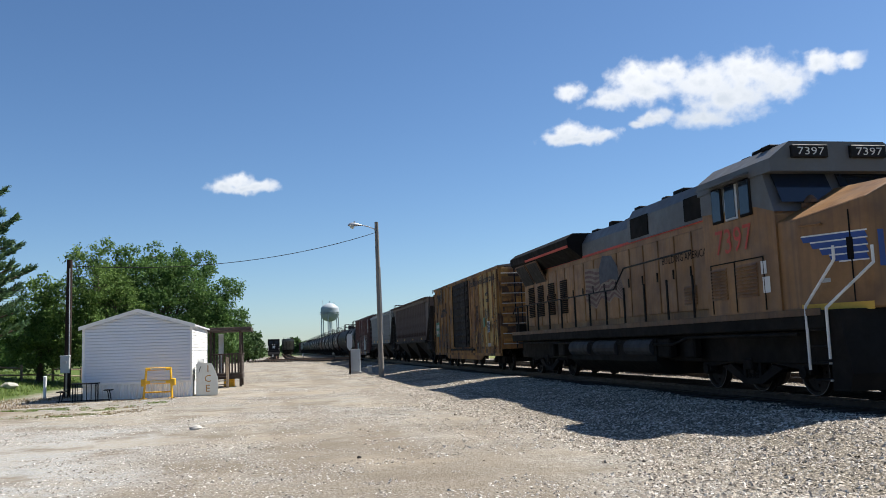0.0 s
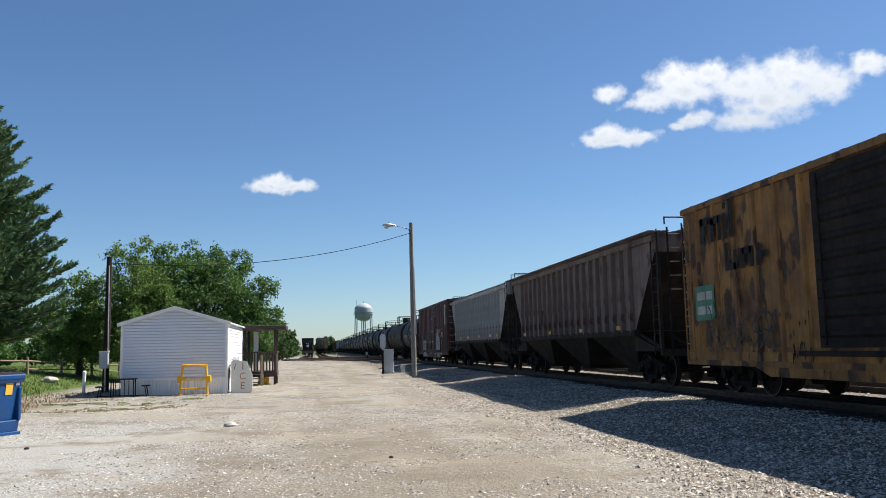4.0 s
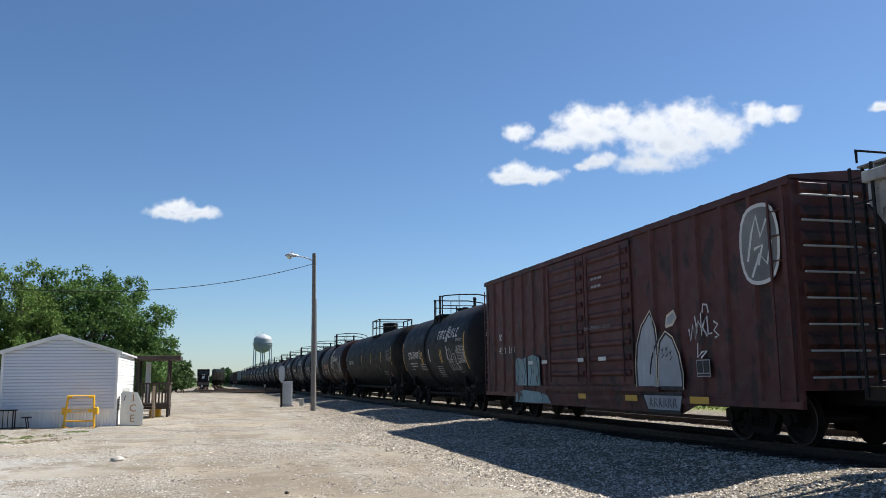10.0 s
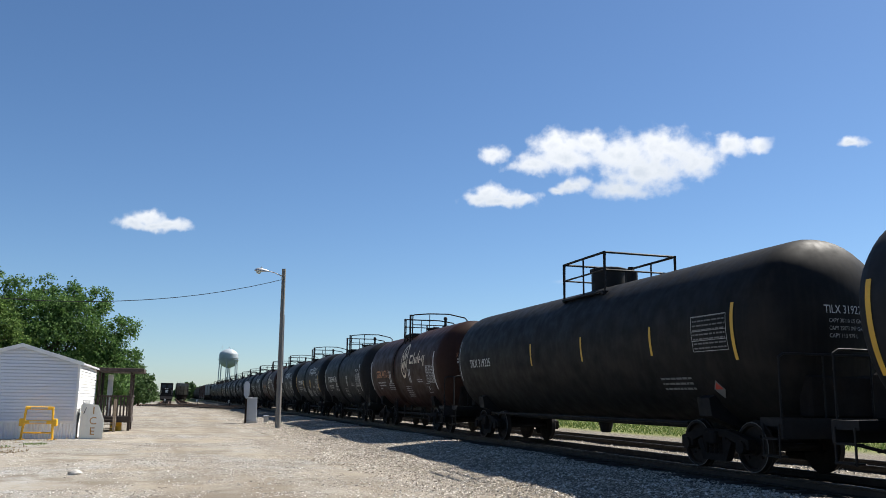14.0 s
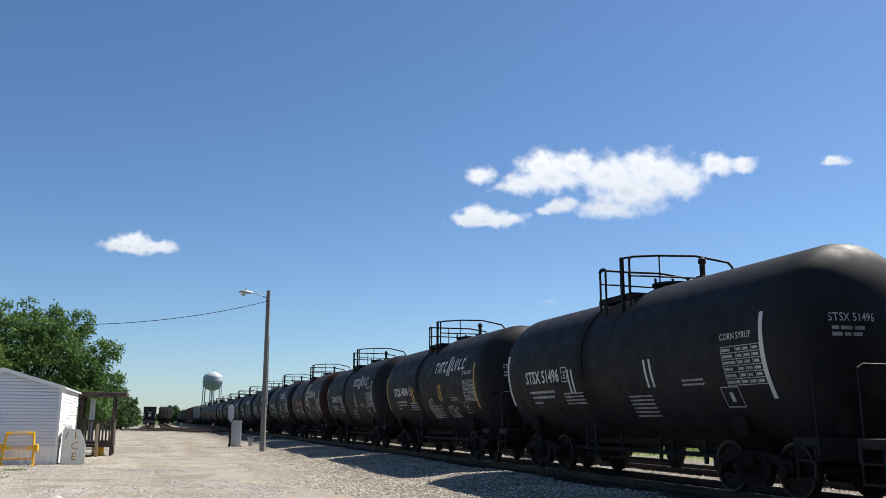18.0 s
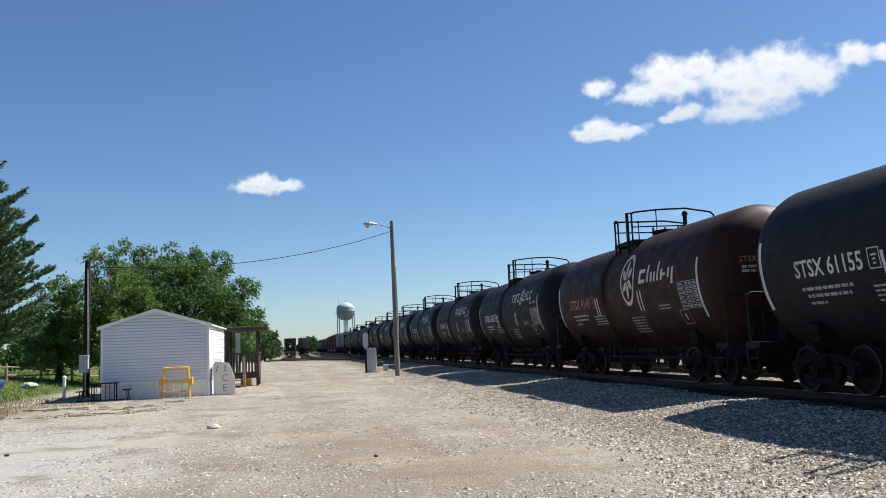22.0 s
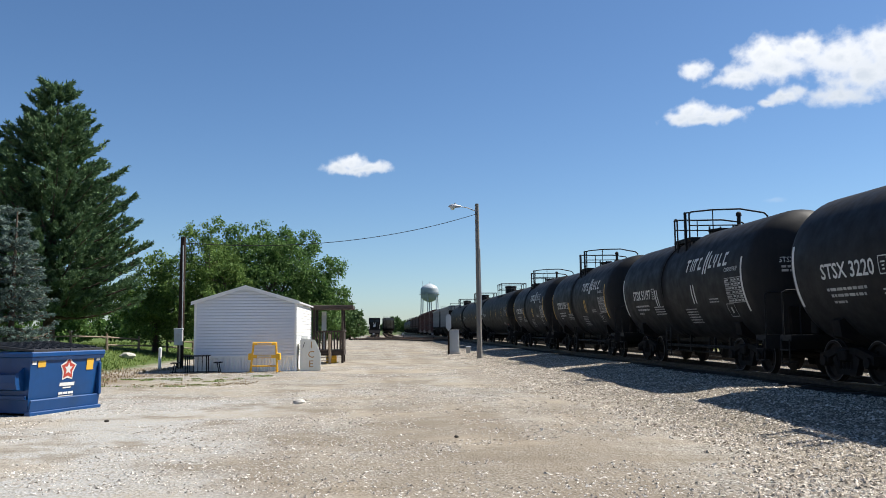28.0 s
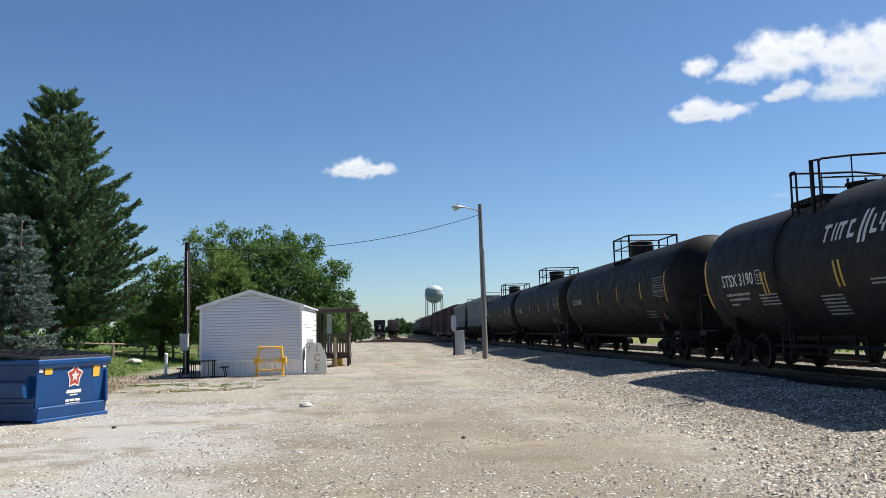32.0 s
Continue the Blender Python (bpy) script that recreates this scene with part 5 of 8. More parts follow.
    for x in (-1.05, 0.25):
        nb = part("number_board", soft_box(x, -9.08, 4.66, x + 0.8, -8.9, 4.92, 0.02), M_IRON, cab, "black number board")
        t = letters("7397", 0.16, 0.6)
        for v in t.verts:
            v.co = (x + 0.1 + v.co.x, -9.09, 4.71 + v.co.y)
        part("board_number", t, M_WHITE, nb, "white digits")
    part("road_number", on_flat(letters("7397", 0.56, 1.5), -6.6, 2.98, -1.475), M_RED, cab, "red road number")
    part("slogan", on_flat(letters("BUILDING AMERICA", 0.2, 2.4), -3.0, 3.12, -1.045), M_LOCODARK, car, "dark slogan lettering")
    # flag with stripes and a dark canton on the hood side
    hem = [(0.0, 2.47), (0.88, 2.2), (1.36, 2.55), (2.0, 2.33), (2.4, 2.51), (3.2, 2.33)]
    top_ = [(0.0, 3.56), (1.28, 3.47), (1.6, 3.80), (2.32, 3.74), (2.72, 3.40), (3.2, 2.62)]

    def between(line, u):
        for (a, p), (b, q) in zip(line, line[1:]):
            if a <= u <= b:
                return p + (q - p) * (u - a) / (b - a)

    def cloth(f0, f1, lift, wave):
        bm, prev = bmesh.new(), None
        for i in range(33):
            u = 3.2 * i / 32
            z0, z1 = between(hem, u), between(top_, u)
            w = wave * math.sin(u * 3.4) * (z1 - z0)
            c = [bm.verts.new((-1.042 - lift, 2.75 - u, z0 + (z1 - z0) * f0 + w)), bm.verts.new((-1.042 - lift, 2.75 - u, z0 + (z1 - z0) * f1 + w))]
            if prev:
                bm.faces.new((prev[0], c[0], c[1], prev[1]))
            prev = c
        return bm
    flag = part("flag", cloth(0, 1, 0.0, 0.0), M_FLAGPALE, car, "faded painted flag with ragged hem")
    for k in range(7):
        part("flag_stripe", cloth(0.03 + 0.135 * k, 0.10 + 0.135 * k, 0.005, 0.035), M_FLAGRED, flag)
    canton = bmesh.new()
    canton.faces.new([canton.verts.new((-1.052, 2.75 - u, z)) for u, z in ((1.28, 2.95), (1.28, 3.47), (1.6, 3.82), (2.32, 3.76), (2.74, 3.40), (2.8, 2.98), (2.1, 3.06))])
    part("canton", canton, M_FLAGBLUE, flag, "dark blue star field")
    # slanting radiator grilles under the overhang
    for y0, y1 in ((6.9, 8.25), (8.4, 9.75)):
        fr = part("radiator_grille", prism(bmesh.new(), [(-1.02, 3.46), (-1.44, 4.26), (-1.40, 4.30), (-1.0, 3.52)], "y", y0, y1), M_LOCOSILL, car, "slanting dark radiator grille with pale frame")
        part("grille_mesh", prism(bmesh.new(), [(-1.055, 3.50), (-1.43, 4.22), (-1.42, 4.24), (-1.04, 3.52)], "y", y0 + 0.07, y1 - 0.07), M_IRON, fr)
    part("red_stripe", prism(bmesh.new(), [(-1.515, 4.32), (-1.53, 4.40), (-1.5, 4.40), (-1.49, 4.32)], "y", 3.02, 8.0), M_RED, car)
    for y, d2, h2 in ((2.2, 0.5, 0.1), (0.9, 0.3, 0.16), (-1.2, 0.4, 0.12), (-2.9, 0.3, 0.1), (-3.9, 0.6, 0.14), (-5.3, 0.3, 0.1)):
        part("roof_fitting", soft_box(-0.75, y, 4.72 if y > -0.9 else 4.88, -0.35, y + d2, (4.74 if y > -0.9 else 4.9) + h2, 0.02), M_LOCODARK, car)
    # wing emblem on the nose
    d = Vector((0.62, -1.15, 0)).normalized()
    nrm = Vector((-1.15, -0.62, 0)).normalized()
    o = Vector((-1.42, -9.55, 0)) + nrm * 0.012

    def lay(rects, lift):
        bm = quads(rects)
        for v in bm.verts:
            v.co = o + nrm * lift + d * v.co.x + Vector((0, 0, v.co.y))
        return bm
    em = part("wing_emblem", lay([(0.12 + 0.17 * k, 2.88 - 0.13 * k, 1.3, 2.99 - 0.13 * k, -0.4) for k in range(4)], 0.0), M_BLUE, car, "blue and white wing emblem")
    part("wing_line", lay([(0.08 + 0.17 * k, 2.985 - 0.13 * k, 1.3, 3.012 - 0.13 * k) for k in range(5)], 0.002), M_WHITE, em)
    shield = quads([(-0.62, 2.35, 0.62, 3.0)])
    for v in shield.verts:
        v.co = (v.co.x, -10.715, v.co.y)
    part("shield", shield, M_BLUE, em)
    part("nose_stripe", lay([(0.0, 1.60, 1.32, 1.74)], 0.004), M_YELLOWMARK, car, "bright yellow stripe round the nose")
    part("nose_latch", lay([(0.92, 2.5, 1.04, 2.9)], 0.006), M_LOCODARK, car)
    part("nose_label", lay([(0.42, 2.12, 0.58, 2.2)], 0.006), M_FAINT, car)
    part("nose_grab", pipe(bmesh.new(), [tuple(o + nrm * 0.02 + d * 0.1 + Vector((0, 0, 3.2))), tuple(o + nrm * 0.08 + d * 0.1 + Vector((0, 0, 3.2))), tuple(o + nrm * 0.08 + d * 0.5 + Vector((0, 0, 3.2))), tuple(o + nrm * 0.02 + d * 0.5 + Vector((0, 0, 3.2)))], 0.014), M_LOCOYELLOW, car)
    bell = part("roof_bell", lathe(bmesh.new(), [(0.0, 0.13), (0.06, 0.12), (0.12, 0.08), (0.16, 0.03)], "z", (-0.75, -9.1, 3.74), 12), M_LOCOSILL, car, "small brass bell on the nose")
    part("bell_bracket", soft_box(-0.95, -9.14, 3.64, -0.55, -9.06, 3.74, 0.01), M_LOCOSILL, bell)
    part("placard", on_flat(quads([(0, 0, 0.2, 0.26)]), -8.35, 2.42, -1.475), M_WHITE, cab, "white placard")
    part("placard", on_flat(quads([(0, 0, 0.26, 0.32)]), -8.38, 2.04, -1.475), M_WHITE, cab, "white placard")
    for y in (-6.35, -7.35, -8.45):
        part("panel_seam", box(bmesh.new(), -1.476, y, 1.7, -1.46, y + 0.025, 2.78), M_LOCODARK, cab)
    part("panel_seam", box(bmesh.new(), -1.476, -8.45, 2.76, -1.46, -6.35, 2.785), M_LOCODARK, cab)
    part("nose_seam", lay([(0.98, 1.75, 1.01, 3.4)], 0.003), M_LOCODARK, car)
    part("wiper", rod(bmesh.new(), (-1.3, -8.85, 4.62), (-0.1, -8.85, 4.62), 0.02), M_IRON, cab)
    for k, y in enumerate((-8.4, -7.9, -7.3, -6.7)):
        part("roof_box", soft_box(-1.1 + 0.1 * k, y, 4.98, -0.7 + 0.1 * k, y + 0.35, 5.08 + 0.02 * (k % 2), 0.02), M_LOCODARK, cab)
    for y, w2 in ((-5.2, 0.5), (-3.9, 0.7), (4.2, 0.6), (5.3, 0.5)):
        part("side_valve", soft_box(-1.42, y, 0.72, -1.2, y + w2, 1.2, 0.04), M_LOCODARK, car)
    part("brake_pipe", pipe(bmesh.new(), [(-1.46, -9.4, 1.2), (-1.46, -5.0, 1.2), (-1.46, -4.2, 1.05), (-1.46, 9.5, 1.22)], 0.035), M_LOCODARK, car)
    # rails and posts along the walkway
    for s in (-1, 1):
        for i in range(12):
            y = -5.4 + i * 1.36
            part("rail_post", shared("rail_post", lambda: as_mesh("rail_post", rod(bmesh.new(), (0, 0, 1.62), (0, 0, 2.66), 0.032), M_IRON)), None, car, at=pose(s * 1.45, y, 0))
        bm = pipe(bmesh.new(), [(s * 1.45, -5.4, 3.25), (s * 1.45, -1.4, 3.2), (s * 1.45, -0.6, 2.66), (s * 1.45, 9.9, 2.66), (s * 1.45, 10.3, 2.4)], 0.022)
        part("hand_rail", bm, M_IRON, car)
        pl = bmesh.new()
        pipe(pl, [(s * 1.5, -9.75, 0.55), (s * 1.5, -9.75, 1.7), (s * 1.3, -10.4, 2.5), (s * 1.3, -10.4, 2.75)], 0.028)
        pipe(pl, [(s * 1.5, -10.35, 0.75), (s * 1.5, -10.35, 1.65), (s * 0.9, -10.9, 2.4), (s * 0.9, -10.9, 2.7)], 0.028)
        part("step_rail", pl, M_WHITE, car, "white step handrail")
        for k in range(4):
            part("step", soft_box(s * 1.3 - 0.2, -10.3, 0.35 + 0.3 * k, s * 1.3 + 0.2, -9.8, 0.39 + 0.3 * k, 0.01), M_LOCODARK, car)
            part("step_edge", soft_box(s * 1.3 - 0.2, -10.325, 0.355 + 0.3 * k, s * 1.3 + 0.2, -10.30, 0.39 + 0.3 * k, 0.004), M_GALV, car, "bare metal step edge")
    part("pilot", prism(bmesh.new(), [(-10.75, 0.2), (-10.85, 0.5), (-10.6, 1.62), (-10.3, 1.62), (-10.3, 0.2)], "x", -1.45, 1.45), M_LOCODARK, car, "dark snowplough pilot")
    tank_bm = prism(bmesh.new(), [(-1.45, 1.2), (-1.45, 0.62), (-1.0, 0.28), (1.0, 0.28), (1.45, 0.62), (1.45, 1.2)], "y", -3.2, 3.4)
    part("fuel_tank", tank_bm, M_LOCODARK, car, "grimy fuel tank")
    for y in (-2.2, 0.2, 2.4):
        part("air_reservoir", rod(bmesh.new(), (-1.34, y - 0.85, 0.98), (-1.34, y + 0.85, 0.98), 0.24, 16), M_LOCOSOOT, car)
    part("rear_wall", soft_box(-1.4, 10.0, 1.6, 1.4, 10.1, 2.0, 0.02), M_LOCODARK, car)
    for i in range(5):
        part("roof_horn", rod(bmesh.new(), (-0.5 + 0.25 * i, -7.2, 5.04), (-0.5 + 0.25 * i, -7.7, 5.08), 0.03, 8, 0.07), M_IRON, car)
    part("antenna", soft_box(-0.9, -8.6, 5.0, -0.3, -7.9, 5.07, 0.02), M_LOCODARK, car)
    add_coupler(car, 10.4, True)
    add_coupler(car, -10.5, False)
    add_truck(car, -7.0, 0.95, 3)
    add_truck(car, 7.0, 0.95, 3)
    return car


def stencil_sides(car, kind):
    """Lettering, patches and spray paint of the boxcars and hoppers."""
    if kind == "yellow":
        part("side_logo", on_flat(quads([(0, 0.7, 0.4, 0.88), (0, 0.25, 0.16, 0.88), (0.55, 0.25, 0.72, 0.8), (0.55, 0.66, 1.0, 0.85), (0.92, 0.25, 1.08, 0.85), (1.2, 0.25, 1.36, 0.85), (1.2, 0.95, 1.36, 1.1), (1.48, 0.25, 1.64, 1.15), (1.2, -0.5, 1.38, 0.15), (1.38, -0.5, 1.7, -0.34), (1.6, -0.5, 1.76, -0.05), (1.9, -0.5, 2.08, -0.05), (2.0, -0.2, 2.4, -0.05), (2.3, -0.5, 2.46, -0.05), (2.6, -0.5, 2.76, -0.02), (2.78, -0.34, 2.98, -0.2)]), 6.75, 3.35, -1.56), M_IRON, car, "black block logo")
        part("slogan", on_flat(letters("The nationwide boxcar pool", 0.34, 5.1, 0.25, 0.012), -2.2, 4.05, -1.56), M_IRON, car, "black slanted slogan")
        part("slogan", on_flat(letters("any", 0.2, 0.5, 0.25, 0.012), -5.6, 3.45, -1.56), M_IRON, car, "black slanted words")
        part("slogan", on_flat(letters("road", 0.2, 0.6, 0.25, 0.012), -5.65, 3.15, -1.56), M_IRON, car, "black slanted words")
        p = part("number_patch", on_flat(quads([(0, 0, 1.0, 0.85)]), 7.2, 1.75, -1.555), M_GREENPATCH, car, "green repainted number patch")
        part("patch_mark", on_flat(stencil_rows([(0.1, 0.5, 0.8, 0.2), (0.1, 0.15, 0.8, 0.2)], 10, 0.12), 7.2, 1.75, -1.559), M_FAINT, p)
        graffiti(car, [(6.6, 1.1, 0.95, 1.1, 3), (5.6, 1.1, 0.95, 1.0, 4), (4.5, 1.1, 0.9, 1.1, 15), (-2.9, 1.2, 0.9, 0.9, 16), (-4.0, 1.25, 0.8, 0.8, 17), (-5.5, 2.4, 0.6, 0.5, 18), (-6.7, 1.9, 0.95, 0.9, 19)], M_LETTER, -1.56)
        rnd = random.Random(77)
        for y, z, w2, h2, ink in ((6.6, 0.9, 0.7, 1.0, M_LETTER), (4.95, 0.85, 0.8, 0.95, M_LETTER), (4.1, 0.82, 0.9, 1.05, M_LETTER), (3.1, 0.85, 0.85, 0.9, M_DOORDARK), (-2.2, 0.9, 0.9, 1.2, M_LETTER), (-3.1, 0.85, 0.9, 1.3, M_DOORDARK), (-3.9, 0.9, 0.8, 1.2, M_LETTER), (-3.5, 2.2, 0.9, 0.4, M_DOORDARK), (-6.4, 0.8, 0.9, 0.5, M_DOORDARK)):
            part("paint_flake", on_flat(flakes(rnd, w2, h2, 16), y, z, -1.545), ink, car, "dark scraped and dripping paint")
        for y in (6.1, 5.2, -2.3, -3.0, -3.7, -4.3):
            part("rust_streak", on_flat(flakes(rnd, 0.5, 2.6, 12, 0.05, 0.9), y, 1.3, -1.543), M_RUSTSTREAK, car, "brown rust run")
        for y in (-3.35, -5.35):
            part("reflector", on_flat(quads([(0, 0, 0.1, 0.55)]), y, 1.25, -1.545), M_YELLOWMARK, car)
        part("slogan", on_flat(letters("next", 0.17, 0.42, 0.25, 0.01), -3.6, 2.95, -1.56), M_DOORDARK, car, "faded slanted words")
        part("slogan", on_flat(letters("load", 0.17, 0.42, 0.25, 0.01), -3.62, 2.72, -1.56), M_DOORDARK, car, "faded slanted words")
        b = part("notice", on_flat(quads([(0, 0, 0.46, 0.5)]), -5.75, 1.75, -1.558), M_WHITE, car, "white-edged dark notice")
        part("notice_face", on_flat(quads([(0.03, 0.03, 0.22, 0.47), (0.24, 0.03, 0.43, 0.24), (0.24, 0.26, 0.43, 0.47)]), -5.75, 1.75, -1.561), M_FLAGBLUE, b)
        part("notice", on_flat(quads([(0, 0, 0.3, 0.45)]), -5.0, 2.0, -1.558), M_GREENPATCH, car, "green notice")
        part("placard", on_flat(quads([(0, 0, 0.45, 0.16)]), -5.8, 1.1, -1.558), M_FAINT, car)
    elif kind == "red":
        part("car_number", on_flat(letters("NS", 0.24, 0.36), 7.05, 2.5, -1.48), M_WHITE, car, "white stencilled initials")
        part("car_number", on_flat(letters("458", 0.25, 0.66), 7.05, 2.05, -1.48), M_WHITE, car, "white stencilled number")
        part("car_number", on_flat(letters("163", 0.25, 0.62), 6.12, 2.05, -1.48), M_WHITE, car, "white stencilled number")
        part("door_text", on_flat(letters("DOOR OPENING W 16-0 H 10-3", 0.09, 1.5), -0.1, 2.45, -1.60), M_FAINT, car, "white stencilled words")
        part("stencil_text", on_flat(stencil_rows([(0, 0.2, 0.62, 0.06), (0, 0, 0.56, 0.06)], 11, 0.05), -0.6, 3.5, -1.60), M_FAINT, car)
        red_graffiti(car, -1.545)
        for y in (4.0, 2.9, 0.4, -0.9):
            part("placard", on_flat(quads([(0, 0, 0.42, 0.1)]), y, 1.65, -1.61), M_WHITE, car)
        part("reflector", on_flat(quads([(0, 0, 0.46, 0.13)]), 0.48, 0.70, -1.56), M_YELLOWMARK, car)
        part("reflector", on_flat(quads([(0, 0, 0.6, 0.13)]), -2.16, 0.70, -1.56), M_YELLOWMARK, car)
        part("reflector", on_flat(quads([(0, 0, 0.7, 0.14)]), -4.97, 0.70, -1.56), M_YELLOWMARK, car)
    elif kind == "grey":
        part("side_logo", on_flat(quads([(0, 0, 0.2, 0.95), (0.26, 0.35, 0.46, 0.95, -0.35), (0.5, 0, 0.7, 0.95), (0.98, 0.05, 1.2, 0.98, -0.2), (1.24, 0.2, 1.42, 0.98, 0.1), (1.46, 0.2, 1.62, 0.98, -0.12), (1.66, 0.05, 1.84, 0.98, 0.22)]), 5.6, 3.15, -1.456), M_LETTER, car, "faded dark block logo")
        part("side_logo", on_flat(quads([(0, 0.62, 0.1, 1.0), (0.1, 0.85, 0.2, 0.95), (0.2, 0.62, 0.3, 1.0), (0.4, 0.62, 0.62, 0.72), (0.4, 0.8, 0.62, 0.9), (0.72, 0.62, 0.8, 0.9), (0.95, 0.62, 1.03, 0.98), (1.3, 0.62, 1.4, 1.0), (1.5, 0.62, 1.75, 0.72), (1.5, 0.8, 1.75, 0.9), (1.85, 0.62, 1.92, 1.0), (2.0, 0.62, 2.1, 1.0), (0, 0.1, 0.25, 0.2), (0, 0.28, 0.25, 0.36), (0.35, 0.1, 0.43, 0.36), (0.53, 0.1, 0.61, 0.36), (0.72, 0.1, 0.98, 0.2), (0.9, 0.1, 0.98, 0.5), (0, -0.45, 0.1, -0.05), (0.2, -0.45, 0.3, -0.15), (0.42, -0.45, 0.68, -0.35), (0.8, -0.45, 0.88, -0.08), (1.0, -0.45, 1.25, -0.35), (1.0, -0.25, 1.25, -0.17), (1.4, -0.45, 1.48, -0.17), (1.6, -0.45, 1.68, -0.17)]), -2.3, 2.5, -1.456), M_LETTER, car, "dark block lettering")
        part("car_number", on_flat(letters("82138", 0.25, 1.3), 4.95, 2.48, -1.456), M_LETTER, car, "faded car number")
        part("load_text", on_flat(letters("GRAIN", 0.13, 0.5), 2.67, 2.72, -1.456), M_LETTER, car, "faded stencilled words")
        part("load_text", on_flat(letters("LOADING", 0.13, 0.58), 2.67, 2.54, -1.456), M_LETTER, car, "faded stencilled words")
        part("load_text", on_flat(letters("ONLY", 0.13, 0.4), 2.67, 2.36, -1.456), M_LETTER, car, "faded stencilled words")
        part("stencil_text", on_flat(stencil_rows([(0, 0.15 * i, 0.9, 0.07) for i in range(5)], 13, 0.06), 0.5, 1.8, -1.456), M_LETTER, car)
        for y in (6.7, 4.6, 2.0, -1.5, -4.6, -6.3):
            part("reflector", on_flat(quads([(0, 0, 0.42, 0.16)]), y, 1.98 if abs(y) > 6.5 else 1.72, -1.6), M_YELLOWMARK, car)
    else:
        part("stencil_text", on_flat(quads([(k * 0.21, z, k * 0.21 + d, z + 0.19) for z, row in ((0.34, (0, 3, 4)), (0, (0, 1, 3, 5, 7))) for k in row for d in (0.035, 0.1)]), 5.95, 2.55, -1.456), M_LETTER, car, "faded dark car number")
        part("stencil_text", on_flat(stencil_rows([(0, 0.14 * i, 0.6, 0.05) for i in range(3)], 15, 0.05), 6.2, 1.95, -1.456), M_LETTER, car)
        part("black_patch", on_flat(quads([(0, 0, 0.62, 0.62)]), 3.75, 2.05, -1.456), M_IRON, car, "black painted patch")
        for y in (6.3, 2.2, -1.8, -5.6):
            part("reflector", on_flat(quads([(0, 0, 0.36, 0.12)]), y, 1.66, -1.6), M_YELLOWMARK, car)


def stroke(pts, half):
    """One ribbon of paint through flat points."""
    bm, prev = bmesh.new(), None
    for i, p in enumerate(pts):
        a, b = Vector(pts[max(0, i - 1)]), Vector(pts[min(len(pts) - 1, i + 1)])
        t = (b - a).normalized() if (b - a).length > 1e-6 else Vector((1, 0))
        nn = Vector((-t.y, t.x)) * half
        c = [bm.verts.new((p[0] - nn.x, p[1] - nn.y, 0)), bm.verts.new((p[0] + nn.x, p[1] + nn.y, 0))]
        if prev:
            bm.faces.new((prev[0], c[0], c[1], prev[1]))
        prev = c
    return bm


def flakes(rnd, w, h, count, half=0.04, length=0.3):
    """Ragged upright slivers of paint or rust, tapering downwards, within a box of w by h."""
    bm = bmesh.new()
    for _ in range(count):
        u, v = rnd.uniform(0, w), rnd.uniform(0, h)
        a, d = rnd.uniform(0.3, 1) * half, rnd.uniform(0.3, 1) * length
        pts = [(-a, 0.1 * d), (-0.5 * a, 0.3 * d), (0.4 * a, 0.25 * d), (a, 0), (0.7 * a, -0.4 * d), (0.2 * a, -0.5 * d), (-0.1 * a, -d), (-0.5 * a, -0.45 * d)]
        bm.faces.new([bm.verts.new((u + p * rnd.uniform(0.6, 1.3), max(-0.1, v + q * rnd.uniform(0.6, 1.2)), 0)) for p, q in pts])
    return bm


def patch(pts, y0, x):
    """A flat painted shape on the near side of a car."""
    bm = bmesh.new()
    bm.faces.new([bm.verts.new((u, v, 0)) for u, v in pts])
    return on_flat(bm, y0, 0, x)


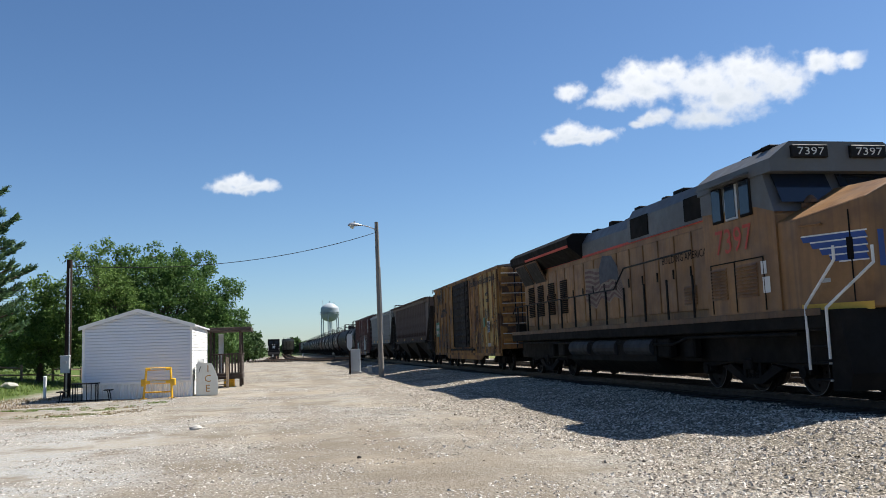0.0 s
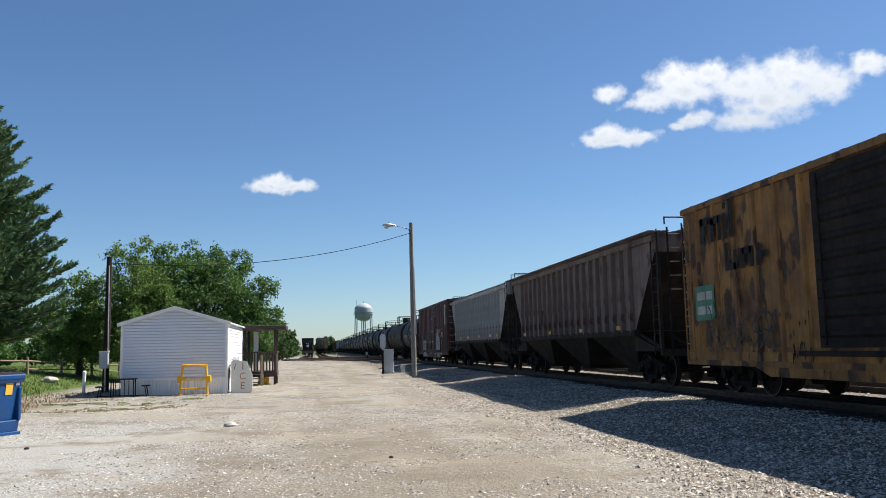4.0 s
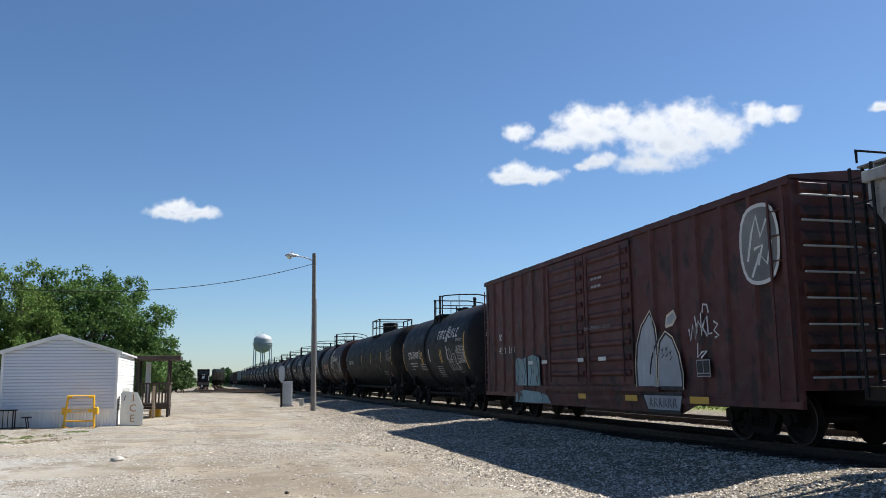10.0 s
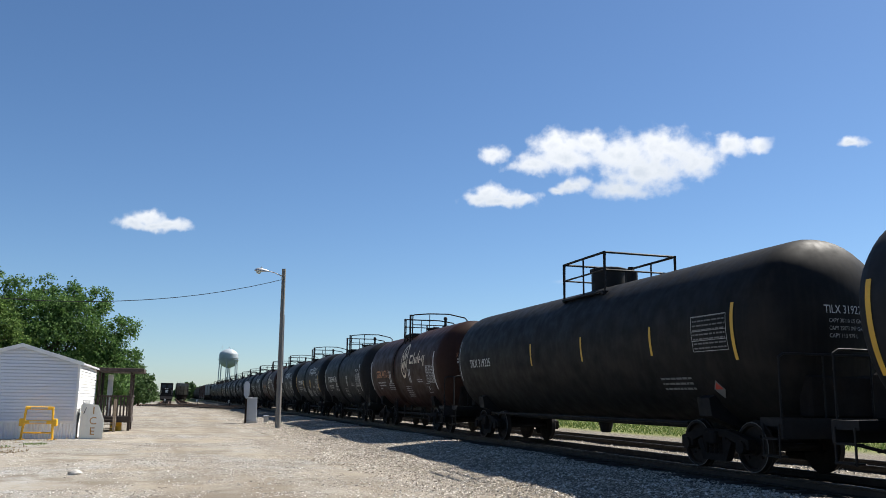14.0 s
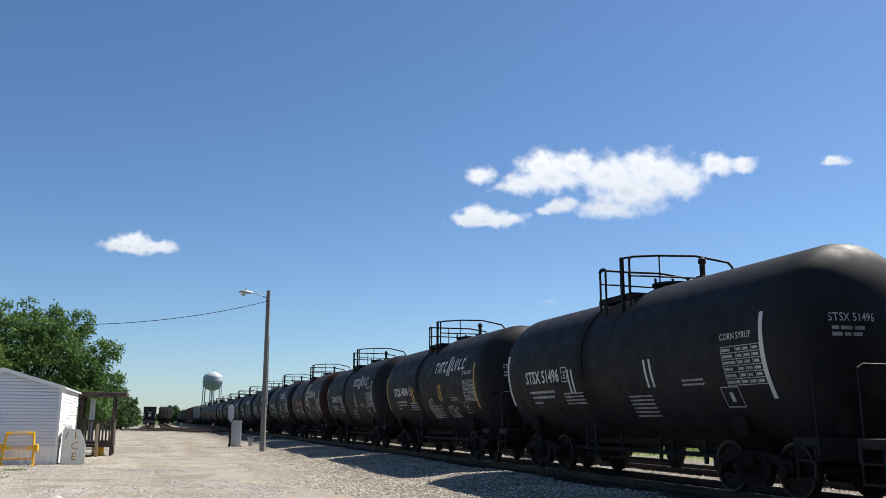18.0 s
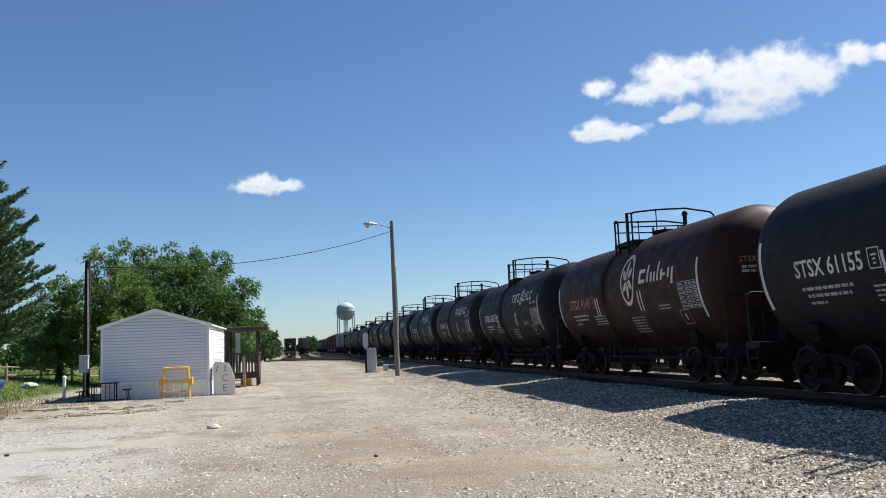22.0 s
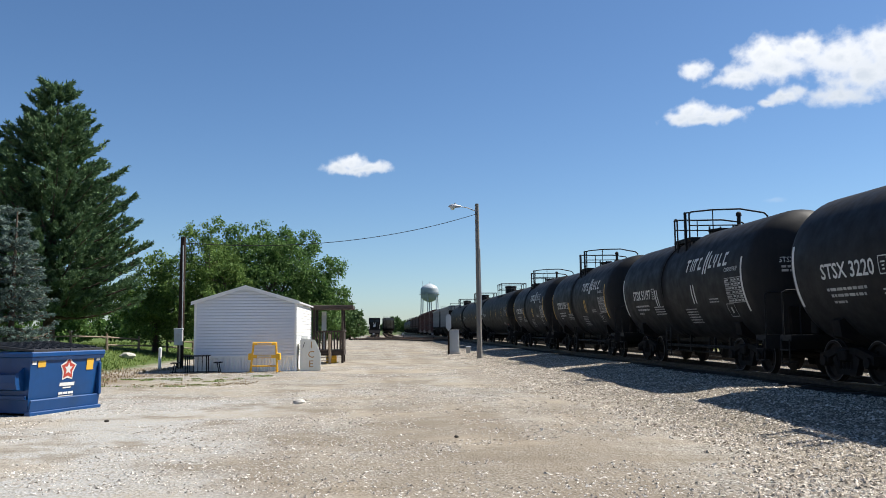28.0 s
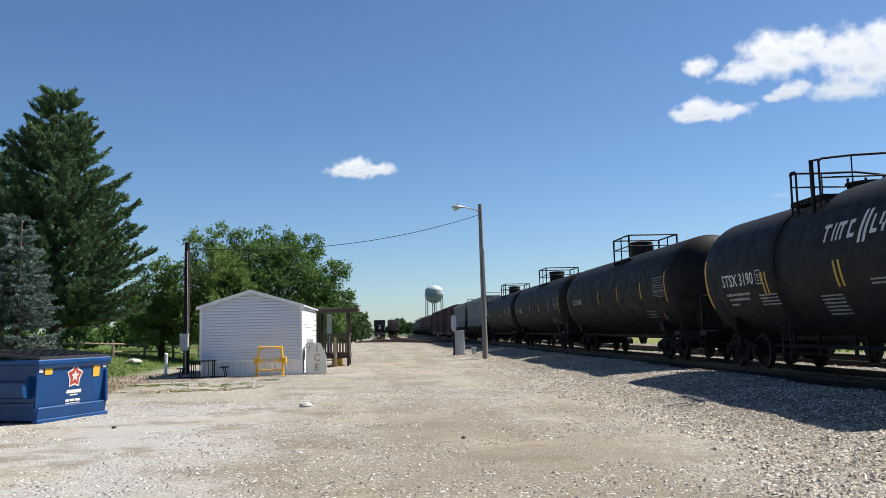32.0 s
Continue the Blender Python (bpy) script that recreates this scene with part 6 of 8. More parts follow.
def red_graffiti(car, x):
    """Two silver humps with black and yellow edges, washed teal letters, a white tag and an oval near the end."""
    humps = ([(0.02, 1.0), (0.0, 1.5), (0.08, 1.95), (0.3, 2.35), (0.7, 2.66), (0.9, 2.3), (0.97, 1.85), (0.94, 1.4), (0.9, 1.0)],
             [(0.95, 1.0), (0.98, 1.65), (1.1, 2.0), (1.35, 2.18), (1.62, 2.05), (1.84, 1.7), (1.95, 1.3), (1.93, 1.0)],
             [(0.2, 0.88), (1.9, 0.88), (1.8, 0.50), (0.46, 0.50)])
    for k, pts in enumerate(humps):
        p = part("spray_paint", patch(pts, -2.76, x), M_SILVER, car, "silver spray-painted hump")
        part("spray_edge", on_flat(stroke(pts + pts[:1], 0.04), -2.76, 0, x - 0.003), M_LETTER, p)
        c = (sum(q[0] for q in pts) / len(pts), sum(q[1] for q in pts) / len(pts))
        wide = [(c[0] + (u - c[0]) * 1.1, c[1] + (v - c[1]) * 1.05) for u, v in pts]
        if k < 2:
            part("spray_edge", on_flat(stroke(wide, 0.016), -2.76, 0, x - 0.004), M_CREAM, p, "pale yellow spray edge")
    part("spray_line", on_flat(stroke([(0.62, 1.3), (0.7, 1.6), (0.85, 1.85), (1.05, 2.05), (1.12, 2.2)], 0.03), -2.76, 0, x - 0.007), M_LETTER, car)
    part("spray_line", on_flat(stroke([(0.78, 2.55), (0.8, 2.0), (0.86, 1.4), (0.86, 1.02)], 0.03), -2.76, 0, x - 0.008), M_FAINT, car)
    for a, b in ((1.15, 1.8), (1.32, 1.82), (1.48, 1.74)):
        part("spray_letter", on_flat(stroke([(a, b), (a + 0.1, b + 0.06), (a + 0.02, b - 0.06), (a + 0.12, b - 0.08), (a, b - 0.16)], 0.014), -2.76, 0, x - 0.007), M_LETTER, car)
    for k in range(6):
        a = 0.55 + 0.2 * k
        part("spray_letter", on_flat(stroke([(a, 0.58), (a + 0.02, 0.78), (a + 0.1, 0.76), (a + 0.05, 0.68), (a + 0.14, 0.6)], 0.014), -2.76, 0, x - 0.007), M_LETTER, car)
    kite = [(1.38, 2.30), (1.44, 2.52), (1.72, 2.62), (1.82, 2.48), (1.66, 2.34)]
    p = part("spray_paint", patch(kite, -2.76, x), M_SILVER, car)
    part("spray_edge", on_flat(stroke(kite + kite[:1], 0.03), -2.76, 0, x - 0.003), M_CREAM, p)
    # washed letters at the other end
    for pts in ([(0.0, 1.02), (0.02, 1.8), (0.25, 1.9), (0.6, 1.82), (0.95, 1.9), (1.0, 1.02)], [(1.08, 1.02), (1.1, 1.88), (1.5, 1.94), (2.05, 1.85), (2.1, 1.02)], [(-0.15, 0.5), (-0.1, 0.78), (0.7, 0.88), (1.9, 0.84), (2.6, 0.74), (2.9, 0.52)]):
        p = part("spray_paint", patch(pts, 5.3, x), M_TEAL, car, "washed-out teal spray paint")
        u0, u1, v0, v1 = pts[0][0], pts[-1][0], pts[0][1], pts[2][1]
        for k in range(3):
            a = u0 + (u1 - u0) * (0.2 + 0.28 * k)
            part("spray_line", on_flat(stroke([(a, v0 + 0.04), (a + 0.14, v0 + (v1 - v0) * 0.5), (a - 0.03, v1 - 0.08)], 0.02), 5.3, 0, x - 0.004), M_FAINT if k % 2 else M_LETTER, p)
    # tag in thin white lines
    for line in ([(0.0, 2.2), (0.05, 1.95), (0.16, 2.28), (0.24, 1.98), (0.3, 2.3)], [(0.24, 2.45), (0.3, 2.1), (0.36, 2.35), (0.46, 2.2)], [(0.46, 2.5), (0.46, 2.05), (0.62, 2.4), (0.5, 2.22), (0.66, 2.02)], [(0.68, 2.42), (0.7, 2.06), (0.84, 2.08)], [(0.9, 2.3), (1.04, 2.24), (0.9, 2.12), (1.06, 2.02), (0.92, 1.98)], [(0.3, 1.9), (0.28, 1.62), (0.44, 1.72), (0.62, 1.74), (0.4, 1.6)], [(0.52, 2.5), (0.56, 2.66), (0.7, 2.64), (0.74, 2.48)]):
        part("spray_letter", on_flat(stroke(line, 0.022), -5.05, 0, x), M_WHITE, car, "white sprayed tag")
    b = part("notice", on_flat(quads([(0, 0, 0.48, 0.34)]), -5.27, 1.23, x), M_FAINT, car, "dark notice in a white frame")
    part("notice_face", on_flat(quads([(0.02, 0.08, 0.225, 0.32), (0.245, 0.08, 0.46, 0.32), (0.02, 0.02, 0.46, 0.06)]), -5.27, 1.23, x - 0.003), M_LETTER, b)
    oval = [(0.55 + 0.55 * math.cos(2 * math.pi * i / 24), 3.58 + 0.76 * math.sin(2 * math.pi * i / 24) + 0.06 * math.sin(6 * math.pi * i / 24)) for i in range(24)]
    p = part("spray_paint", patch(oval, -6.98, x), M_GRAFDARK, car, "grey sprayed oval with white edge")
    part("spray_edge", on_flat(stroke(oval + oval[:1], 0.035), -6.98, 0, x - 0.003), M_WHITE, p)
    for line in ([(0.2, 3.3), (0.35, 3.8), (0.5, 4.1), (0.6, 3.7), (0.8, 4.0)], [(0.3, 3.0), (0.55, 3.4), (0.75, 3.2), (0.9, 3.6)], [(0.4, 3.5), (0.65, 3.55), (0.5, 3.2)]):
        part("spray_line", on_flat(stroke(line, 0.03), -6.98, 0, x - 0.005), M_WHITE, p)


def graffiti(car, spots, mat, x):
    """Spray-painted tags in loose looping letters."""
    for y, z, w, h, seed in spots:
        rnd = random.Random(seed)
        k = 4 if h > 0.9 else 3
        for q in range(k):
            a, b, ph = rnd.uniform(2.2, 3.6), rnd.uniform(0.25, 0.5), rnd.uniform(0, 6.28)
            cx, hh = w * (q + 0.5) / k, h * rnd.uniform(0.65, 1.0)
            pts = [(cx + w * 0.55 / k * math.sin(a * 3.1 * u + ph) * (1.1 - 0.4 * u), hh * (u + b * 0.22 * math.sin(a * 4.3 * u + ph * 2))) for u in (i / 30 for i in range(31))]
            part("spray_letter", on_flat(stroke(pts, 0.022), y, z, x - 0.001 * q), mat, car, "sprayed looping letter")


TRAIN = []


def couple(car, centre):
    TRAIN.append((car, centre))


couple(locomotive(), 23.85)
c = boxcar("yellow_boxcar", 7.9, M_BOXYELLOW, (-1.7, 2.1), "rust-streaked yellow boxcar with a dark sliding door", "yellow")
stencil_sides(c, "yellow")
couple(c, 44.0)
c = hopper("brown_hopper", 8.6, M_HOPBROWN, "grimy grey-brown ribbed covered hopper", 19)
stencil_sides(c, "brown")
couple(c, 62.4)
c = hopper("grey_hopper", 8.5, M_HOPGREY, "light grey ribbed covered hopper with faded lettering", 18)
stencil_sides(c, "grey")
couple(c, 80.95)
c = boxcar("red_boxcar", 8.42, M_BOXRED, (-2.6, 2.6), "dark red boxcar with double doors and spray paint", "red")
stencil_sides(c, "red")
couple(c, 99.57)
couple(syrup_tank("syrup_tank_car", "STSX 51003", M_BLACK, M_YELLOWMARK, "slant", "black insulated tank car with yellow reflector bars"), 115.95)
couple(oil_tank("oil_tank_car", "TILX 319225", M_BLACKOLD, "long dull black tank car with a domed top"), 132.2)
SYRUP = [("STSX 4433", M_BROWN, M_WHITE, "emblem"), ("STSX 51496", M_BLACK, M_WHITE, "plain"), ("STSX 4004", M_BLACK, M_YELLOWMARK, "slant"), ("STSX 61155", M_BLACK, M_WHITE, "slant"), ("STSX 4149", M_BROWN, M_WHITE, "emblem"), ("STSX 61061", M_BLACK, M_WHITE, "slant"), ("STSX 4147", M_BLACK, M_WHITE, "slant"), ("STSX 3220", M_BLACK, M_WHITE, "slant"), ("STSX 51197", M_BLACK, M_WHITE, "slant"), ("STSX 51156", M_BLACK, M_YELLOWMARK, "slant"), ("STSX 3190", M_BLACK, M_YELLOWMARK, "slant")]
for i, (number, coat, mark, logo) in enumerate(SYRUP):
    label = "rust-brown insulated tank car with a cream emblem" if logo == "emblem" else "black insulated tank car with yellow reflector bars" if mark is M_YELLOWMARK else "black insulated tank car with white reflector bars"
    couple(syrup_tank("syrup_tank_car", number, coat, mark, logo, label), 148.32 + 13.615 * i)
for i, number in enumerate(("TILX 300418", "TILX 300562", "TILX 310117")):
    couple(oil_tank("oil_tank_car", number, M_BLACKOLD, "long dull black tank car with a domed top"), 301.3 + 17.9 * i)
for i in range(2):
    couple(hopper("grey_hopper", 8.5, M_HOPGREY, "light grey ribbed covered hopper far down the train", 13), 355.3 + 18.2 * i)
for i, y in enumerate((392.0, 410.4, 428.8)):
    couple(boxcar("red_boxcar", 8.25, M_BOXRED, (-2.6, 2.6), "dark red boxcar far down the train", "red"), y)
for i in range(3):
    couple(hopper("brown_hopper", 8.6, M_HOPBROWN, "grimy brown covered hopper far down the train", 9), 447.5 + 18.4 * i)
for i in range(4):
    couple(oil_tank("oil_tank_car", "TILX 301220", M_BLACKOLD, "dull black tank car at the far end of the train"), 503.0 + 17.9 * i)


# ---- the yard ----
def office():
    """Single-wide office: lapped siding over a corrugated skirt, low gable roof."""
    x0, x1, y0, y1, eave, peak = -7.75, -3.5, 36.5, 44.3, 2.9, 3.56
    ob = thing("office_trailer", "grey vinyl-sided single-wide office with a white corrugated skirt", "building", pose(0, 0, 0))
    xm = (x0 + x1) / 2
    core = prism(bmesh.new(), [(x0 + 0.04, 0.62), (x0 + 0.04, eave), (xm, peak - 0.04), (x1 - 0.04, eave), (x1 - 0.04, 0.62)], "y", y0 + 0.04, y1 - 0.04)
    wall = part("wall", core, M_VINYL, ob)
    board = 0.125
    k = 0
    z = 0.62
    while z < peak - 0.1:
        zt = min(z + board, peak)
        if zt <= eave:
            a, b = x0 + 0.08, x1 - 0.08
        else:
            f = (zt - eave) / (peak - eave)
            a, b = x0 + 0.08 + f * (xm - x0), x1 - 0.08 - f * (x1 - xm)
        if b - a > 0.2:
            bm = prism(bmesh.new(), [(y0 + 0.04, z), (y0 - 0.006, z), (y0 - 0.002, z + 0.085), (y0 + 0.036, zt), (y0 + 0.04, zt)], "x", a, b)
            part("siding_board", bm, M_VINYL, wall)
        z += board
    z = 0.62
    while z < eave - 0.05:
        # sun-facing boards are white, the shaded front grey-blue: the light is in the colours
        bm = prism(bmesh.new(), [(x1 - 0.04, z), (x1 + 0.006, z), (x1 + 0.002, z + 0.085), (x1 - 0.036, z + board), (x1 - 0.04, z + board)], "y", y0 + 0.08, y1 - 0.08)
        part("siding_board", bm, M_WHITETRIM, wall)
        z += board
    for x in (x0, x1 - 0.08):
        part("corner_trim", soft_box(x - 0.01, y0 - 0.015, 0.6, x + 0.09, y0 + 0.09, eave, 0.01), M_WHITETRIM, wall)
    part("corner_trim", soft_box(x1 - 0.08, y1 - 0.09, 0.6, x1 + 0.012, y1 + 0.01, eave, 0.01), M_WHITETRIM, wall)
    part("band_board", soft_box(x0, y0 - 0.02, 0.58, x1 + 0.015, y0 + 0.06, 0.68, 0.01), M_WHITETRIM, wall)
    # skirt in ribbed sheets
    for i in range(17):
        a = x0 + 0.02 + i * 0.25
        pts = []
        for j in range(9):
            u = a + j * 0.25 / 8
            pts.append((u, y0 + 0.05 - (0.036 if j % 4 in (1, 2) else 0)))
        bm = prism(bmesh.new(), pts + [(a + 0.25, y0 + 0.075), (a, y0 + 0.075)], "z", 0.0, 0.6)
        part("skirt_panel", bm, M_SKIRT, ob)
    part("skirt_panel", soft_box(x1 - 0.06, y0 + 0.08, 0, x1 - 0.03, y1 - 0.05, 0.6, 0.005), M_SKIRT, ob)
    rf = bmesh.new()
    for s, e in ((x0 - 0.12, -1), (x1 + 0.12, 1)):
        prism(rf, [(s, eave - 0.05), (s, eave + 0.03), (xm, peak + 0.05), (xm, peak - 0.03)][::e], "y", y0 - 0.12, y1 + 0.12)
    part("roof", rf, M_ROOF, ob)
    for s in (-1, 1):
        e = x0 - 0.13 if s < 0 else x1 + 0.13
        bm = prism(bmesh.new(), [(e, eave - 0.10), (e, eave + 0.045), (xm, peak + 0.065), (xm, peak - 0.08)][::s], "y", y0 - 0.15, y0 - 0.12)
        part("fascia", bm, M_WHITETRIM, ob)
    ac = part("air_conditioner", soft_box(x1, 38.7, 1.05, x1 + 0.3, 39.4, 1.5, 0.02), M_WHITETRIM, wall, "white wall air conditioner")
    for k in range(7):
        part("louvre", soft_box(x1 + 0.3, 38.74, 1.1 + k * 0.055, x1 + 0.306, 39.36, 1.13 + k * 0.055, 0.002), M_SKIRT, ac)
    return ob


office()


def dumpster():
    ob = thing("dumpster", "blue steel front-loading dumpster with black lids and a white star emblem", "dumpster", pose(-7.08, 18.05, 0, 0, 0, 68) @ Matrix.Diagonal((1, 1, 1.13, 1)))
    # local x runs along the front, local y to the back
    L, D = 2.1, 1.4
    body = bmesh.new()
    lo = [(0.05, 0.12), (L - 0.05, 0.12), (L - 0.05, D), (0.05, D)]
    hi = [(0, 0), (L, 0), (L, D), (0, D)]
    v0 = [body.verts.new((x, y, 0.06)) for x, y in lo]
    v1 = [body.verts.new((x, y, 1.12)) for x, y in hi]
    body.faces.new(v0[::-1])
    body.faces.new(v1)
    for i in range(4):
        j = (i + 1) % 4
        body.faces.new((v0[i], v0[j], v1[j], v1[i]))
    part("bin", body, M_DUMPBLUE, ob)
    part("rim", soft_box(-0.05, -0.06, 1.06, L + 0.05, D + 0.05, 1.16, 0.02), M_DUMPBLUE, ob)
    for i in range(2):
        a = i * (L / 2)
        lid = prism(bmesh.new(), [(-0.04, 1.16), (-0.04, 1.2), (D + 0.02, 1.32), (D + 0.02, 1.26)], "x", a + 0.01, a + L / 2 - 0.01)
        lo_ = part("lid", lid, M_LID, ob, "black plastic lid")
        for k in range(5):
            part("lid_rib", prism(bmesh.new(), [(0.05, 1.205), (0.05, 1.23), (D - 0.05, 1.345), (D - 0.05, 1.32)], "x", a + 0.1 + k * 0.2, a + 0.14 + k * 0.2), M_LID, lo_)
    for s, x in ((-1, 0.03), (1, L - 0.03)):
        pk = prism(bmesh.new(), [(x, 0.46), (x + s * 0.20, 0.50), (x + s * 0.24, 0.62), (x + s * 0.24, 0.76), (x + s * 0.22, 0.76), (x + s * 0.20, 0.60), (x, 0.56)][::s], "y", 0.2, D - 0.15)
        pocket = part("fork_pocket", pk, M_DUMPBLUE, ob, "steel pocket for the lifting forks")
        for yy in (0.19, D - 0.16):
            part("pocket_end", prism(bmesh.new(), [(x, 0.46), (x + s * 0.20, 0.50), (x + s * 0.24, 0.62), (x + s * 0.24, 0.76), (x, 0.90)][::s], "y", yy, yy + 0.012), M_DUMPBLUE, pocket)
        part("side_rib", soft_box(min(x, x + s * 0.05), 0.12, 0.30, max(x, x + s * 0.05), D - 0.04, 0.38, 0.01), M_DUMPBLUE, ob)
        part("side_label", box(bmesh.new(), min(x - s * 0.03, x + s * 0.006), D - 0.26, 0.78, max(x - s * 0.03, x + s * 0.006), D - 0.1, 1.04), M_YELLOWMARK, ob, "yellow warning label")
    part("rim_gusset", prism(bmesh.new(), [(-0.05, 1.06), (-0.02, 1.0), (0.02, 1.0), (0.02, 1.06)], "x", -0.02, L + 0.02), M_DUMPBLUE, ob)
    part("bottom_flange", prism(bmesh.new(), [(0.03, 0.30), (0.015, 0.28), (0.05, 0.08), (0.12, 0.08)], "x", 0.04, L - 0.04), M_DUMPBLUE, ob)
    part("corner_post", soft_box(L - 0.10, -0.02, 0.28, L - 0.02, 0.1, 0.92, 0.015), M_DUMPBLUE, ob)
    part("skid", soft_box(0.0, 0.0, 0, L, 0.15, 0.08, 0.01), M_DUMPBLUE, ob)
    part("skid", soft_box(0.0, D - 0.2, 0, L, D - 0.05, 0.08, 0.01), M_DUMPBLUE, ob)

    def face(bm):
        for v in bm.verts:
            x, z = v.co.x, v.co.y
            v.co = (x, -0.004 + 0.12 * (1.12 - z) / 1.06 - 0.008, z)
        return bm
    halo = bmesh.new()
    c = halo.verts.new((1.08, 0.82, 0))
    pts = [halo.verts.new((1.08 + (0.25 if i % 2 == 0 else 0.17) * math.sin(i * math.pi / 5), 0.82 + (0.25 if i % 2 == 0 else 0.17) * math.cos(i * math.pi / 5), 0)) for i in range(10)]
    for i in range(10):
        halo.faces.new((c, pts[(i + 1) % 10], pts[i]))
    bm = face(halo)
    for v in bm.verts:
        v.co.y += 0.003
    part("star_edge", bm, M_WHITE, ob, "white edge of the star")
    star = bmesh.new()
    c = star.verts.new((1.08, 0.82, 0))
    pts = [star.verts.new((1.08 + (0.215 if i % 2 == 0 else 0.13) * math.sin(i * math.pi / 5), 0.82 + (0.215 if i % 2 == 0 else 0.13) * math.cos(i * math.pi / 5), 0)) for i in range(10)]
    for i in range(10):
        star.faces.new((c, pts[(i + 1) % 10], pts[i]))
    em = part("star_emblem", face(star), M_RED, ob, "red star emblem")
    st = bmesh.new()
    c = st.verts.new((1.08, 0.82, 0))
    pts = [st.verts.new((1.08 + (0.12 if i % 2 == 0 else 0.055) * math.sin(i * math.pi / 5), 0.82 + (0.12 if i % 2 == 0 else 0.055) * math.cos(i * math.pi / 5), 0)) for i in range(10)]
    for i in range(10):
        st.faces.new((c, pts[(i + 1) % 10], pts[i]))
    bm = face(st)
    for v in bm.verts:
        v.co.y -= 0.004
    part("star_centre", bm, M_WHITE, em)
    part("name_mark", face(quads([(0.86, 0.50, 1.3, 0.565, 0.2), (0.97, 0.455, 1.2, 0.48, 0.2)])), M_WHITE, ob)
    part("number_mark", face(quads([(0.86, 0.345, 0.98, 0.39), (1.0, 0.345, 1.12, 0.39), (1.14, 0.345, 1.3, 0.39), (0.86, 0.305, 1.3, 0.32)])), M_WHITE, ob)
    part("warning_label", face(quads([(0.2, 0.88, 0.41, 1.01)])), M_YELLOWMARK, ob, "yellow warning label")
    part("warning_label", face(quads([(1.63, 0.78, 1.84, 1.03)])), M_YELLOWMARK, ob, "yellow warning label")
    part("white_label", face(quads([(0.04, 0.93, 0.15, 0.99), (1.93, 0.95, 2.04, 1.0)])), M_WHITE, ob)
    return ob


dumpster()


def street_lamp():
    x, y = 5.82, 49.6
    ob = thing("street_lamp", "weathered timber pole with a cobra-head street lamp", "street lamp", pose(x, y, 0.0))
    part("pole", rod(bmesh.new(), (0, 0, -0.2), (-0.06, 0, 9.07), 0.16, 16, 0.11), M_POLE, ob, smooth=True)
    arm = pipe(bmesh.new(), [(-0.1, 0, 8.62), (-0.6, -0.02, 8.82), (-1.05, -0.03, 8.9)], 0.03, 8)
    part("arm", arm, M_GALV, ob, "curved metal arm")
    head = lathe(bmesh.new(), [(-1.75, 0.03), (-1.7, 0.1), (-1.55, 0.17), (-1.3, 0.16), (-1.05, 0.09), (-0.95, 0.05)], "x", (0, -0.03, 8.88), 16)
    for v in head.verts:
        if v.co.z < 8.88:
            v.co.z = 8.88 - (8.88 - v.co.z) * 0.35
    h = part("lamp_head", head, M_GALV, ob, "silver lamp head", True)
    lens = lathe(bmesh.new(), [(0, 0.15), (-0.08, 0.13), (-0.15, 0.06), (-0.16, 0.01)], "z", (-1.5, -0.03, 8.84), 16)
    part("lens", lens, M_LAMPGLASS, h, "frosted lens", True)
    part("photo_cell", rod(bmesh.new(), (-1.35, -0.03, 9.02), (-1.35, -0.03, 9.12), 0.05, 10), M_GALV, h)
    part("bracket", soft_box(-0.18, -0.05, 8.5, -0.05, 0.05, 8.72, 0.01), M_GALV, ob)
    part("conduit", rod(bmesh.new(), (0.14, -0.05, 2.5), (0.08, -0.05, 6.4), 0.03, 6), M_GALV, ob)
    return ob


street_lamp()


def cable(a, b, sag, label, r=0.017):
    cu = bmesh.new()
    pts = []
    for i in range(25):
        t = i / 24
        p = Vector(a).lerp(Vector(b), t)
        p.z -= sag * 4 * t * (1 - t)
        pts.append(p)
    pipe(cu, pts, r, 5)
    return tagged(new("overhead_cable", as_mesh("overhead_cable", cu, M_IRON)), label, "cable")


cable((5.74, 49.5, 8.45), (-9.3, 41.0, 5.9), 0.75, "black service cable slung from the lamp pole")


def yellow_stand():
    ob = thing("yellow_rack", "yellow painted tubular steel rack on the gravel by the office", "rack", pose(-4.72, 35.75, 0, 0, 0, -8))
    for s in (-1, 1):
        part("upright", pipe(bmesh.new(), [(s * 0.56, -0.12, 0), (s * 0.47, 0.0, 1.2)], 0.045, 8), M_YELLOW, ob)
        part("foot_plate", soft_box(s * 0.56 - 0.1, -0.25, 0, s * 0.56 + 0.1, 0.05, 0.03, 0.005), M_YELLOW, ob)
        part("side_bracket", soft_box(s * 0.58 - 0.09, -0.1, 0.5, s * 0.58 + 0.09, 0.06, 0.78, 0.02), M_YELLOW, ob)
    part("top_bar", rod(bmesh.new(), (-0.5, 0, 1.17), (0.5, 0, 1.17), 0.06, 8), M_YELLOW, ob)
    part("middle_bar", soft_box(-0.6, -0.1, 0.58, 0.6, -0.02, 0.72, 0.02), M_YELLOW, ob)
    part("lower_bar", rod(bmesh.new(), (-0.53, -0.09, 0.26), (0.53, -0.09, 0.26), 0.03, 8), M_YELLOW, ob)
    part("warning_plate", box(bmesh.new(), -0.3, -0.11, 0.6, 0.3, -0.104, 0.7), M_CREAM, ob)
    part("warning_plate", box(bmesh.new(), -0.3, -0.07, 1.13, 0.3, -0.064, 1.21), M_CREAM, ob)


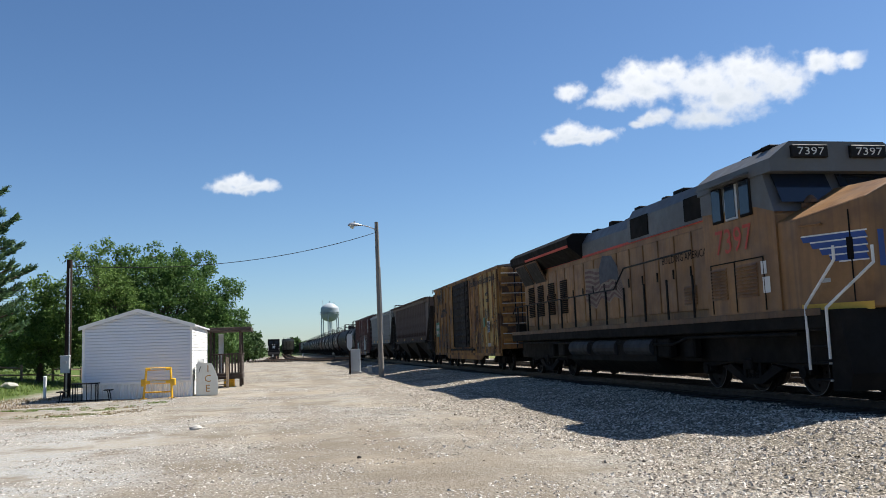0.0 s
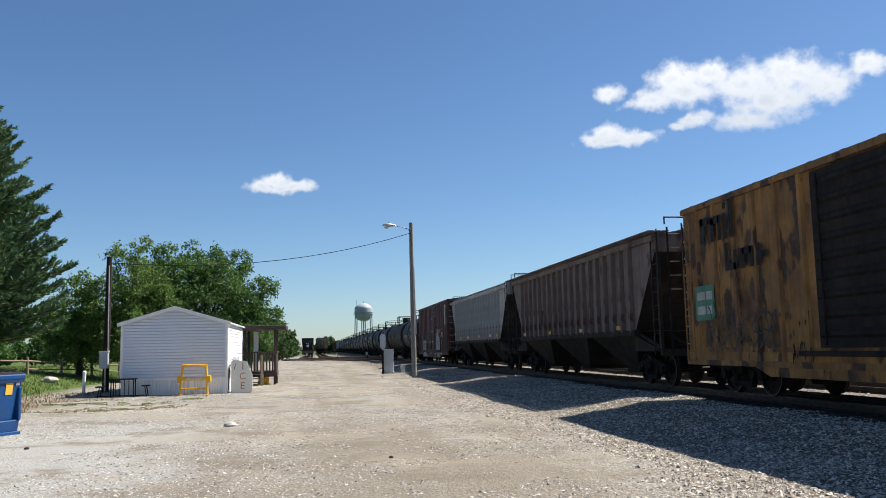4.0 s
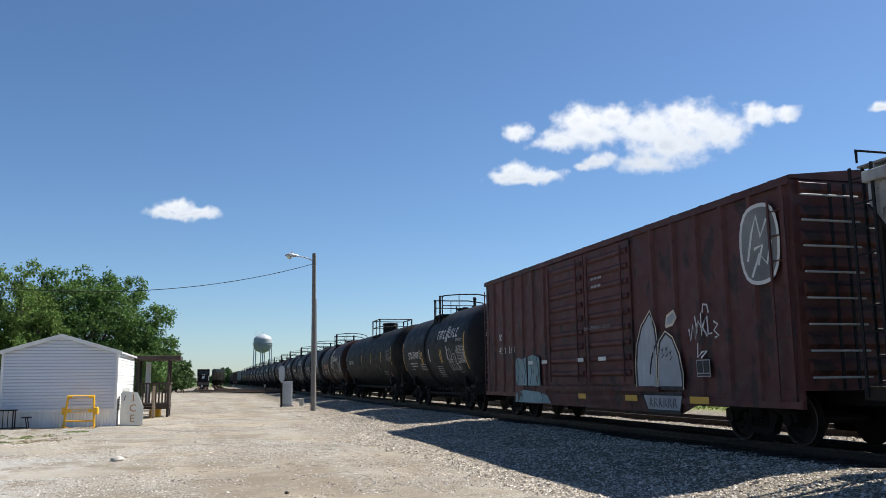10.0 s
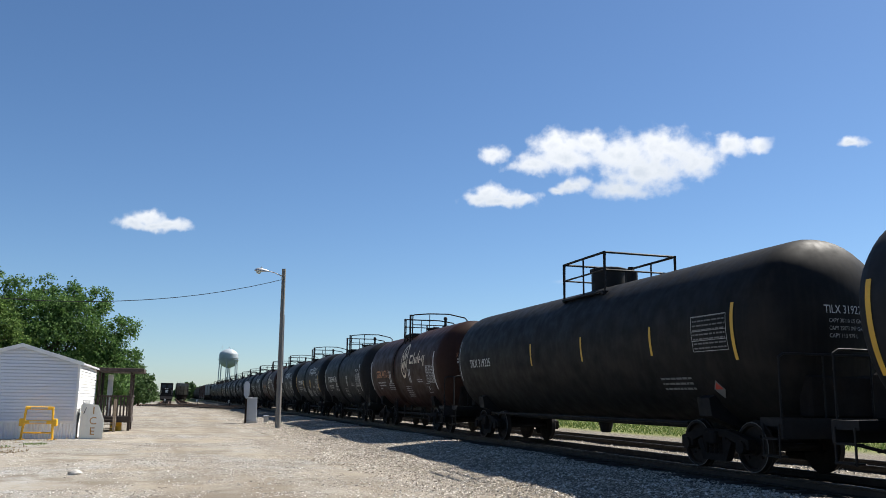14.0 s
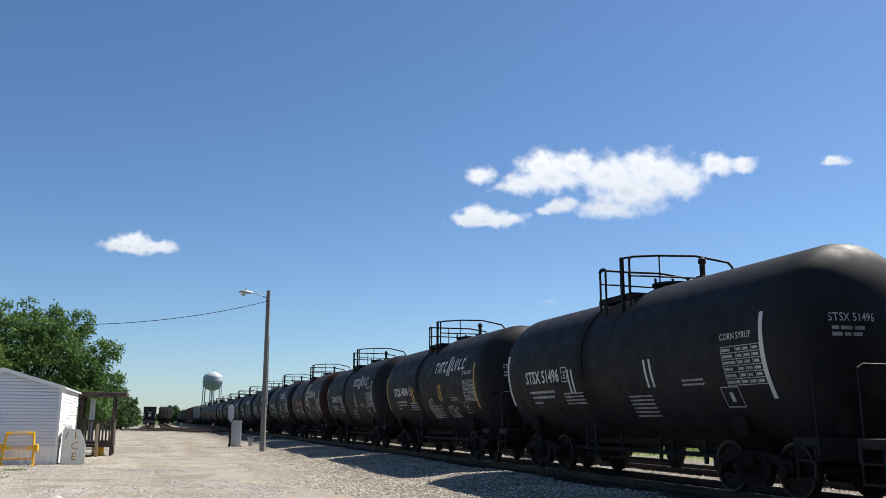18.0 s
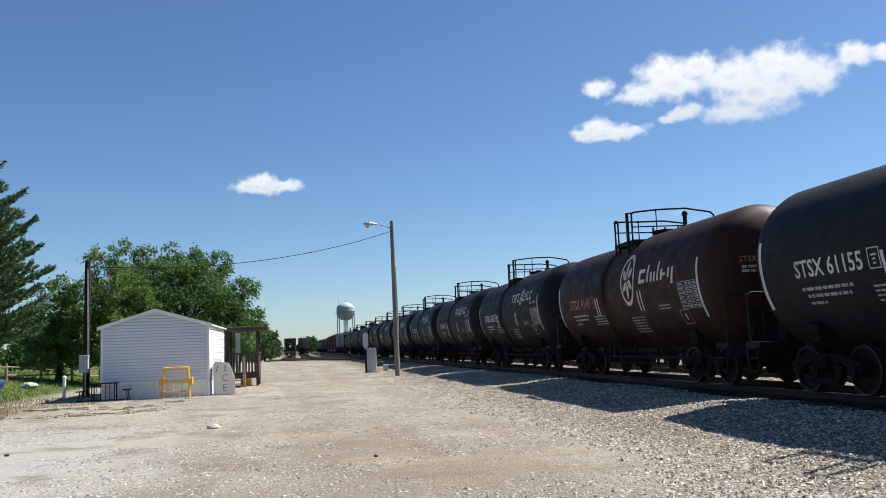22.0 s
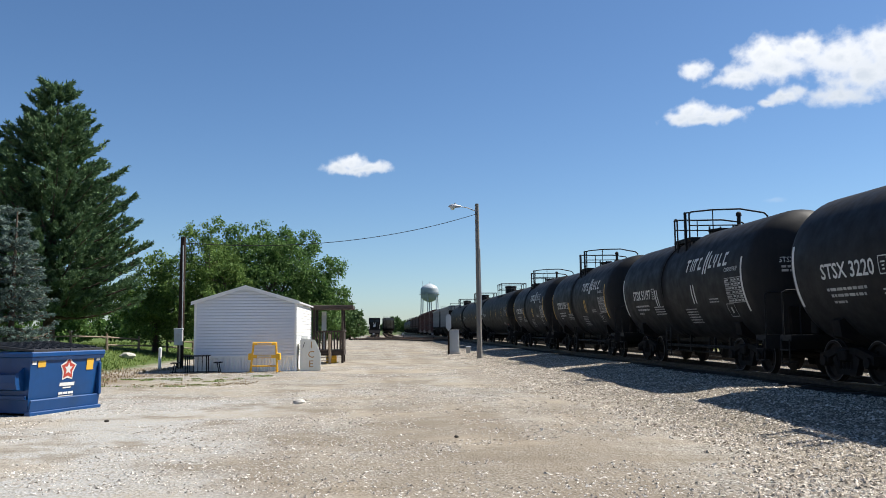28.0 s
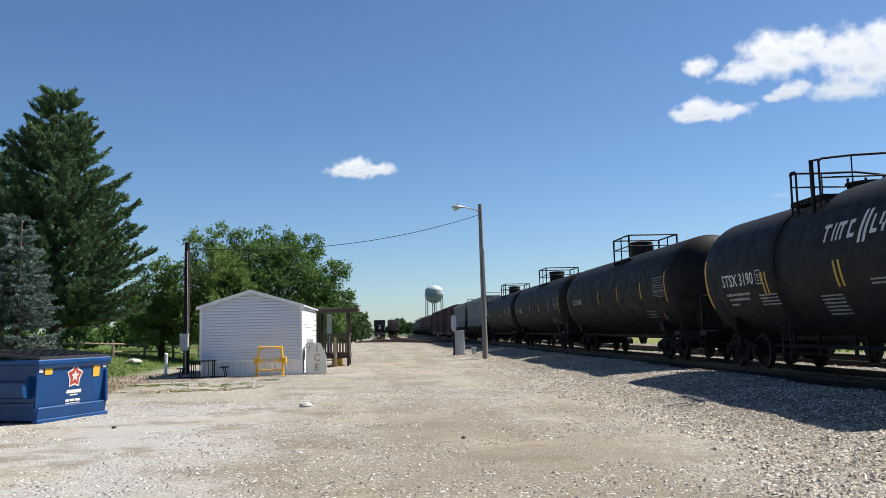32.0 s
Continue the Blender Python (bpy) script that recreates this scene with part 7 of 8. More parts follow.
def ice_sign():
    ob = thing("ice_chest", "cream outdoor ice chest with tan letters beside the office", "ice chest", pose(-3.36, 36.55, 0, 0, 0, 6))
    body = prism(bmesh.new(), [(0.02, 0.06), (0.84, 0.06), (0.84, 0.72), (0.62, 1.28), (0.1, 1.33), (0.02, 1.25)], "y", 0.03, 1.3)
    part("body", body, M_WHITETRIM, ob)
    board = prism(bmesh.new(), [(0, 0), (0.86, 0), (0.86, 0.73), (0.63, 1.3), (0.08, 1.36), (0, 1.28)], "y", 0, 0.03)
    part("side_panel", board, M_PLY, ob, "cream side panel")
    part("door", prism(bmesh.new(), [(0.85, 0.2), (0.88, 0.2), (0.88, 0.72), (0.67, 1.24), (0.64, 1.24), (0.85, 0.72)], "y", 0.15, 1.2), M_WHITETRIM, ob)
    for ch, z in (("I", 0.95), ("C", 0.55), ("E", 0.15)):
        t = letters(ch, 0.3)
        w = max(v.co.x for v in t.verts)
        for v in t.verts:
            v.co = (0.46 - w / 2 + v.co.x, -0.006, z + v.co.y)
        part("letter", t, M_TAN, ob, "tan painted letter")
    part("cable", pipe(bmesh.new(), [(0.12, -0.01, 0.95), (0.16, -0.012, 1.1), (0.2, -0.012, 1.2)], 0.012), M_IRON, ob)


def porch():
    ob = thing("porch", "dark-stained timber porch with a flat roof and picket rail", "porch", pose(0, 0, 0))
    x0, x1, y0, y1, fl, top = -3.42, -1.85, 44.35, 46.6, 0.68, 2.78
    for i in range(14):
        y = y0 + i * (y1 - y0) / 14
        part("deck_board", box(bmesh.new(), x0, y + 0.006, fl - 0.04, x1, y + (y1 - y0) / 14 - 0.006, fl), M_DECK, ob)
    for x, y in ((x0 + 0.06, y0 + 0.06), (x1 - 0.06, y0 + 0.06), (x0 + 0.06, y1 - 0.06), (x1 - 0.06, y1 - 0.06)):
        part("post", soft_box(x - 0.06, y - 0.06, 0, x + 0.06, y + 0.06, top, 0.01), M_DECK, ob)
    part("roof", soft_box(x0 - 0.15, y0 - 0.25, top, x1 + 0.5, y1 + 0.25, top + 0.2, 0.02), M_DECK, ob, "dark flat porch roof")
    part("rim_board", soft_box(x0, y0 - 0.04, fl - 0.28, x1, y0, fl - 0.02, 0.01), M_DECK, ob)
    part("rim_board", soft_box(x1, y0, fl - 0.28, x1 + 0.04, y1, fl - 0.02, 0.01), M_DECK, ob)
    part("top_rail", soft_box(x0, y0 - 0.03, fl + 0.92, x1, y0 + 0.09, fl + 1.0, 0.01), M_DECK, ob)
    part("top_rail", soft_box(x1 - 0.06, y0, fl + 0.92, x1 + 0.06, y1, fl + 1.0, 0.01), M_DECK, ob)
    pk = shared("picket", lambda: as_mesh("picket", soft_box(-0.04, -0.018, fl + 0.02, 0.04, 0.018, fl + 0.93, 0.005), M_DECK))
    for i in range(9):
        part("picket", pk, None, ob, at=pose(x0 + 0.2 + i * 0.15, y0 + 0.02, 0))
    for i in range(20):
        part("picket", pk, None, ob, at=pose(x1, y0 + 0.12 + i * 0.108, 0, 0, 0, 90))
    part("stringer", prism(bmesh.new(), [(y0 - 1.0, 0), (y0 - 0.8, 0), (y0, fl - 0.1), (y0, fl)], "x", x1 - 0.66, x1 - 0.6), M_DECK, ob)
    part("rail_post", soft_box(x1 - 0.72, y0 - 0.95, 0, x1 - 0.6, y0 - 0.85, 1.5, 0.01), M_FENCE, ob, "bare timber newel post")
    for i in range(3):
        part("tread", soft_box(x0 + 0.2, y0 - 0.9 + i * 0.3, 0.18 * (i + 1) - 0.04, x1 - 0.66, y0 - 0.6 + i * 0.3, 0.18 * (i + 1), 0.01), M_DECK, ob)
    part("door_jamb", soft_box(-3.1, 46.2, fl, -2.85, 46.32, 2.7, 0.01), M_WHITETRIM, ob, "white door panel")
    dr = thing("yellow_drum", "yellow drum stored under the porch", "drum", pose(-2.5, 44.9, 0))
    part("shell", lathe(bmesh.new(), [(0, 0.26), (0.02, 0.28), (0.2, 0.27), (0.22, 0.285), (0.24, 0.27), (0.5, 0.27), (0.52, 0.28), (0.54, 0.25)], "z", (0, 0, 0), 20), M_YELLOW, dr, smooth=True)
    part("lid", lathe(bmesh.new(), [(0.54, 0.24), (0.555, 0.24), (0.555, 0.02)], "z", (0, 0, 0), 20), M_IRON, dr)


def picnic_table():
    ob = thing("picnic_table", "small dark metal picnic table beside the office", "table", pose(-7.5, 35.95, 0, 0, 0, 4))
    for i in range(5):
        y = -0.34 + i * 0.14
        part("top_slat", soft_box(-0.5, y, 0.68, 0.5, y + 0.12, 0.72, 0.006), M_IRON, ob)
    for s in (-1, 1):
        for i in range(2):
            x = s * 0.85 + (i - 0.5) * 0.16
            part("seat_slat", soft_box(x - 0.07, -0.36, 0.40, x + 0.07, 0.36, 0.44, 0.006), M_IRON, ob)
        for y in (-0.3, 0.3):
            part("leg", pipe(bmesh.new(), [(s * 0.42, y, 0.68), (s * 0.42, y, 0)], 0.025), M_IRON, ob)
            part("seat_leg", pipe(bmesh.new(), [(s * 0.85, y, 0.4), (s * 0.92, y, 0)], 0.022), M_IRON, ob)
    for i in range(6):
        part("end_bar", rod(bmesh.new(), (-0.42 + 0.168 * i, -0.33, 0.05), (-0.42 + 0.168 * i, -0.33, 0.68), 0.014), M_IRON, ob)
    part("ground_bar", rod(bmesh.new(), (-1.0, -0.33, 0.06), (0.95, -0.33, 0.06), 0.02), M_IRON, ob)


def meter_pole():
    ob = thing("utility_pole", "short dark utility pole with a grey meter box", "utility pole", pose(-9.3, 40.85, 0.05))
    part("pole", rod(bmesh.new(), (0, 0, -0.2), (0.05, 0, 6.1), 0.15, 14, 0.12), M_DARKPOLE, ob, smooth=True)
    mb = part("meter_box", soft_box(-0.22, -0.36, 1.02, 0.16, -0.15, 1.78, 0.02), M_STEELBLUE, ob, "grey metal meter box")
    part("box_lid", soft_box(-0.24, -0.38, 1.74, 0.18, -0.13, 1.8, 0.01), M_STEELBLUE, mb)
    part("meter", rod(bmesh.new(), (-0.03, -0.36, 1.5), (-0.03, -0.42, 1.5), 0.09, 12), M_GALV, mb)
    part("conduit", rod(bmesh.new(), (0.02, -0.22, 0.0), (0.02, -0.22, 1.02), 0.035, 8), M_CREAM, ob)
    part("riser", rod(bmesh.new(), (0.1, -0.13, 1.7), (0.08, -0.13, 5.7), 0.025, 6), M_GALV, ob)
    v = thing("vent_pipe", "white plastic pipe standing by the lawn", "pipe", pose(-9.75, 38.9, 0))
    part("pipe", rod(bmesh.new(), (0, 0, 0), (0.02, 0, 0.9), 0.07, 12), M_WHITETRIM, v, smooth=True)
    part("cap", lathe(bmesh.new(), [(0.88, 0.08), (0.98, 0.08), (1.02, 0.03)], "z", (0.02, 0, 0), 12), M_WHITETRIM, v)


def signal_box():
    z = ground_z(5.0, 57.6) - 0.02
    ob = thing("relay_cabinet", "grey metal trackside cabinet on a concrete base", "cabinet", pose(5.0, 57.6, z))
    part("base", soft_box(-0.4, -0.35, 0, 0.4, 0.35, 0.16, 0.02), M_CONCRETE, ob)
    part("housing", soft_box(-0.34, -0.28, 0.16, 0.34, 0.28, 1.62, 0.02), M_STEELBLUE, ob)
    d = part("door", soft_box(-0.3, -0.30, 0.24, 0.3, -0.28, 1.54, 0.008), M_STEELBLUE, ob)
    part("handle", soft_box(0.2, -0.33, 0.85, 0.24, -0.30, 1.0, 0.005), M_GALV, d)
    part("lid", soft_box(-0.37, -0.31, 1.62, 0.37, 0.31, 1.66, 0.01), M_STEELBLUE, ob)
    s = thing("trackside_sign", "pale paddle-shaped sign on a dark timber post", "sign", pose(4.62, 57.2, z))
    part("post", soft_box(-0.06, -0.05, -0.1, 0.06, 0.05, 1.9, 0.01), M_DARKPOLE, s)
    part("panel", prism(bmesh.new(), [(-0.18, 1.8), (0.0, 1.55), (0.18, 1.8), (0.18, 2.5), (0.1, 2.68), (-0.1, 2.68), (-0.18, 2.5)], "y", -0.075, -0.055), M_STEELBLUE, s, "pale paddle panel")
    c = thing("ground_pedestal", "small grey cable pedestal on the ballast", "pedestal", pose(6.05, 58.3, z + 0.03))
    part("body", soft_box(-0.14, -0.12, 0, 0.14, 0.12, 0.42, 0.02), M_CONCRETE, c)
    part("cap", soft_box(-0.17, -0.15, 0.42, 0.17, 0.15, 0.47, 0.01), M_STEELBLUE, c)


yellow_stand()
ice_sign()
porch()
picnic_table()
meter_pole()
signal_box()
cable((-9.25, 40.85, 5.0), (-40, 30, 8.4), 1.9, "black overhead service cable beside the pines", 0.008)
cable((-9.25, 40.85, 4.6), (-40, 30, 7.6), 1.9, "black overhead service cable beside the pines", 0.008)


def split_fence():
    """Old split-rail fence on the lawn, one panel after another."""
    ob = thing("rail_fence", "weathered grey split-rail fence along the lawn", "fence")
    rnd = random.Random(4)
    pts = [(-30, 37), (-27.4, 38.4), (-24.8, 39.9), (-22.4, 41.5), (-20.2, 43.6), (-18.4, 46.2), (-17.2, 49.2), (-16.2, 52.3), (-15.2, 55.4), (-14.2, 58.6), (-13.2, 61.8)]
    for a, b in zip(pts, pts[1:] + [None]):
        za = ground_z(*a)
        h = rnd.uniform(0.95, 1.1)
        part("post", rod(bmesh.new(), (a[0], a[1], za - 0.1), (a[0] + rnd.uniform(-0.04, 0.04), a[1], za + h), 0.09, 7, 0.07), M_FENCE, ob)
        if b:
            zb = ground_z(*b)
            for k in (0.38, 0.8):
                if rnd.random() < 0.12:
                    continue
                part("rail", rod(bmesh.new(), (a[0], a[1], za + k + rnd.uniform(-0.06, 0.06)), (b[0], b[1], zb + k + rnd.uniform(-0.06, 0.06)), 0.055, 6, 0.045), M_FENCE, ob)


split_fence()


# ---- trees ----
def leaf_mesh(name, verts, faces, mat):
    me = bpy.data.meshes.new(name)
    me.from_pydata(verts, [], faces)
    me.materials.append(mat)
    return me


def blades(base, tip, width, rng):
    """Slim four-cornered blades from arrays of base and tip points."""
    n = len(base)
    d = tip - base
    side = np.cross(d, rng.normal(size=(n, 3)))
    side /= np.linalg.norm(side, axis=1, keepdims=True) + 1e-9
    side *= width[:, None]
    mid = base + d * 0.45
    v = np.stack([base, mid + side, tip, mid - side], 1).reshape(-1, 3)
    f = np.arange(4 * n).reshape(-1, 4)
    return v.tolist(), f.tolist()


def conifer(name, label, x, y, height, radius, clear, whorls, arms, up, tuft, tuft_len, tuft_w, mat, seed, twist=0.25, droop=0.0, spray=9):
    """Trunk, whorls of limbs that curve up (or droop), and needle tufts along each limb."""
    rng = np.random.default_rng(seed)
    z0 = ground_z(x, y)
    ob = thing(name, label, "tree", pose(x, y, z0 - 0.05))
    part("trunk", rod(bmesh.new(), (0, 0, 0), (0.1, 0.05, height * 0.97), height * 0.022, 10, 0.03), M_BARK, ob, smooth=True)
    limbs = bmesh.new()
    B, Tp, Wd = [], [], []
    for w in range(whorls):
        f = (w + rng.uniform(-0.3, 0.3)) / whorls
        f = min(max(f, 0), 0.985)
        z = clear + (height - clear) * f
        reach = radius * ((1 - f) ** 0.92) * min(1, 0.7 + 1.4 * f) * rng.uniform(0.8, 1.1) + 0.3
        for a in range(arms if f < 0.8 else max(4, arms - 3)):
            th = 2 * math.pi * (a + rng.uniform(-0.35, 0.35)) / arms + w * 1.7
            L = reach * rng.uniform(0.72, 1.08)
            rise = up * (0.55 + 0.9 * f) + rng.uniform(-0.1, 0.1)
            pts = []
            for k in range(7):
                s = k / 6
                pts.append(np.array([math.cos(th + twist * s * rng.uniform(-1, 1) * 0.3) * L * s, math.sin(th) * L * s, z + L * (rise * s * s - droop * s * (1.2 - s)) - 0.05 * L * math.sin(math.pi * s)]))
            if f < 0.75:
                for p, q in zip(pts[::2], pts[2::2]):
                    rod(limbs, p, q, 0.035 * (1 - f) + 0.012, 4)
            n_t = max(7, int(L * spray))
            side = np.array([-math.sin(th), math.cos(th), 0.0])
            ahead = np.array([math.cos(th), math.sin(th), 0.0])
            for i in range(n_t):
                s = 0.26 + 0.76 * (i + rng.uniform(0, 1)) / n_t
                s = min(s, 1.0)
                k = min(5, int(s * 6))
                c = pts[k] + (pts[k + 1] - pts[k]) * (s * 6 - k)
                away = rng.uniform(-1, 1) * L * (0.30 * (1.08 - s) + 0.02)
                c = c + side * away + np.array([0, 0, rng.normal() * 0.06 + (abs(away) * 0.25 if droop == 0 else -abs(away) * 0.3)])
                out = ahead * 0.9 + side * np.sign(away) * 0.5 + np.array([0, 0, 0.75 if droop == 0 else -0.02])
                out /= np.linalg.norm(out)
                n = tuft
                along = rng.random((n, 1)) * tuft_len * 1.5
                d = rng.normal(size=(n, 3)) * 0.42 + out
                d /= np.linalg.norm(d, axis=1, keepdims=True)
                b = c + out * along + rng.normal(size=(n, 3)) * tuft_len * 0.12
                B.append(b)
                Tp.append(b + d * tuft_len * rng.uniform(0.6, 1.2, size=(n, 1)))
                Wd.append(np.full(n, tuft_w) * rng.uniform(0.7, 1.3, n))
    part("branchwork", limbs, M_BARK, ob)
    v, f = blades(np.concatenate(B), np.concatenate(Tp), np.concatenate(Wd), rng)
    part("crown", leaf_mesh("crown", v, f, mat), None, ob)
    return ob


def broadleaf(name, label, x, y, height, lobes, leaves, size, mat, seed, trunk=0.22, z0=None):
    """Forked trunk and a crown of leaves gathered in ragged clumps round uneven lobes (x, y, z, radius, squash)."""
    rng = np.random.default_rng(seed)
    ob = thing(name, label, "tree", pose(x, y, (ground_z(x, y) if z0 is None else z0) - 0.05))
    fork = height * 0.3
    part("trunk", rod(bmesh.new(), (0, 0, 0), (0.1, 0, fork), trunk, 9, trunk * 0.7), M_BARK, ob, smooth=True)
    lb = bmesh.new()
    pos = []
    share = np.array([q[3] ** 2 for q in lobes])
    share = share / share.sum()
    for (lx, ly, lz, lr, sq), sh in zip(lobes, share):
        mid = Vector((lx * 0.5, ly * 0.5, fork + (lz - fork) * 0.55))
        rod(lb, (0.1, 0, fork * 0.9), mid, trunk * 0.5, 6, trunk * 0.3)
        rod(lb, mid, (lx, ly, lz), trunk * 0.3, 5, 0.03)
        n_cl = max(8, int(leaves * sh / 64))
        d = rng.normal(size=(n_cl, 3))
        d /= np.linalg.norm(d, axis=1, keepdims=True)
        rad = lr * (0.55 + 0.48 * rng.random(n_cl) ** 0.7)
        c = np.array([lx, ly, lz]) + d * rad[:, None] * np.array([1, 1, sq])
        for q in c[::5]:
            rod(lb, (lx, ly, lz), Vector(q), 0.02, 4, 0.008)
        k = 64
        cl = c[:, None, :] + rng.normal(size=(n_cl, k, 3)) * np.array([0.22, 0.22, 0.17]) * (0.62 + 0.2 * lr)
        pos.append(cl.reshape(-1, 3))
    part("branchwork", lb, M_BARK, ob)
    p = np.concatenate(pos)
    p = p[p[:, 2] > 0.3]
    d = rng.normal(size=p.shape) + np.array([0, 0, -0.35])
    d /= np.linalg.norm(d, axis=1, keepdims=True)
    l = size * rng.uniform(0.6, 1.3, size=(len(p), 1))
    v, f = blades(p, p + d * l, size * 0.3 * rng.uniform(0.8, 1.3, len(p)), rng)
    part("crown", leaf_mesh("crown", v, f, mat), None, ob)
    return ob


conifer("pine_tree", "tall dark green pine with upswept ragged branches", -17.8, 47.5, 15.0, 5.7, 1.9, 27, 9, 0.34, 26, 0.27, 0.034, M_NEEDLE, 1, spray=12)
conifer("pine_tree", "dark green pine behind the taller one", -22.2, 50.5, 12.0, 3.4, 1.8, 19, 8, 0.38, 22, 0.27, 0.034, M_NEEDLE, 2, spray=11)
conifer("spruce_tree", "blue-grey spruce with dense layered boughs", -16.0, 38.4, 7.5, 2.0, 0.3, 17, 11, 0.06, 22, 0.15, 0.016, M_SPRUCE, 3, droop=0.14, spray=14)
conifer("spruce_tree", "blue-grey spruce at the edge of the lawn", -18.9, 37.6, 6.3, 2.5, 0.3, 14, 11, 0.06, 22, 0.15, 0.016, M_SPRUCE, 4, droop=0.14, spray=14)
conifer("fir_tree", "yellowish green conifer between two blue spruces", -20.4, 42.4, 8.1, 2.3, 0.4, 20, 9, 0.16, 18, 0.18, 0.018, M_FIR, 5, droop=0.05, spray=12)
broadleaf("maple_tree", "leafy dark green broadleaf tree behind the office", -7.5, 58.0, 9.0, [(-0.6, 0, 6.6, 2.0, 0.8), (1.4, -0.6, 6.2, 1.9, 0.8), (-2.6, 0.3, 5.8, 1.9, 0.8), (0.3, -1.0, 4.6, 2.3, 0.8), (3.0, 0, 4.9, 1.6, 0.8), (2.9, -0.5, 3.4, 1.7, 0.8), (-2.2, -0.8, 3.6, 2.0, 0.8), (0.4, -1.2, 2.6, 2.0, 0.8), (-2.1, 0.2, 8.3, 0.8, 1.2), (-0.6, 0.2, 8.2, 0.8, 1.1), (1.15, 0.3, 7.9, 0.8, 1.1), (2.7, 0.2, 7.6, 0.8, 1.1), (-3.4, 0.2, 7.4, 0.7, 1.0), (4.2, 0, 5.9, 0.9, 0.9), (4.4, -0.3, 3.9, 1.0, 0.9)], 62000, 0.17, M_LEAF, 11)
broadleaf("maple_tree", "leafy mid-green broadleaf tree beside the pole", -11.2, 56.0, 8.6, [(0, 0, 6.0, 1.9, 0.9), (-1.4, -0.4, 4.9, 1.9, 0.9), (1.3, -0.5, 4.8, 1.9, 0.9), (0.2, -0.8, 3.2, 2.2, 0.8), (0.3, 0, 8.2, 0.8, 1.5), (-1.2, 0, 7.8, 0.7, 1.5), (-1.9, -0.4, 2.8, 1.6, 0.8), (1.8, -0.4, 2.4, 1.6, 0.8)], 30000, 0.16, M_LEAFLIGHT, 12)
broadleaf("ash_tree", "light green young tree at the lawn's edge", -14.6, 57.0, 6.8, [(0, 0, 4.4, 1.5, 1.0), (-0.9, -0.3, 3.4, 1.5, 0.9), (0.9, -0.3, 3.2, 1.6, 0.9), (0.2, 0, 5.6, 0.9, 1.2), (0, -0.5, 2.0, 1.8, 0.8)], 12000, 0.19, M_LEAFLIGHT, 13)
broadleaf("maple_tree", "low dark green tree behind the porch", -5.3, 66.0, 6.2, [(0, 0, 3.9, 1.7, 0.9), (1.0, -0.4, 2.6, 1.5, 0.9), (-1.2, 0, 3.0, 1.6, 0.9), (0.2, -0.6, 1.6, 1.7, 0.8)], 12000, 0.2, M_LEAF, 14)
for i, (x, y, h) in enumerate(((-9.5, 140, 8.5), (-6.6, 142, 8.2), (-5.2, 150, 6.2), (-13, 138, 7.5), (-17, 139, 7.0), (-6.6, 166, 6.6), (-21, 132, 7.5), (-26, 128, 8.0), (-31, 118, 8.5), (-37, 105, 9.0), (-44, 95, 9.0), (-53, 88, 10.0))):
    broadleaf("hedgerow_tree", "dense dark green hedgerow tree beyond the yard", x, y, h, [(0, 0, h * 0.66, h * 0.33, 0.9), (h * 0.2, -0.5, h * 0.4, h * 0.32, 0.9), (-h * 0.22, 0, h * 0.42, h * 0.33, 0.9), (0, -0.6, h * 0.22, h * 0.34, 0.7)], 7000, 0.42, M_FARLEAF if i < 6 else M_LEAF, 30 + i)


for i, (x, y, h) in enumerate(((-40, 66, 4.2), (-35.5, 70, 3.8), (-31, 73, 4.4), (-26.5, 76, 3.6), (-22, 78, 4.0), (-18, 80, 3.4), (-14.2, 82, 3.8), (-11, 84, 3.2))):
    broadleaf("shrub", "dense dark green shrub beyond the lawn", x, y, h, [(0, 0, h * 0.6, h * 0.4, 0.8), (h * 0.45, -0.3, h * 0.4, h * 0.38, 0.8), (-h * 0.45, 0, h * 0.42, h * 0.4, 0.8), (0, -0.5, h * 0.2, h * 0.42, 0.6)], 4200, 0.3, M_LEAF, 60 + i, 0.08)


# ---- far distance ----
def far_woods():
    """Ragged line of woods on the horizon."""
    rng = np.random.default_rng(8)
    P = []
    for x in np.arange(-900, 900, 4.5):
        y = 1150 + 60 * math.sin(x * 0.01)
        h = 7 + 4 * noise.noise((x * 0.02, 0, 0)) + 2.5 * noise.noise((x * 0.11, 5, 0))
        n = 26
        P.append(np.stack([x + rng.normal(size=n) * 3.2, y + rng.normal(size=n) * 4, rng.random(n) * max(2, h)], 1))
    for cx, cy, h in ((7.5, 420, 8.5), (11.5, 430, 6.5), (3.0, 440, 5.0), (15.5, 450, 6.0), (-3, 520, 6)):
        n = 1500
        d = rng.normal(size=(n, 3))
        d /= np.linalg.norm(d, axis=1, keepdims=True)
        q = d * (0.55 + 0.45 * rng.random((n, 1))) * np.array([2.9, 2.9, h * 0.44]) * (1 + 0.15 * np.sin(7 * d[:, :1] + 5 * d[:, 2:])) + np.array([cx, cy, h * 0.5])
        P.append(q)
    p = np.concatenate(P)
    p[:, 2] = np.maximum(p[:, 2], 0)
    d = rng.normal(size=p.shape)
    d /= np.linalg.norm(d, axis=1, keepdims=True)
    sz = np.where(p[:, 1] > 800, 3.0, 0.9)
    v, f = blades(p, p + d * sz[:, None], sz * 0.4, rng)
    return tagged(new("far_woods", leaf_mesh("far_woods", v, f, M_FARLEAF)), "hazy green woods along the horizon", "woods", kind="stuff")


far_woods()


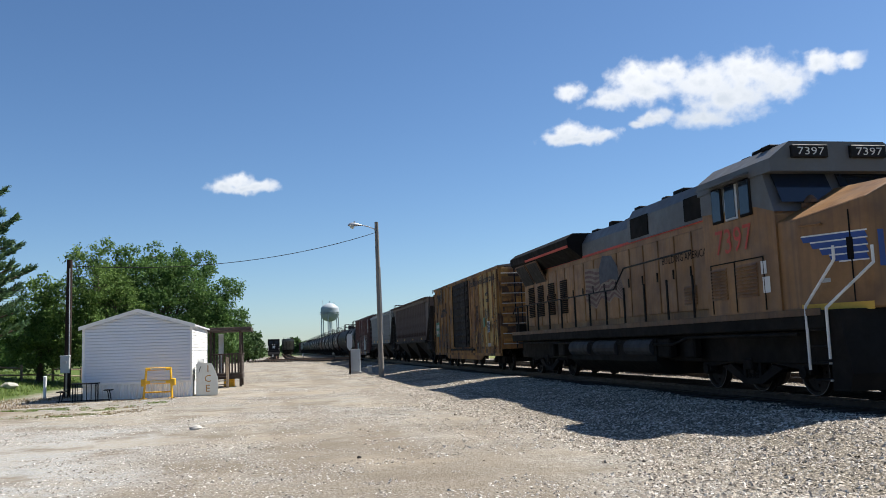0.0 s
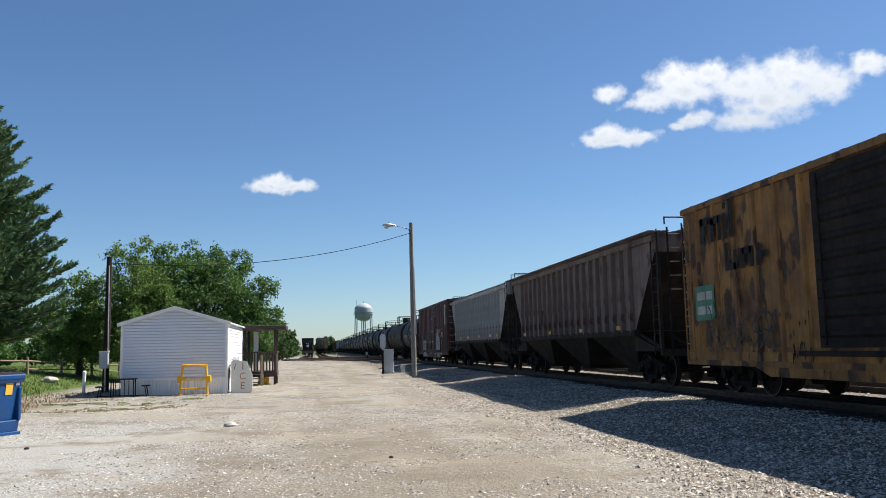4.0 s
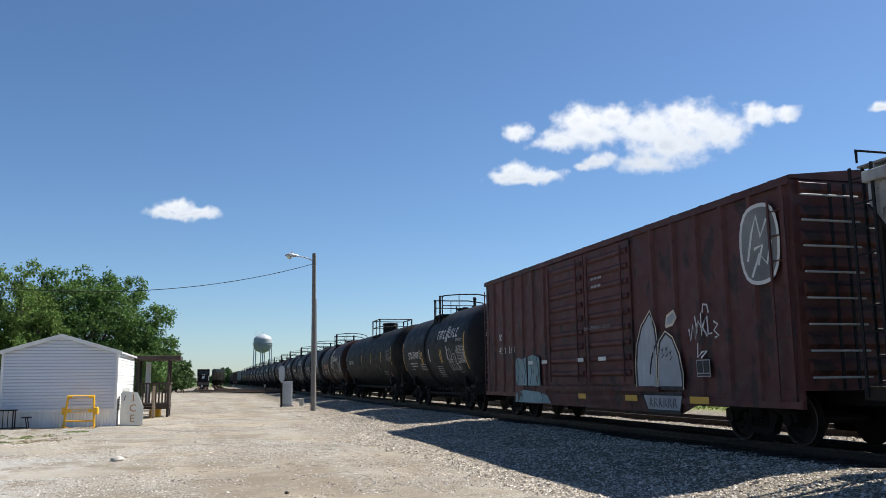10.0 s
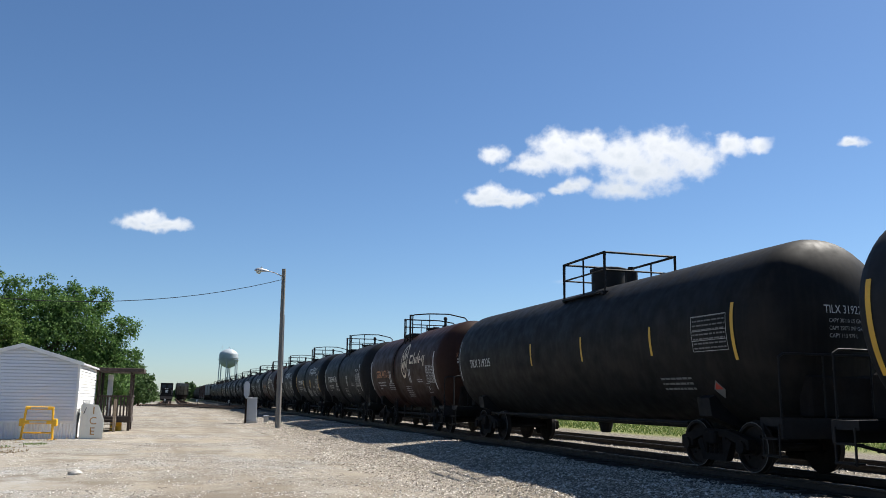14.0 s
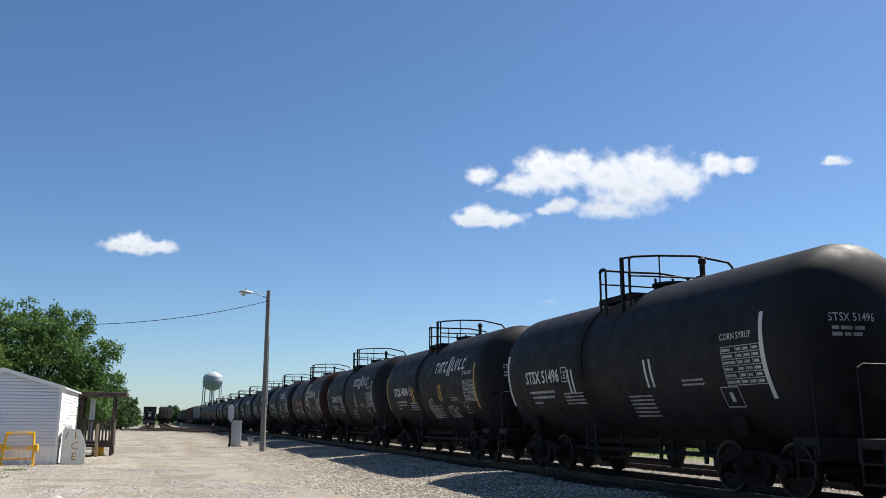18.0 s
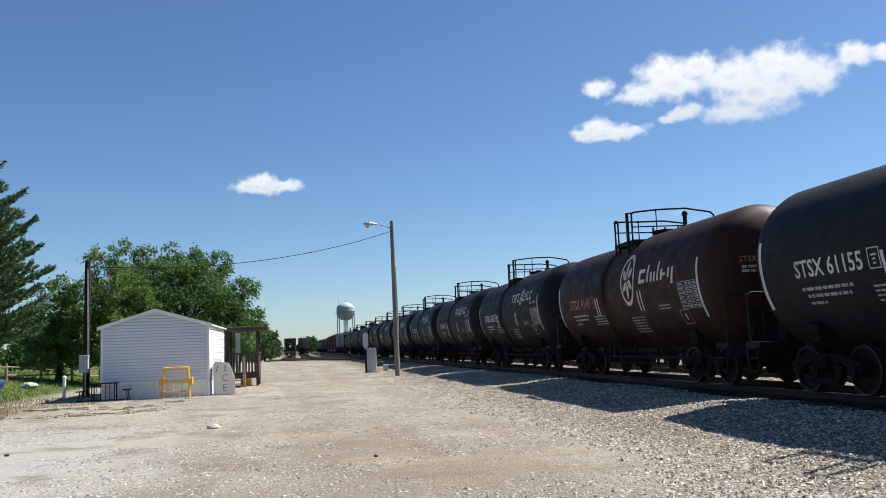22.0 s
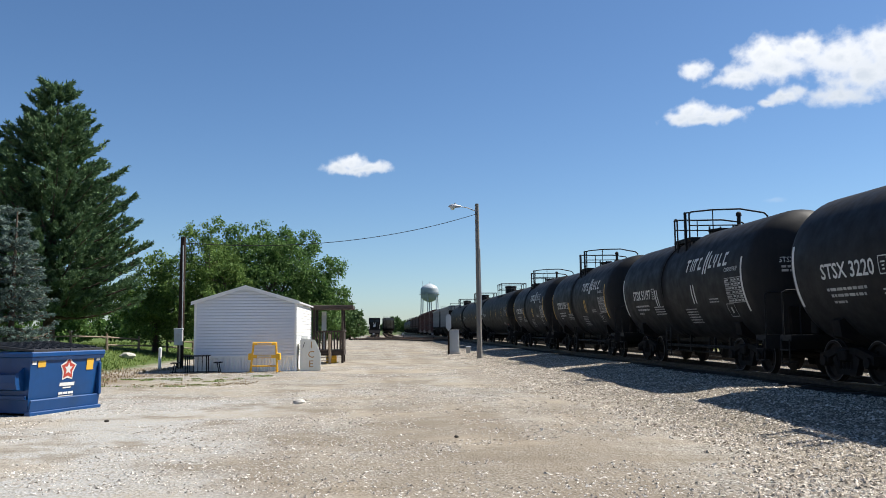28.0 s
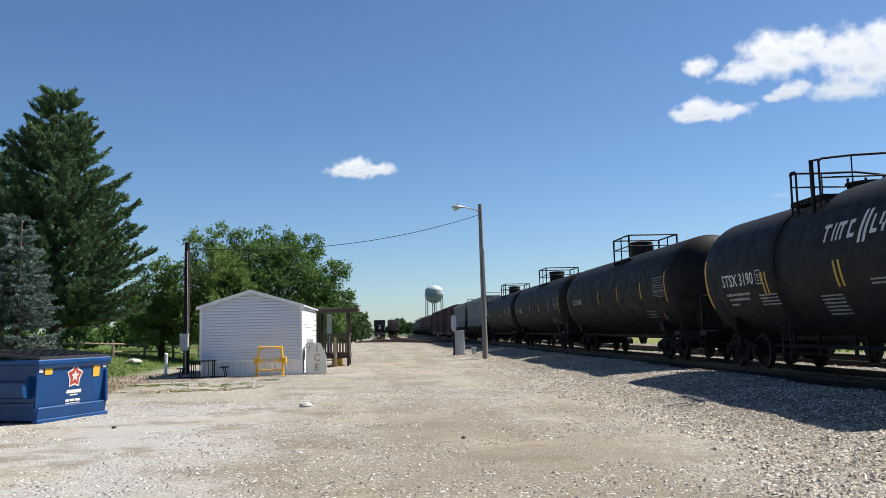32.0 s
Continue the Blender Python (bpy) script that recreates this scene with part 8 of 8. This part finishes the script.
def water_tower():
    ob = thing("water_tower", "pale grey legged water tower far beyond the yard", "water tower", pose(34.1, 580, 0))
    bowl = lathe(bmesh.new(), [(20.2, 0.6), (20.6, 2.4), (21.7, 4.4), (23.2, 5.7), (24.8, 6.1), (28.9, 6.1), (29.6, 5.9), (30.7, 4.9), (31.8, 3.2), (32.6, 1.4), (32.8, 0.1)], "z", (0, 0, 0), 36)
    part("bowl", bowl, M_TOWER, ob, smooth=True)
    part("balcony", lathe(bmesh.new(), [(25.2, 6.1), (25.2, 6.9), (25.45, 6.9), (25.45, 6.1)], "z", (0, 0, 0), 36), M_TOWER, ob)
    part("balcony_rail", lathe(bmesh.new(), [(26.4, 6.72), (26.4, 6.8), (26.55, 6.8), (26.55, 6.72)], "z", (0, 0, 0), 36), M_TOWER, ob)
    part("riser", rod(bmesh.new(), (0, 0, 0), (0, 0, 21), 0.5, 14), M_TOWER, ob)
    for i in range(6):
        a = 2 * math.pi * (i + 0.25) / 6
        part("leg", rod(bmesh.new(), (6.6 * math.cos(a), 6.6 * math.sin(a), 0), (5.9 * math.cos(a), 5.9 * math.sin(a), 25.3), 0.35, 8), M_TOWER, ob)
        b = a + math.pi / 3
        part("strut", rod(bmesh.new(), (6.3 * math.cos(a), 6.3 * math.sin(a), 11), (6.3 * math.cos(b), 6.3 * math.sin(b), 11), 0.14, 5), M_TOWER, ob)
    for x, h in ((-4.6, 3.4), (2.6, 2.2)):
        part("aerial", rod(bmesh.new(), (x, 0, 29), (x, 0, 31.2 + h), 0.12, 6), M_STEELBLUE, ob)
    part("finial", rod(bmesh.new(), (0, 0, 32.6), (0, 0, 34.0), 0.2, 6), M_TOWER, ob)


water_tower()


def spur(name, pts, label, ties):
    """A siding on bare ground: two bent rails and its timber ties."""
    tr = thing(name, label, "railway track", kind="structure")
    fine = []
    for (x0, y0), (x1, y1) in zip(pts, pts[1:]):
        fine += [(x0 + (x1 - x0) * k / 6, y0 + (y1 - y0) * k / 6) for k in range(6)]
    fine.append(pts[-1])
    for s in (-0.755, 0.755):
        part("rail", pipe(bmesh.new(), [(x + s, y, 0.36 + ground_z(x, y) * 0.4) for x, y in fine], 0.06, 4), M_RUSTRAIL, tr)
    me = shared("tie", lambda: None)
    i = 0
    while i < ties:
        k = i * (len(fine) - 1) / ties
        a, b = fine[int(k)], fine[min(int(k) + 1, len(fine) - 1)]
        f = k - int(k)
        x, y = a[0] + (b[0] - a[0]) * f, a[1] + (b[1] - a[1]) * f
        part("tie", me, None, tr, at=pose(x, y, 0.3 + ground_z(x, y) * 0.4, 0, 0, math.degrees(-math.atan2(b[0] - a[0], b[1] - a[1]))))
        i += 1


MESHES.setdefault("tie", as_mesh("tie", soft_box(-1.3, -0.115, -0.18, 1.3, 0.115, 0, 0.012), M_TIE))
spur("track_3", [(-1.3, 420), (-1.3, 160), (-0.6, 146), (1.6, 133), (6.0, 118), (10.6, 104)], "rusty yard track curving in to the main line", 60)
spur("track_4", [(2.4, 420), (2.4, 175), (3.2, 158), (5.4, 143), (8.4, 129), (10.8, 118)], "rusty yard track beside another", 60)
spur("track_5", [(-3.6, 135), (-1.0, 133), (1.8, 129), (4.6, 125), (7.6, 121)], "short rusty lead track across the yard", 24)
for x, y in ((7.6, 120.5), (3.6, 127.0), (-0.8, 133.2)):
    st = thing("switch_stand", "low switch stand with a pale target beside the yard track", "switch stand", pose(x, y, 0.25), group="switch stands")
    part("base", soft_box(-0.25, -0.2, 0, 0.25, 0.2, 0.12, 0.01), M_TRUCK, st)
    part("mast", rod(bmesh.new(), (0, 0, 0.1), (-0.12, 0, 0.85), 0.04), M_TRUCK, st)
    part("target", soft_box(-0.26, -0.02, 0.6, -0.02, 0.02, 0.95, 0.01), M_WHITE, st)


def parked_locomotive():
    ob = thing("parked_locomotive", "black diesel locomotive parked far down the yard", "locomotive", pose(-1.3, 222, 0.42))
    part("frame", soft_box(-1.5, 0, 0.6, 1.5, 18, 1.5, 0.04), M_NSBLACK, ob)
    part("nose", soft_box(-0.85, 0.9, 1.5, 0.85, 3.0, 3.1, 0.1, 2), M_NSBLACK, ob)
    cab = part("cab", soft_box(-1.5, 3.0, 1.5, 1.5, 5.2, 4.4, 0.12, 2), M_NSBLACK, ob)
    for x in (-1.2, 0.2):
        part("windscreen", soft_box(x, 2.96, 3.2, x + 1.0, 3.02, 3.95, 0.02), M_GLASS, cab)
    part("emblem", prism(bmesh.new(), [(-0.42, 2.0), (-0.12, 2.1), (0.3, 1.95), (0.2, 2.3), (0.45, 2.55), (0.15, 2.7), (-0.3, 2.55), (-0.25, 2.3)], "y", 0.86, 0.9), M_WHITE, ob, "white nose emblem")
    part("hood", soft_box(-0.95, 5.2, 1.5, 0.95, 17.5, 4.1, 0.1, 2), M_NSBLACK, ob)
    part("pilot", prism(bmesh.new(), [(-0.4, 0.15), (-0.5, 0.5), (0, 1.2), (0.3, 1.2), (0.3, 0.15)], "x", -1.4, 1.4), M_NSBLACK, ob)
    for x in (-1.3, 1.3):
        part("grab_rail", pipe(bmesh.new(), [(x, 0.1, 1.5), (x, 0.1, 2.5), (x, 2.8, 2.6)], 0.03), M_WHITE, ob)
    for x in (-0.25, 0.25):
        part("headlight", rod(bmesh.new(), (x, 0.9, 3.0), (x, 0.84, 3.0), 0.12, 10), M_WHITE, ob)
    add_truck(ob, 3.6, 0.9, 3)
    add_truck(ob, 14.4, 0.9, 3)


parked_locomotive()
ph = hopper("parked_hopper", 8.2, M_PARKED, "grimy grey covered hopper parked far down the yard", 11, "parked cars")
ph.matrix_basis = pose(2.4, 238, 0.42)


# ---- sky ----
def cloud(label, az, el, w, h, lobes, seed, drift, edge=0.8, bright=0.58, thick=0.97):
    """A far cumulus: lobes (x, y, rx, ry) in a frame two wide and two high, frayed by noise."""
    D = 3200.0
    m = bpy.data.materials.new("cloud_vapour")
    m.use_nodes = True
    n, l = m.node_tree.nodes, m.node_tree.links
    n.remove(n["Principled BSDF"])
    co = n.new("ShaderNodeTexCoord")
    mp = n.new("ShaderNodeMapping")
    mp.inputs["Location"].default_value, mp.inputs["Scale"].default_value = (-1, -1, 0), (2, 2, 0)
    l.new(co.outputs["Generated"], mp.inputs[0])

    def vm(op, a, c=None):
        x = n.new("ShaderNodeVectorMath")
        x.operation = op
        for i, v in enumerate((a, c)):
            if v is None:
                continue
            if isinstance(v, tuple):
                x.inputs[i].default_value = v
            else:
                l.new(v, x.inputs[i])
        return x

    def mm(op, a, c, clamp=False):
        x = n.new("ShaderNodeMath")
        x.operation, x.use_clamp = op, clamp
        for i, v in enumerate((a, c)):
            if isinstance(v, (int, float)):
                x.inputs[i].default_value = v
            else:
                l.new(v, x.inputs[i])
        return x.outputs[0]

    asp = w / h
    wide = vm("MULTIPLY", mp.outputs[0], (h * asp * 0.5, h * 0.5, 1))
    sh = vm("ADD", wide.outputs[0], (seed * 3.1, seed * 1.7, 0))

    def puff(scale, detail, rough):
        z = n.new("ShaderNodeTexNoise")
        z.inputs["Scale"].default_value, z.inputs["Detail"].default_value, z.inputs["Roughness"].default_value = scale, detail, rough
        l.new(sh.outputs[0], z.inputs["Vector"])
        return z
    nz, curl = puff(1.1, 8, 0.52), puff(0.75, 3, 0.5)
    # the lobes are pushed about by slow noise, so that none keeps its round outline
    push = vm("MULTIPLY", vm("SUBTRACT", curl.outputs["Color"], (0.5, 0.5, 0.5)).outputs[0], (1.0 / w * 2.6, 1.0 / h * 2.0, 0))
    spot = vm("ADD", mp.outputs[0], push.outputs[0])
    total = None
    for x, y, rx, ry in lobes:
        q = vm("MULTIPLY", vm("SUBTRACT", spot.outputs[0], (x, y, 0)).outputs[0], (1 / rx, 1 / ry, 0))
        v = mm("SUBTRACT", 1.0, vm("LENGTH", q.outputs[0]).outputs["Value"])
        if total is None:
            total = v
        else:
            x_ = n.new("ShaderNodeMath")
            x_.operation = "SMOOTH_MAX"
            l.new(total, x_.inputs[0])
            l.new(v, x_.inputs[1])
            x_.inputs[2].default_value = 0.35
            total = x_.outputs[0]
    field = mm("ADD", total, mm("MULTIPLY", mm("SUBTRACT", nz.outputs["Fac"], 0.46), 1.25))
    al = n.new("ShaderNodeMapRange")
    al.interpolation_type = "SMOOTHSTEP"
    l.new(field, al.inputs[0])
    al.inputs[1].default_value, al.inputs[2].default_value = -0.04, edge
    # nothing at the patch's rim
    rim = vm("ABSOLUTE", mp.outputs[0])
    sx = n.new("ShaderNodeSeparateXYZ")
    l.new(rim.outputs[0], sx.inputs[0])
    fade = n.new("ShaderNodeMapRange")
    l.new(mm("MAXIMUM", sx.outputs[0], sx.outputs[1]), fade.inputs[0])
    fade.inputs[1].default_value, fade.inputs[2].default_value, fade.inputs[3].default_value, fade.inputs[4].default_value = 0.86, 0.99, 1, 0
    alpha = mm("MULTIPLY", mm("MULTIPLY", al.outputs[0], fade.outputs[0]), thick)
    sep = n.new("ShaderNodeSeparateXYZ")
    l.new(mp.outputs[0], sep.inputs[0])
    shade = n.new("ShaderNodeMapRange")
    l.new(mm("SUBTRACT", mm("ADD", field, mm("MULTIPLY", nz.outputs["Fac"], 0.6)), mm("MULTIPLY", sep.outputs[1], 0.9)), shade.inputs[0])
    shade.inputs[1].default_value, shade.inputs[2].default_value = 0.5, 1.6
    ramp_ = n.new("ShaderNodeMix")
    ramp_.data_type = "RGBA"
    l.new(shade.outputs[0], ramp_.inputs[0])
    ramp_.inputs[6].default_value, ramp_.inputs[7].default_value = (0.95, 0.97, 1.0, 1), (0.66, 0.72, 0.80, 1)
    em = n.new("ShaderNodeEmission")
    em.inputs[1].default_value = bright
    l.new(ramp_.outputs[2], em.inputs[0])
    tr = n.new("ShaderNodeBsdfTransparent")
    mx = n.new("ShaderNodeMixShader")
    l.new(alpha, mx.inputs[0])
    l.new(tr.outputs[0], mx.inputs[1])
    l.new(em.outputs[0], mx.inputs[2])
    l.new(mx.outputs[0], n["Material Output"].inputs[0])
    bm = bmesh.new()
    W_, H_ = D * radians(w), D * radians(h)
    for i in range(13):
        for j in range(7):
            bm.verts.new((W_ * (i / 12 - 0.5), H_ * (j / 6 - 0.5), 0))
    bm.verts.ensure_lookup_table()
    for i in range(12):
        for j in range(6):
            k = i * 7 + j
            bm.faces.new([bm.verts[q] for q in (k, k + 7, k + 8, k + 1)])
    ob = new("cloud", as_mesh("cloud", bm, m))
    ob.visible_shadow = False
    tagged(ob, label, "cloud", "clouds")

    def place(a):
        a, e = radians(a), radians(el)
        p = Vector((math.sin(a) * math.cos(e), math.cos(a) * math.cos(e), math.sin(e))) * D + Vector(EYE)
        return Matrix.Translation(p) @ (Vector(EYE) - p).to_track_quat("Z", "Y").to_matrix().to_4x4()
    CLOUDS.append((ob, place, az, drift))
    ob.matrix_basis = place(az)


CLOUDS = []
cloud("small white cumulus cloud, flat below", -1.7, 11.0, 8.2, 3.0, [(-0.10, 0.10, 0.34, 0.50), (0.26, -0.12, 0.36, 0.34), (-0.34, -0.14, 0.28, 0.34), (0.0, -0.22, 0.62, 0.24)], 1, 0.024)
cloud("large white cumulus cloud with a soft grey base", 29.3, 15.5, 21.0, 7.4, [(-0.36, 0.42, 0.20, 0.34), (-0.16, 0.40, 0.16, 0.30), (-0.52, 0.10, 0.18, 0.22), (-0.30, 0.16, 0.26, 0.30), (0.04, 0.16, 0.28, 0.42), (0.28, 0.24, 0.26, 0.42), (0.48, 0.04, 0.18, 0.40), (0.20, -0.14, 0.32, 0.38), (0.02, -0.44, 0.20, 0.22), (-0.26, -0.34, 0.14, 0.16), (-0.36, -0.40, 0.09, 0.10), (-0.76, 0.30, 0.11, 0.20), (0.70, 0.28, 0.12, 0.22), (0.86, 0.28, 0.10, 0.15)], 2, 0.040)
cloud("small white cumulus cloud below a larger one", 21.5, 13.6, 7.4, 3.2, [(-0.22, 0.12, 0.36, 0.50), (-0.46, -0.14, 0.30, 0.34), (0.14, -0.06, 0.40, 0.40), (0.44, -0.14, 0.34, 0.30), (0.0, -0.26, 0.70, 0.26)], 3, 0.040)
cloud("little white tuft of cloud", 44.0, 15.9, 3.0, 1.8, [(0, 0, 0.55, 0.45), (0.2, -0.1, 0.5, 0.35)], 5, 0.040)
cloud("faint wisp of cloud", 25.7, 7.9, 2.2, 1.0, [(0, 0, 0.7, 0.4)], 6, 0.030, 1.0, 0.58, 0.16)


# ---- loose stones, weeds and grass ----
def pebble_material(name, warm):
    m = bpy.data.materials.new(name)
    m.use_nodes = True
    n, l = m.node_tree.nodes, m.node_tree.links
    g = n.new("ShaderNodeNewGeometry")
    r = n.new("ShaderNodeValToRGB")
    e = r.color_ramp.elements
    e[0].color, e[1].color = (0.13, 0.13 - 0.13 * warm, 0.13 - 0.28 * warm, 1), (0.66, 0.66 - 0.3 * warm, 0.66 - 0.75 * warm, 1)
    e.new(0.2).color = (0.28, 0.28 - 0.25 * warm, 0.28 - 0.55 * warm, 1)
    e.new(0.7).color = (0.44, 0.44 - 0.32 * warm, 0.44 - 0.72 * warm, 1)
    l.new(g.outputs["Random Per Island"], r.inputs[0])
    l.new(r.outputs[0], n["Principled BSDF"].inputs["Base Color"])
    n["Principled BSDF"].inputs["Roughness"].default_value = 0.9
    return m


M_PEBBLE = pebble_material("loose_stone", 0.11)
M_BALLAST = pebble_material("tan_ballast_stone", 0.17)
M_DARKSTONE = paint("dark_loose_stone", (0.18, 0.16, 0.14), 0.9, 0, 0.4, 6)


def scatter(name, label, n, area, size, seed, where=None, mat=M_PEBBLE):
    rng = np.random.default_rng(seed)
    x0, x1, y0, y1 = area
    oct_v = np.array([(1, 0, 0), (0, 1, 0), (-1, 0, 0), (0, -1, 0), (0, 0, 1)], float)
    oct_f = np.array([(0, 1, 4), (1, 2, 4), (2, 3, 4), (3, 0, 4)])
    ys = y0 + (y1 - y0) * rng.random(n) ** 1.6
    xs = x0 + (x1 - x0) * rng.random(n)
    if where is not None:
        keep = np.array([where(a, b) for a, b in zip(xs, ys)])
        xs, ys = xs[keep], ys[keep]
    n = len(xs)
    zs = np.array([ground_z(a, b) for a, b in zip(xs, ys)])
    s = size[0] + (size[1] - size[0]) * rng.random(n) ** 2.2
    v = oct_v[None] * s[:, None, None] * rng.uniform(0.55, 1.25, (n, 5, 1)) * np.array([1.15, 1, 0.62])
    v += rng.normal(size=(n, 5, 3)) * s[:, None, None] * 0.22
    a = rng.uniform(0, 6.283, n)
    c, si = np.cos(a)[:, None], np.sin(a)[:, None]
    vx, vy = v[:, :, 0] * c - v[:, :, 1] * si, v[:, :, 0] * si + v[:, :, 1] * c
    v = np.stack([vx + xs[:, None], vy + ys[:, None], v[:, :, 2] + (zs - s * 0.02)[:, None]], 2).reshape(-1, 3)
    f = (oct_f[None] + (5 * np.arange(n))[:, None, None]).reshape(-1, 3)
    me = bpy.data.meshes.new(name)
    me.from_pydata(v.tolist(), [], f.tolist())
    me.materials.append(mat)
    return tagged(new(name, me), label, "gravel", kind="stuff")


scatter("gravel", "loose pale gravel scattered over the yard", 170000, (-15, 7, 6.0, 40), (0.007, 0.027), 21, lambda x, y: noise.noise((x * 0.3, y * 0.3, 2)) + 0.5 * noise.noise((x * 1.5, y * 1.5, 4)) > -0.12)
scatter("ballast", "coarse crushed-stone ballast beside the rails", 110000, (3.4, 9.9, 6.0, 70), (0.014, 0.040), 22, lambda x, y: x > 4.3 + 0.9 * noise.noise((x * 0.4, y * 0.3, 1)) + 0.9 * noise.noise((x * 3, y * 3, 5)), M_BALLAST)
scatter("ballast", "coarse ballast between the rails and beyond them", 12000, (12.2, 18.5, 3.0, 60), (0.02, 0.055), 23, None, M_BALLAST)
scatter("dark_stones", "darker lumps of stone on the dusty lane", 380, (-9, 5, 6.3, 32), (0.010, 0.028), 24, None, M_DARKSTONE)


def stone(x, y, r, label, seed, mat):
    rng = random.Random(seed)
    bm = bmesh.new()
    bmesh.ops.create_icosphere(bm, subdivisions=2, radius=r)
    for v in bm.verts:
        k = 1 + 0.35 * noise.noise(v.co * (1.6 / r) + Vector((seed, 0, 0)))
        v.co = Vector((v.co.x * k * 1.3, v.co.y * k, v.co.z * k * 0.6))
    ob = tagged(new("rock", as_mesh("rock", bm, mat)), label, "rock")
    ob.matrix_basis = pose(x, y, ground_z(x, y) + r * 0.3, 0, 0, rng.uniform(0, 360))


stone(-1.88, 20.4, 0.12, "pale lump of rock lying on the lane", 1, M_STONE)
stone(-14.0, 48.9, 0.38, "pale boulder on the lawn", 2, M_STONE)
stone(-5.2, 16.9, 0.045, "dark stone lying on the gravel", 3, M_TIE)
stone(1.2, 13.5, 0.035, "dark stone lying on the lane", 4, M_TIE)


def tufts(name, label, n, area, h, seed, mat, where, category="grass"):
    rng = np.random.default_rng(seed)
    x0, x1, y0, y1 = area
    xs, ys = x0 + (x1 - x0) * rng.random(n), y0 + (y1 - y0) * rng.random(n)
    keep = np.array([where(a, b) for a, b in zip(xs, ys)])
    xs, ys = xs[keep], ys[keep]
    b = np.stack([xs, ys, np.array([ground_z(a, c) for a, c in zip(xs, ys)])], 1)
    d = rng.normal(size=b.shape) * np.array([0.45, 0.45, 0.1]) + np.array([0, 0, 1])
    t = b + d * (h * rng.uniform(0.4, 1.2, size=(len(b), 1)))
    v, f = blades(b, t, np.full(len(b), 0.012 + h * 0.03), rng)
    return tagged(new(name, leaf_mesh(name, v, f, mat)), label, category, kind="stuff")


tufts("lawn_grass", "rough green lawn grass", 26000, (-34, -11, 35, 66), 0.16, 41, M_GRASS, lambda x, y: -x + 1.2 * noise.noise((x * 0.4, y * 0.4, 0)) > 12.0 and y + noise.noise((x, y, 3)) > 36.5 - (-x - 12) * 0.25)
tufts("dry_weeds", "dry brown weeds in front of the office", 9000, (-13, -4, 27, 35.5), 0.05, 42, M_DRY, lambda x, y: noise.noise((x * 0.3, y * 0.45, 9)) + 0.8 * noise.noise((x * 1.9, y * 1.9, 6)) > 0.25, "weeds")
tufts("green_weeds", "thin green weeds in the gravel", 14000, (-11, -4, 27, 33), 0.05, 43, M_GRASS, lambda x, y: noise.noise((x * 0.3, y * 0.5, 19)) + 0.8 * noise.noise((x * 1.7, y * 1.7, 3)) > 0.3, "weeds")
tufts("dry_weeds", "dry stalks by the dumpster and the lawn's edge", 5000, (-16, -8, 17, 40), 0.13, 44, M_DRY, lambda x, y: -x + noise.noise((x * 0.5, y * 0.5, 2)) * 1.5 > 9.2, "weeds")
tufts("field_grass", "tall yellow-green grass beyond the tracks", 26000, (24, 40, 0, 70), 0.2, 45, M_GRASS, lambda x, y: True)


# ---- what moves ----
CENTRES = {car.name: centre for car, centre in TRAIN}


def travelled(t):
    """Metres that the train has come since the start."""
    return 7.72 * t + 0.018 * t * t


def motions():
    # wheels roll with the train
    for wheel, y in WHEELSETS:
        car = wheel.parent.parent
        if CENTRES.get(car.name, 999) < 345:
            walk(wheel, [(k / 15, pose(0, y, R_WHEEL, math.degrees(travelled(k / 15) / R_WHEEL) % 360)) for k in range(481)])
    for car, centre in TRAIN:
        walk(car, [(t, pose(TRACK_X, centre - travelled(t), RAIL_Z)) for t in range(33)])
    for ob, place, az, drift in CLOUDS:
        walk(ob, [(t, place(az + drift * (t - 20))) for t in (0, 16, 32)])


motions()
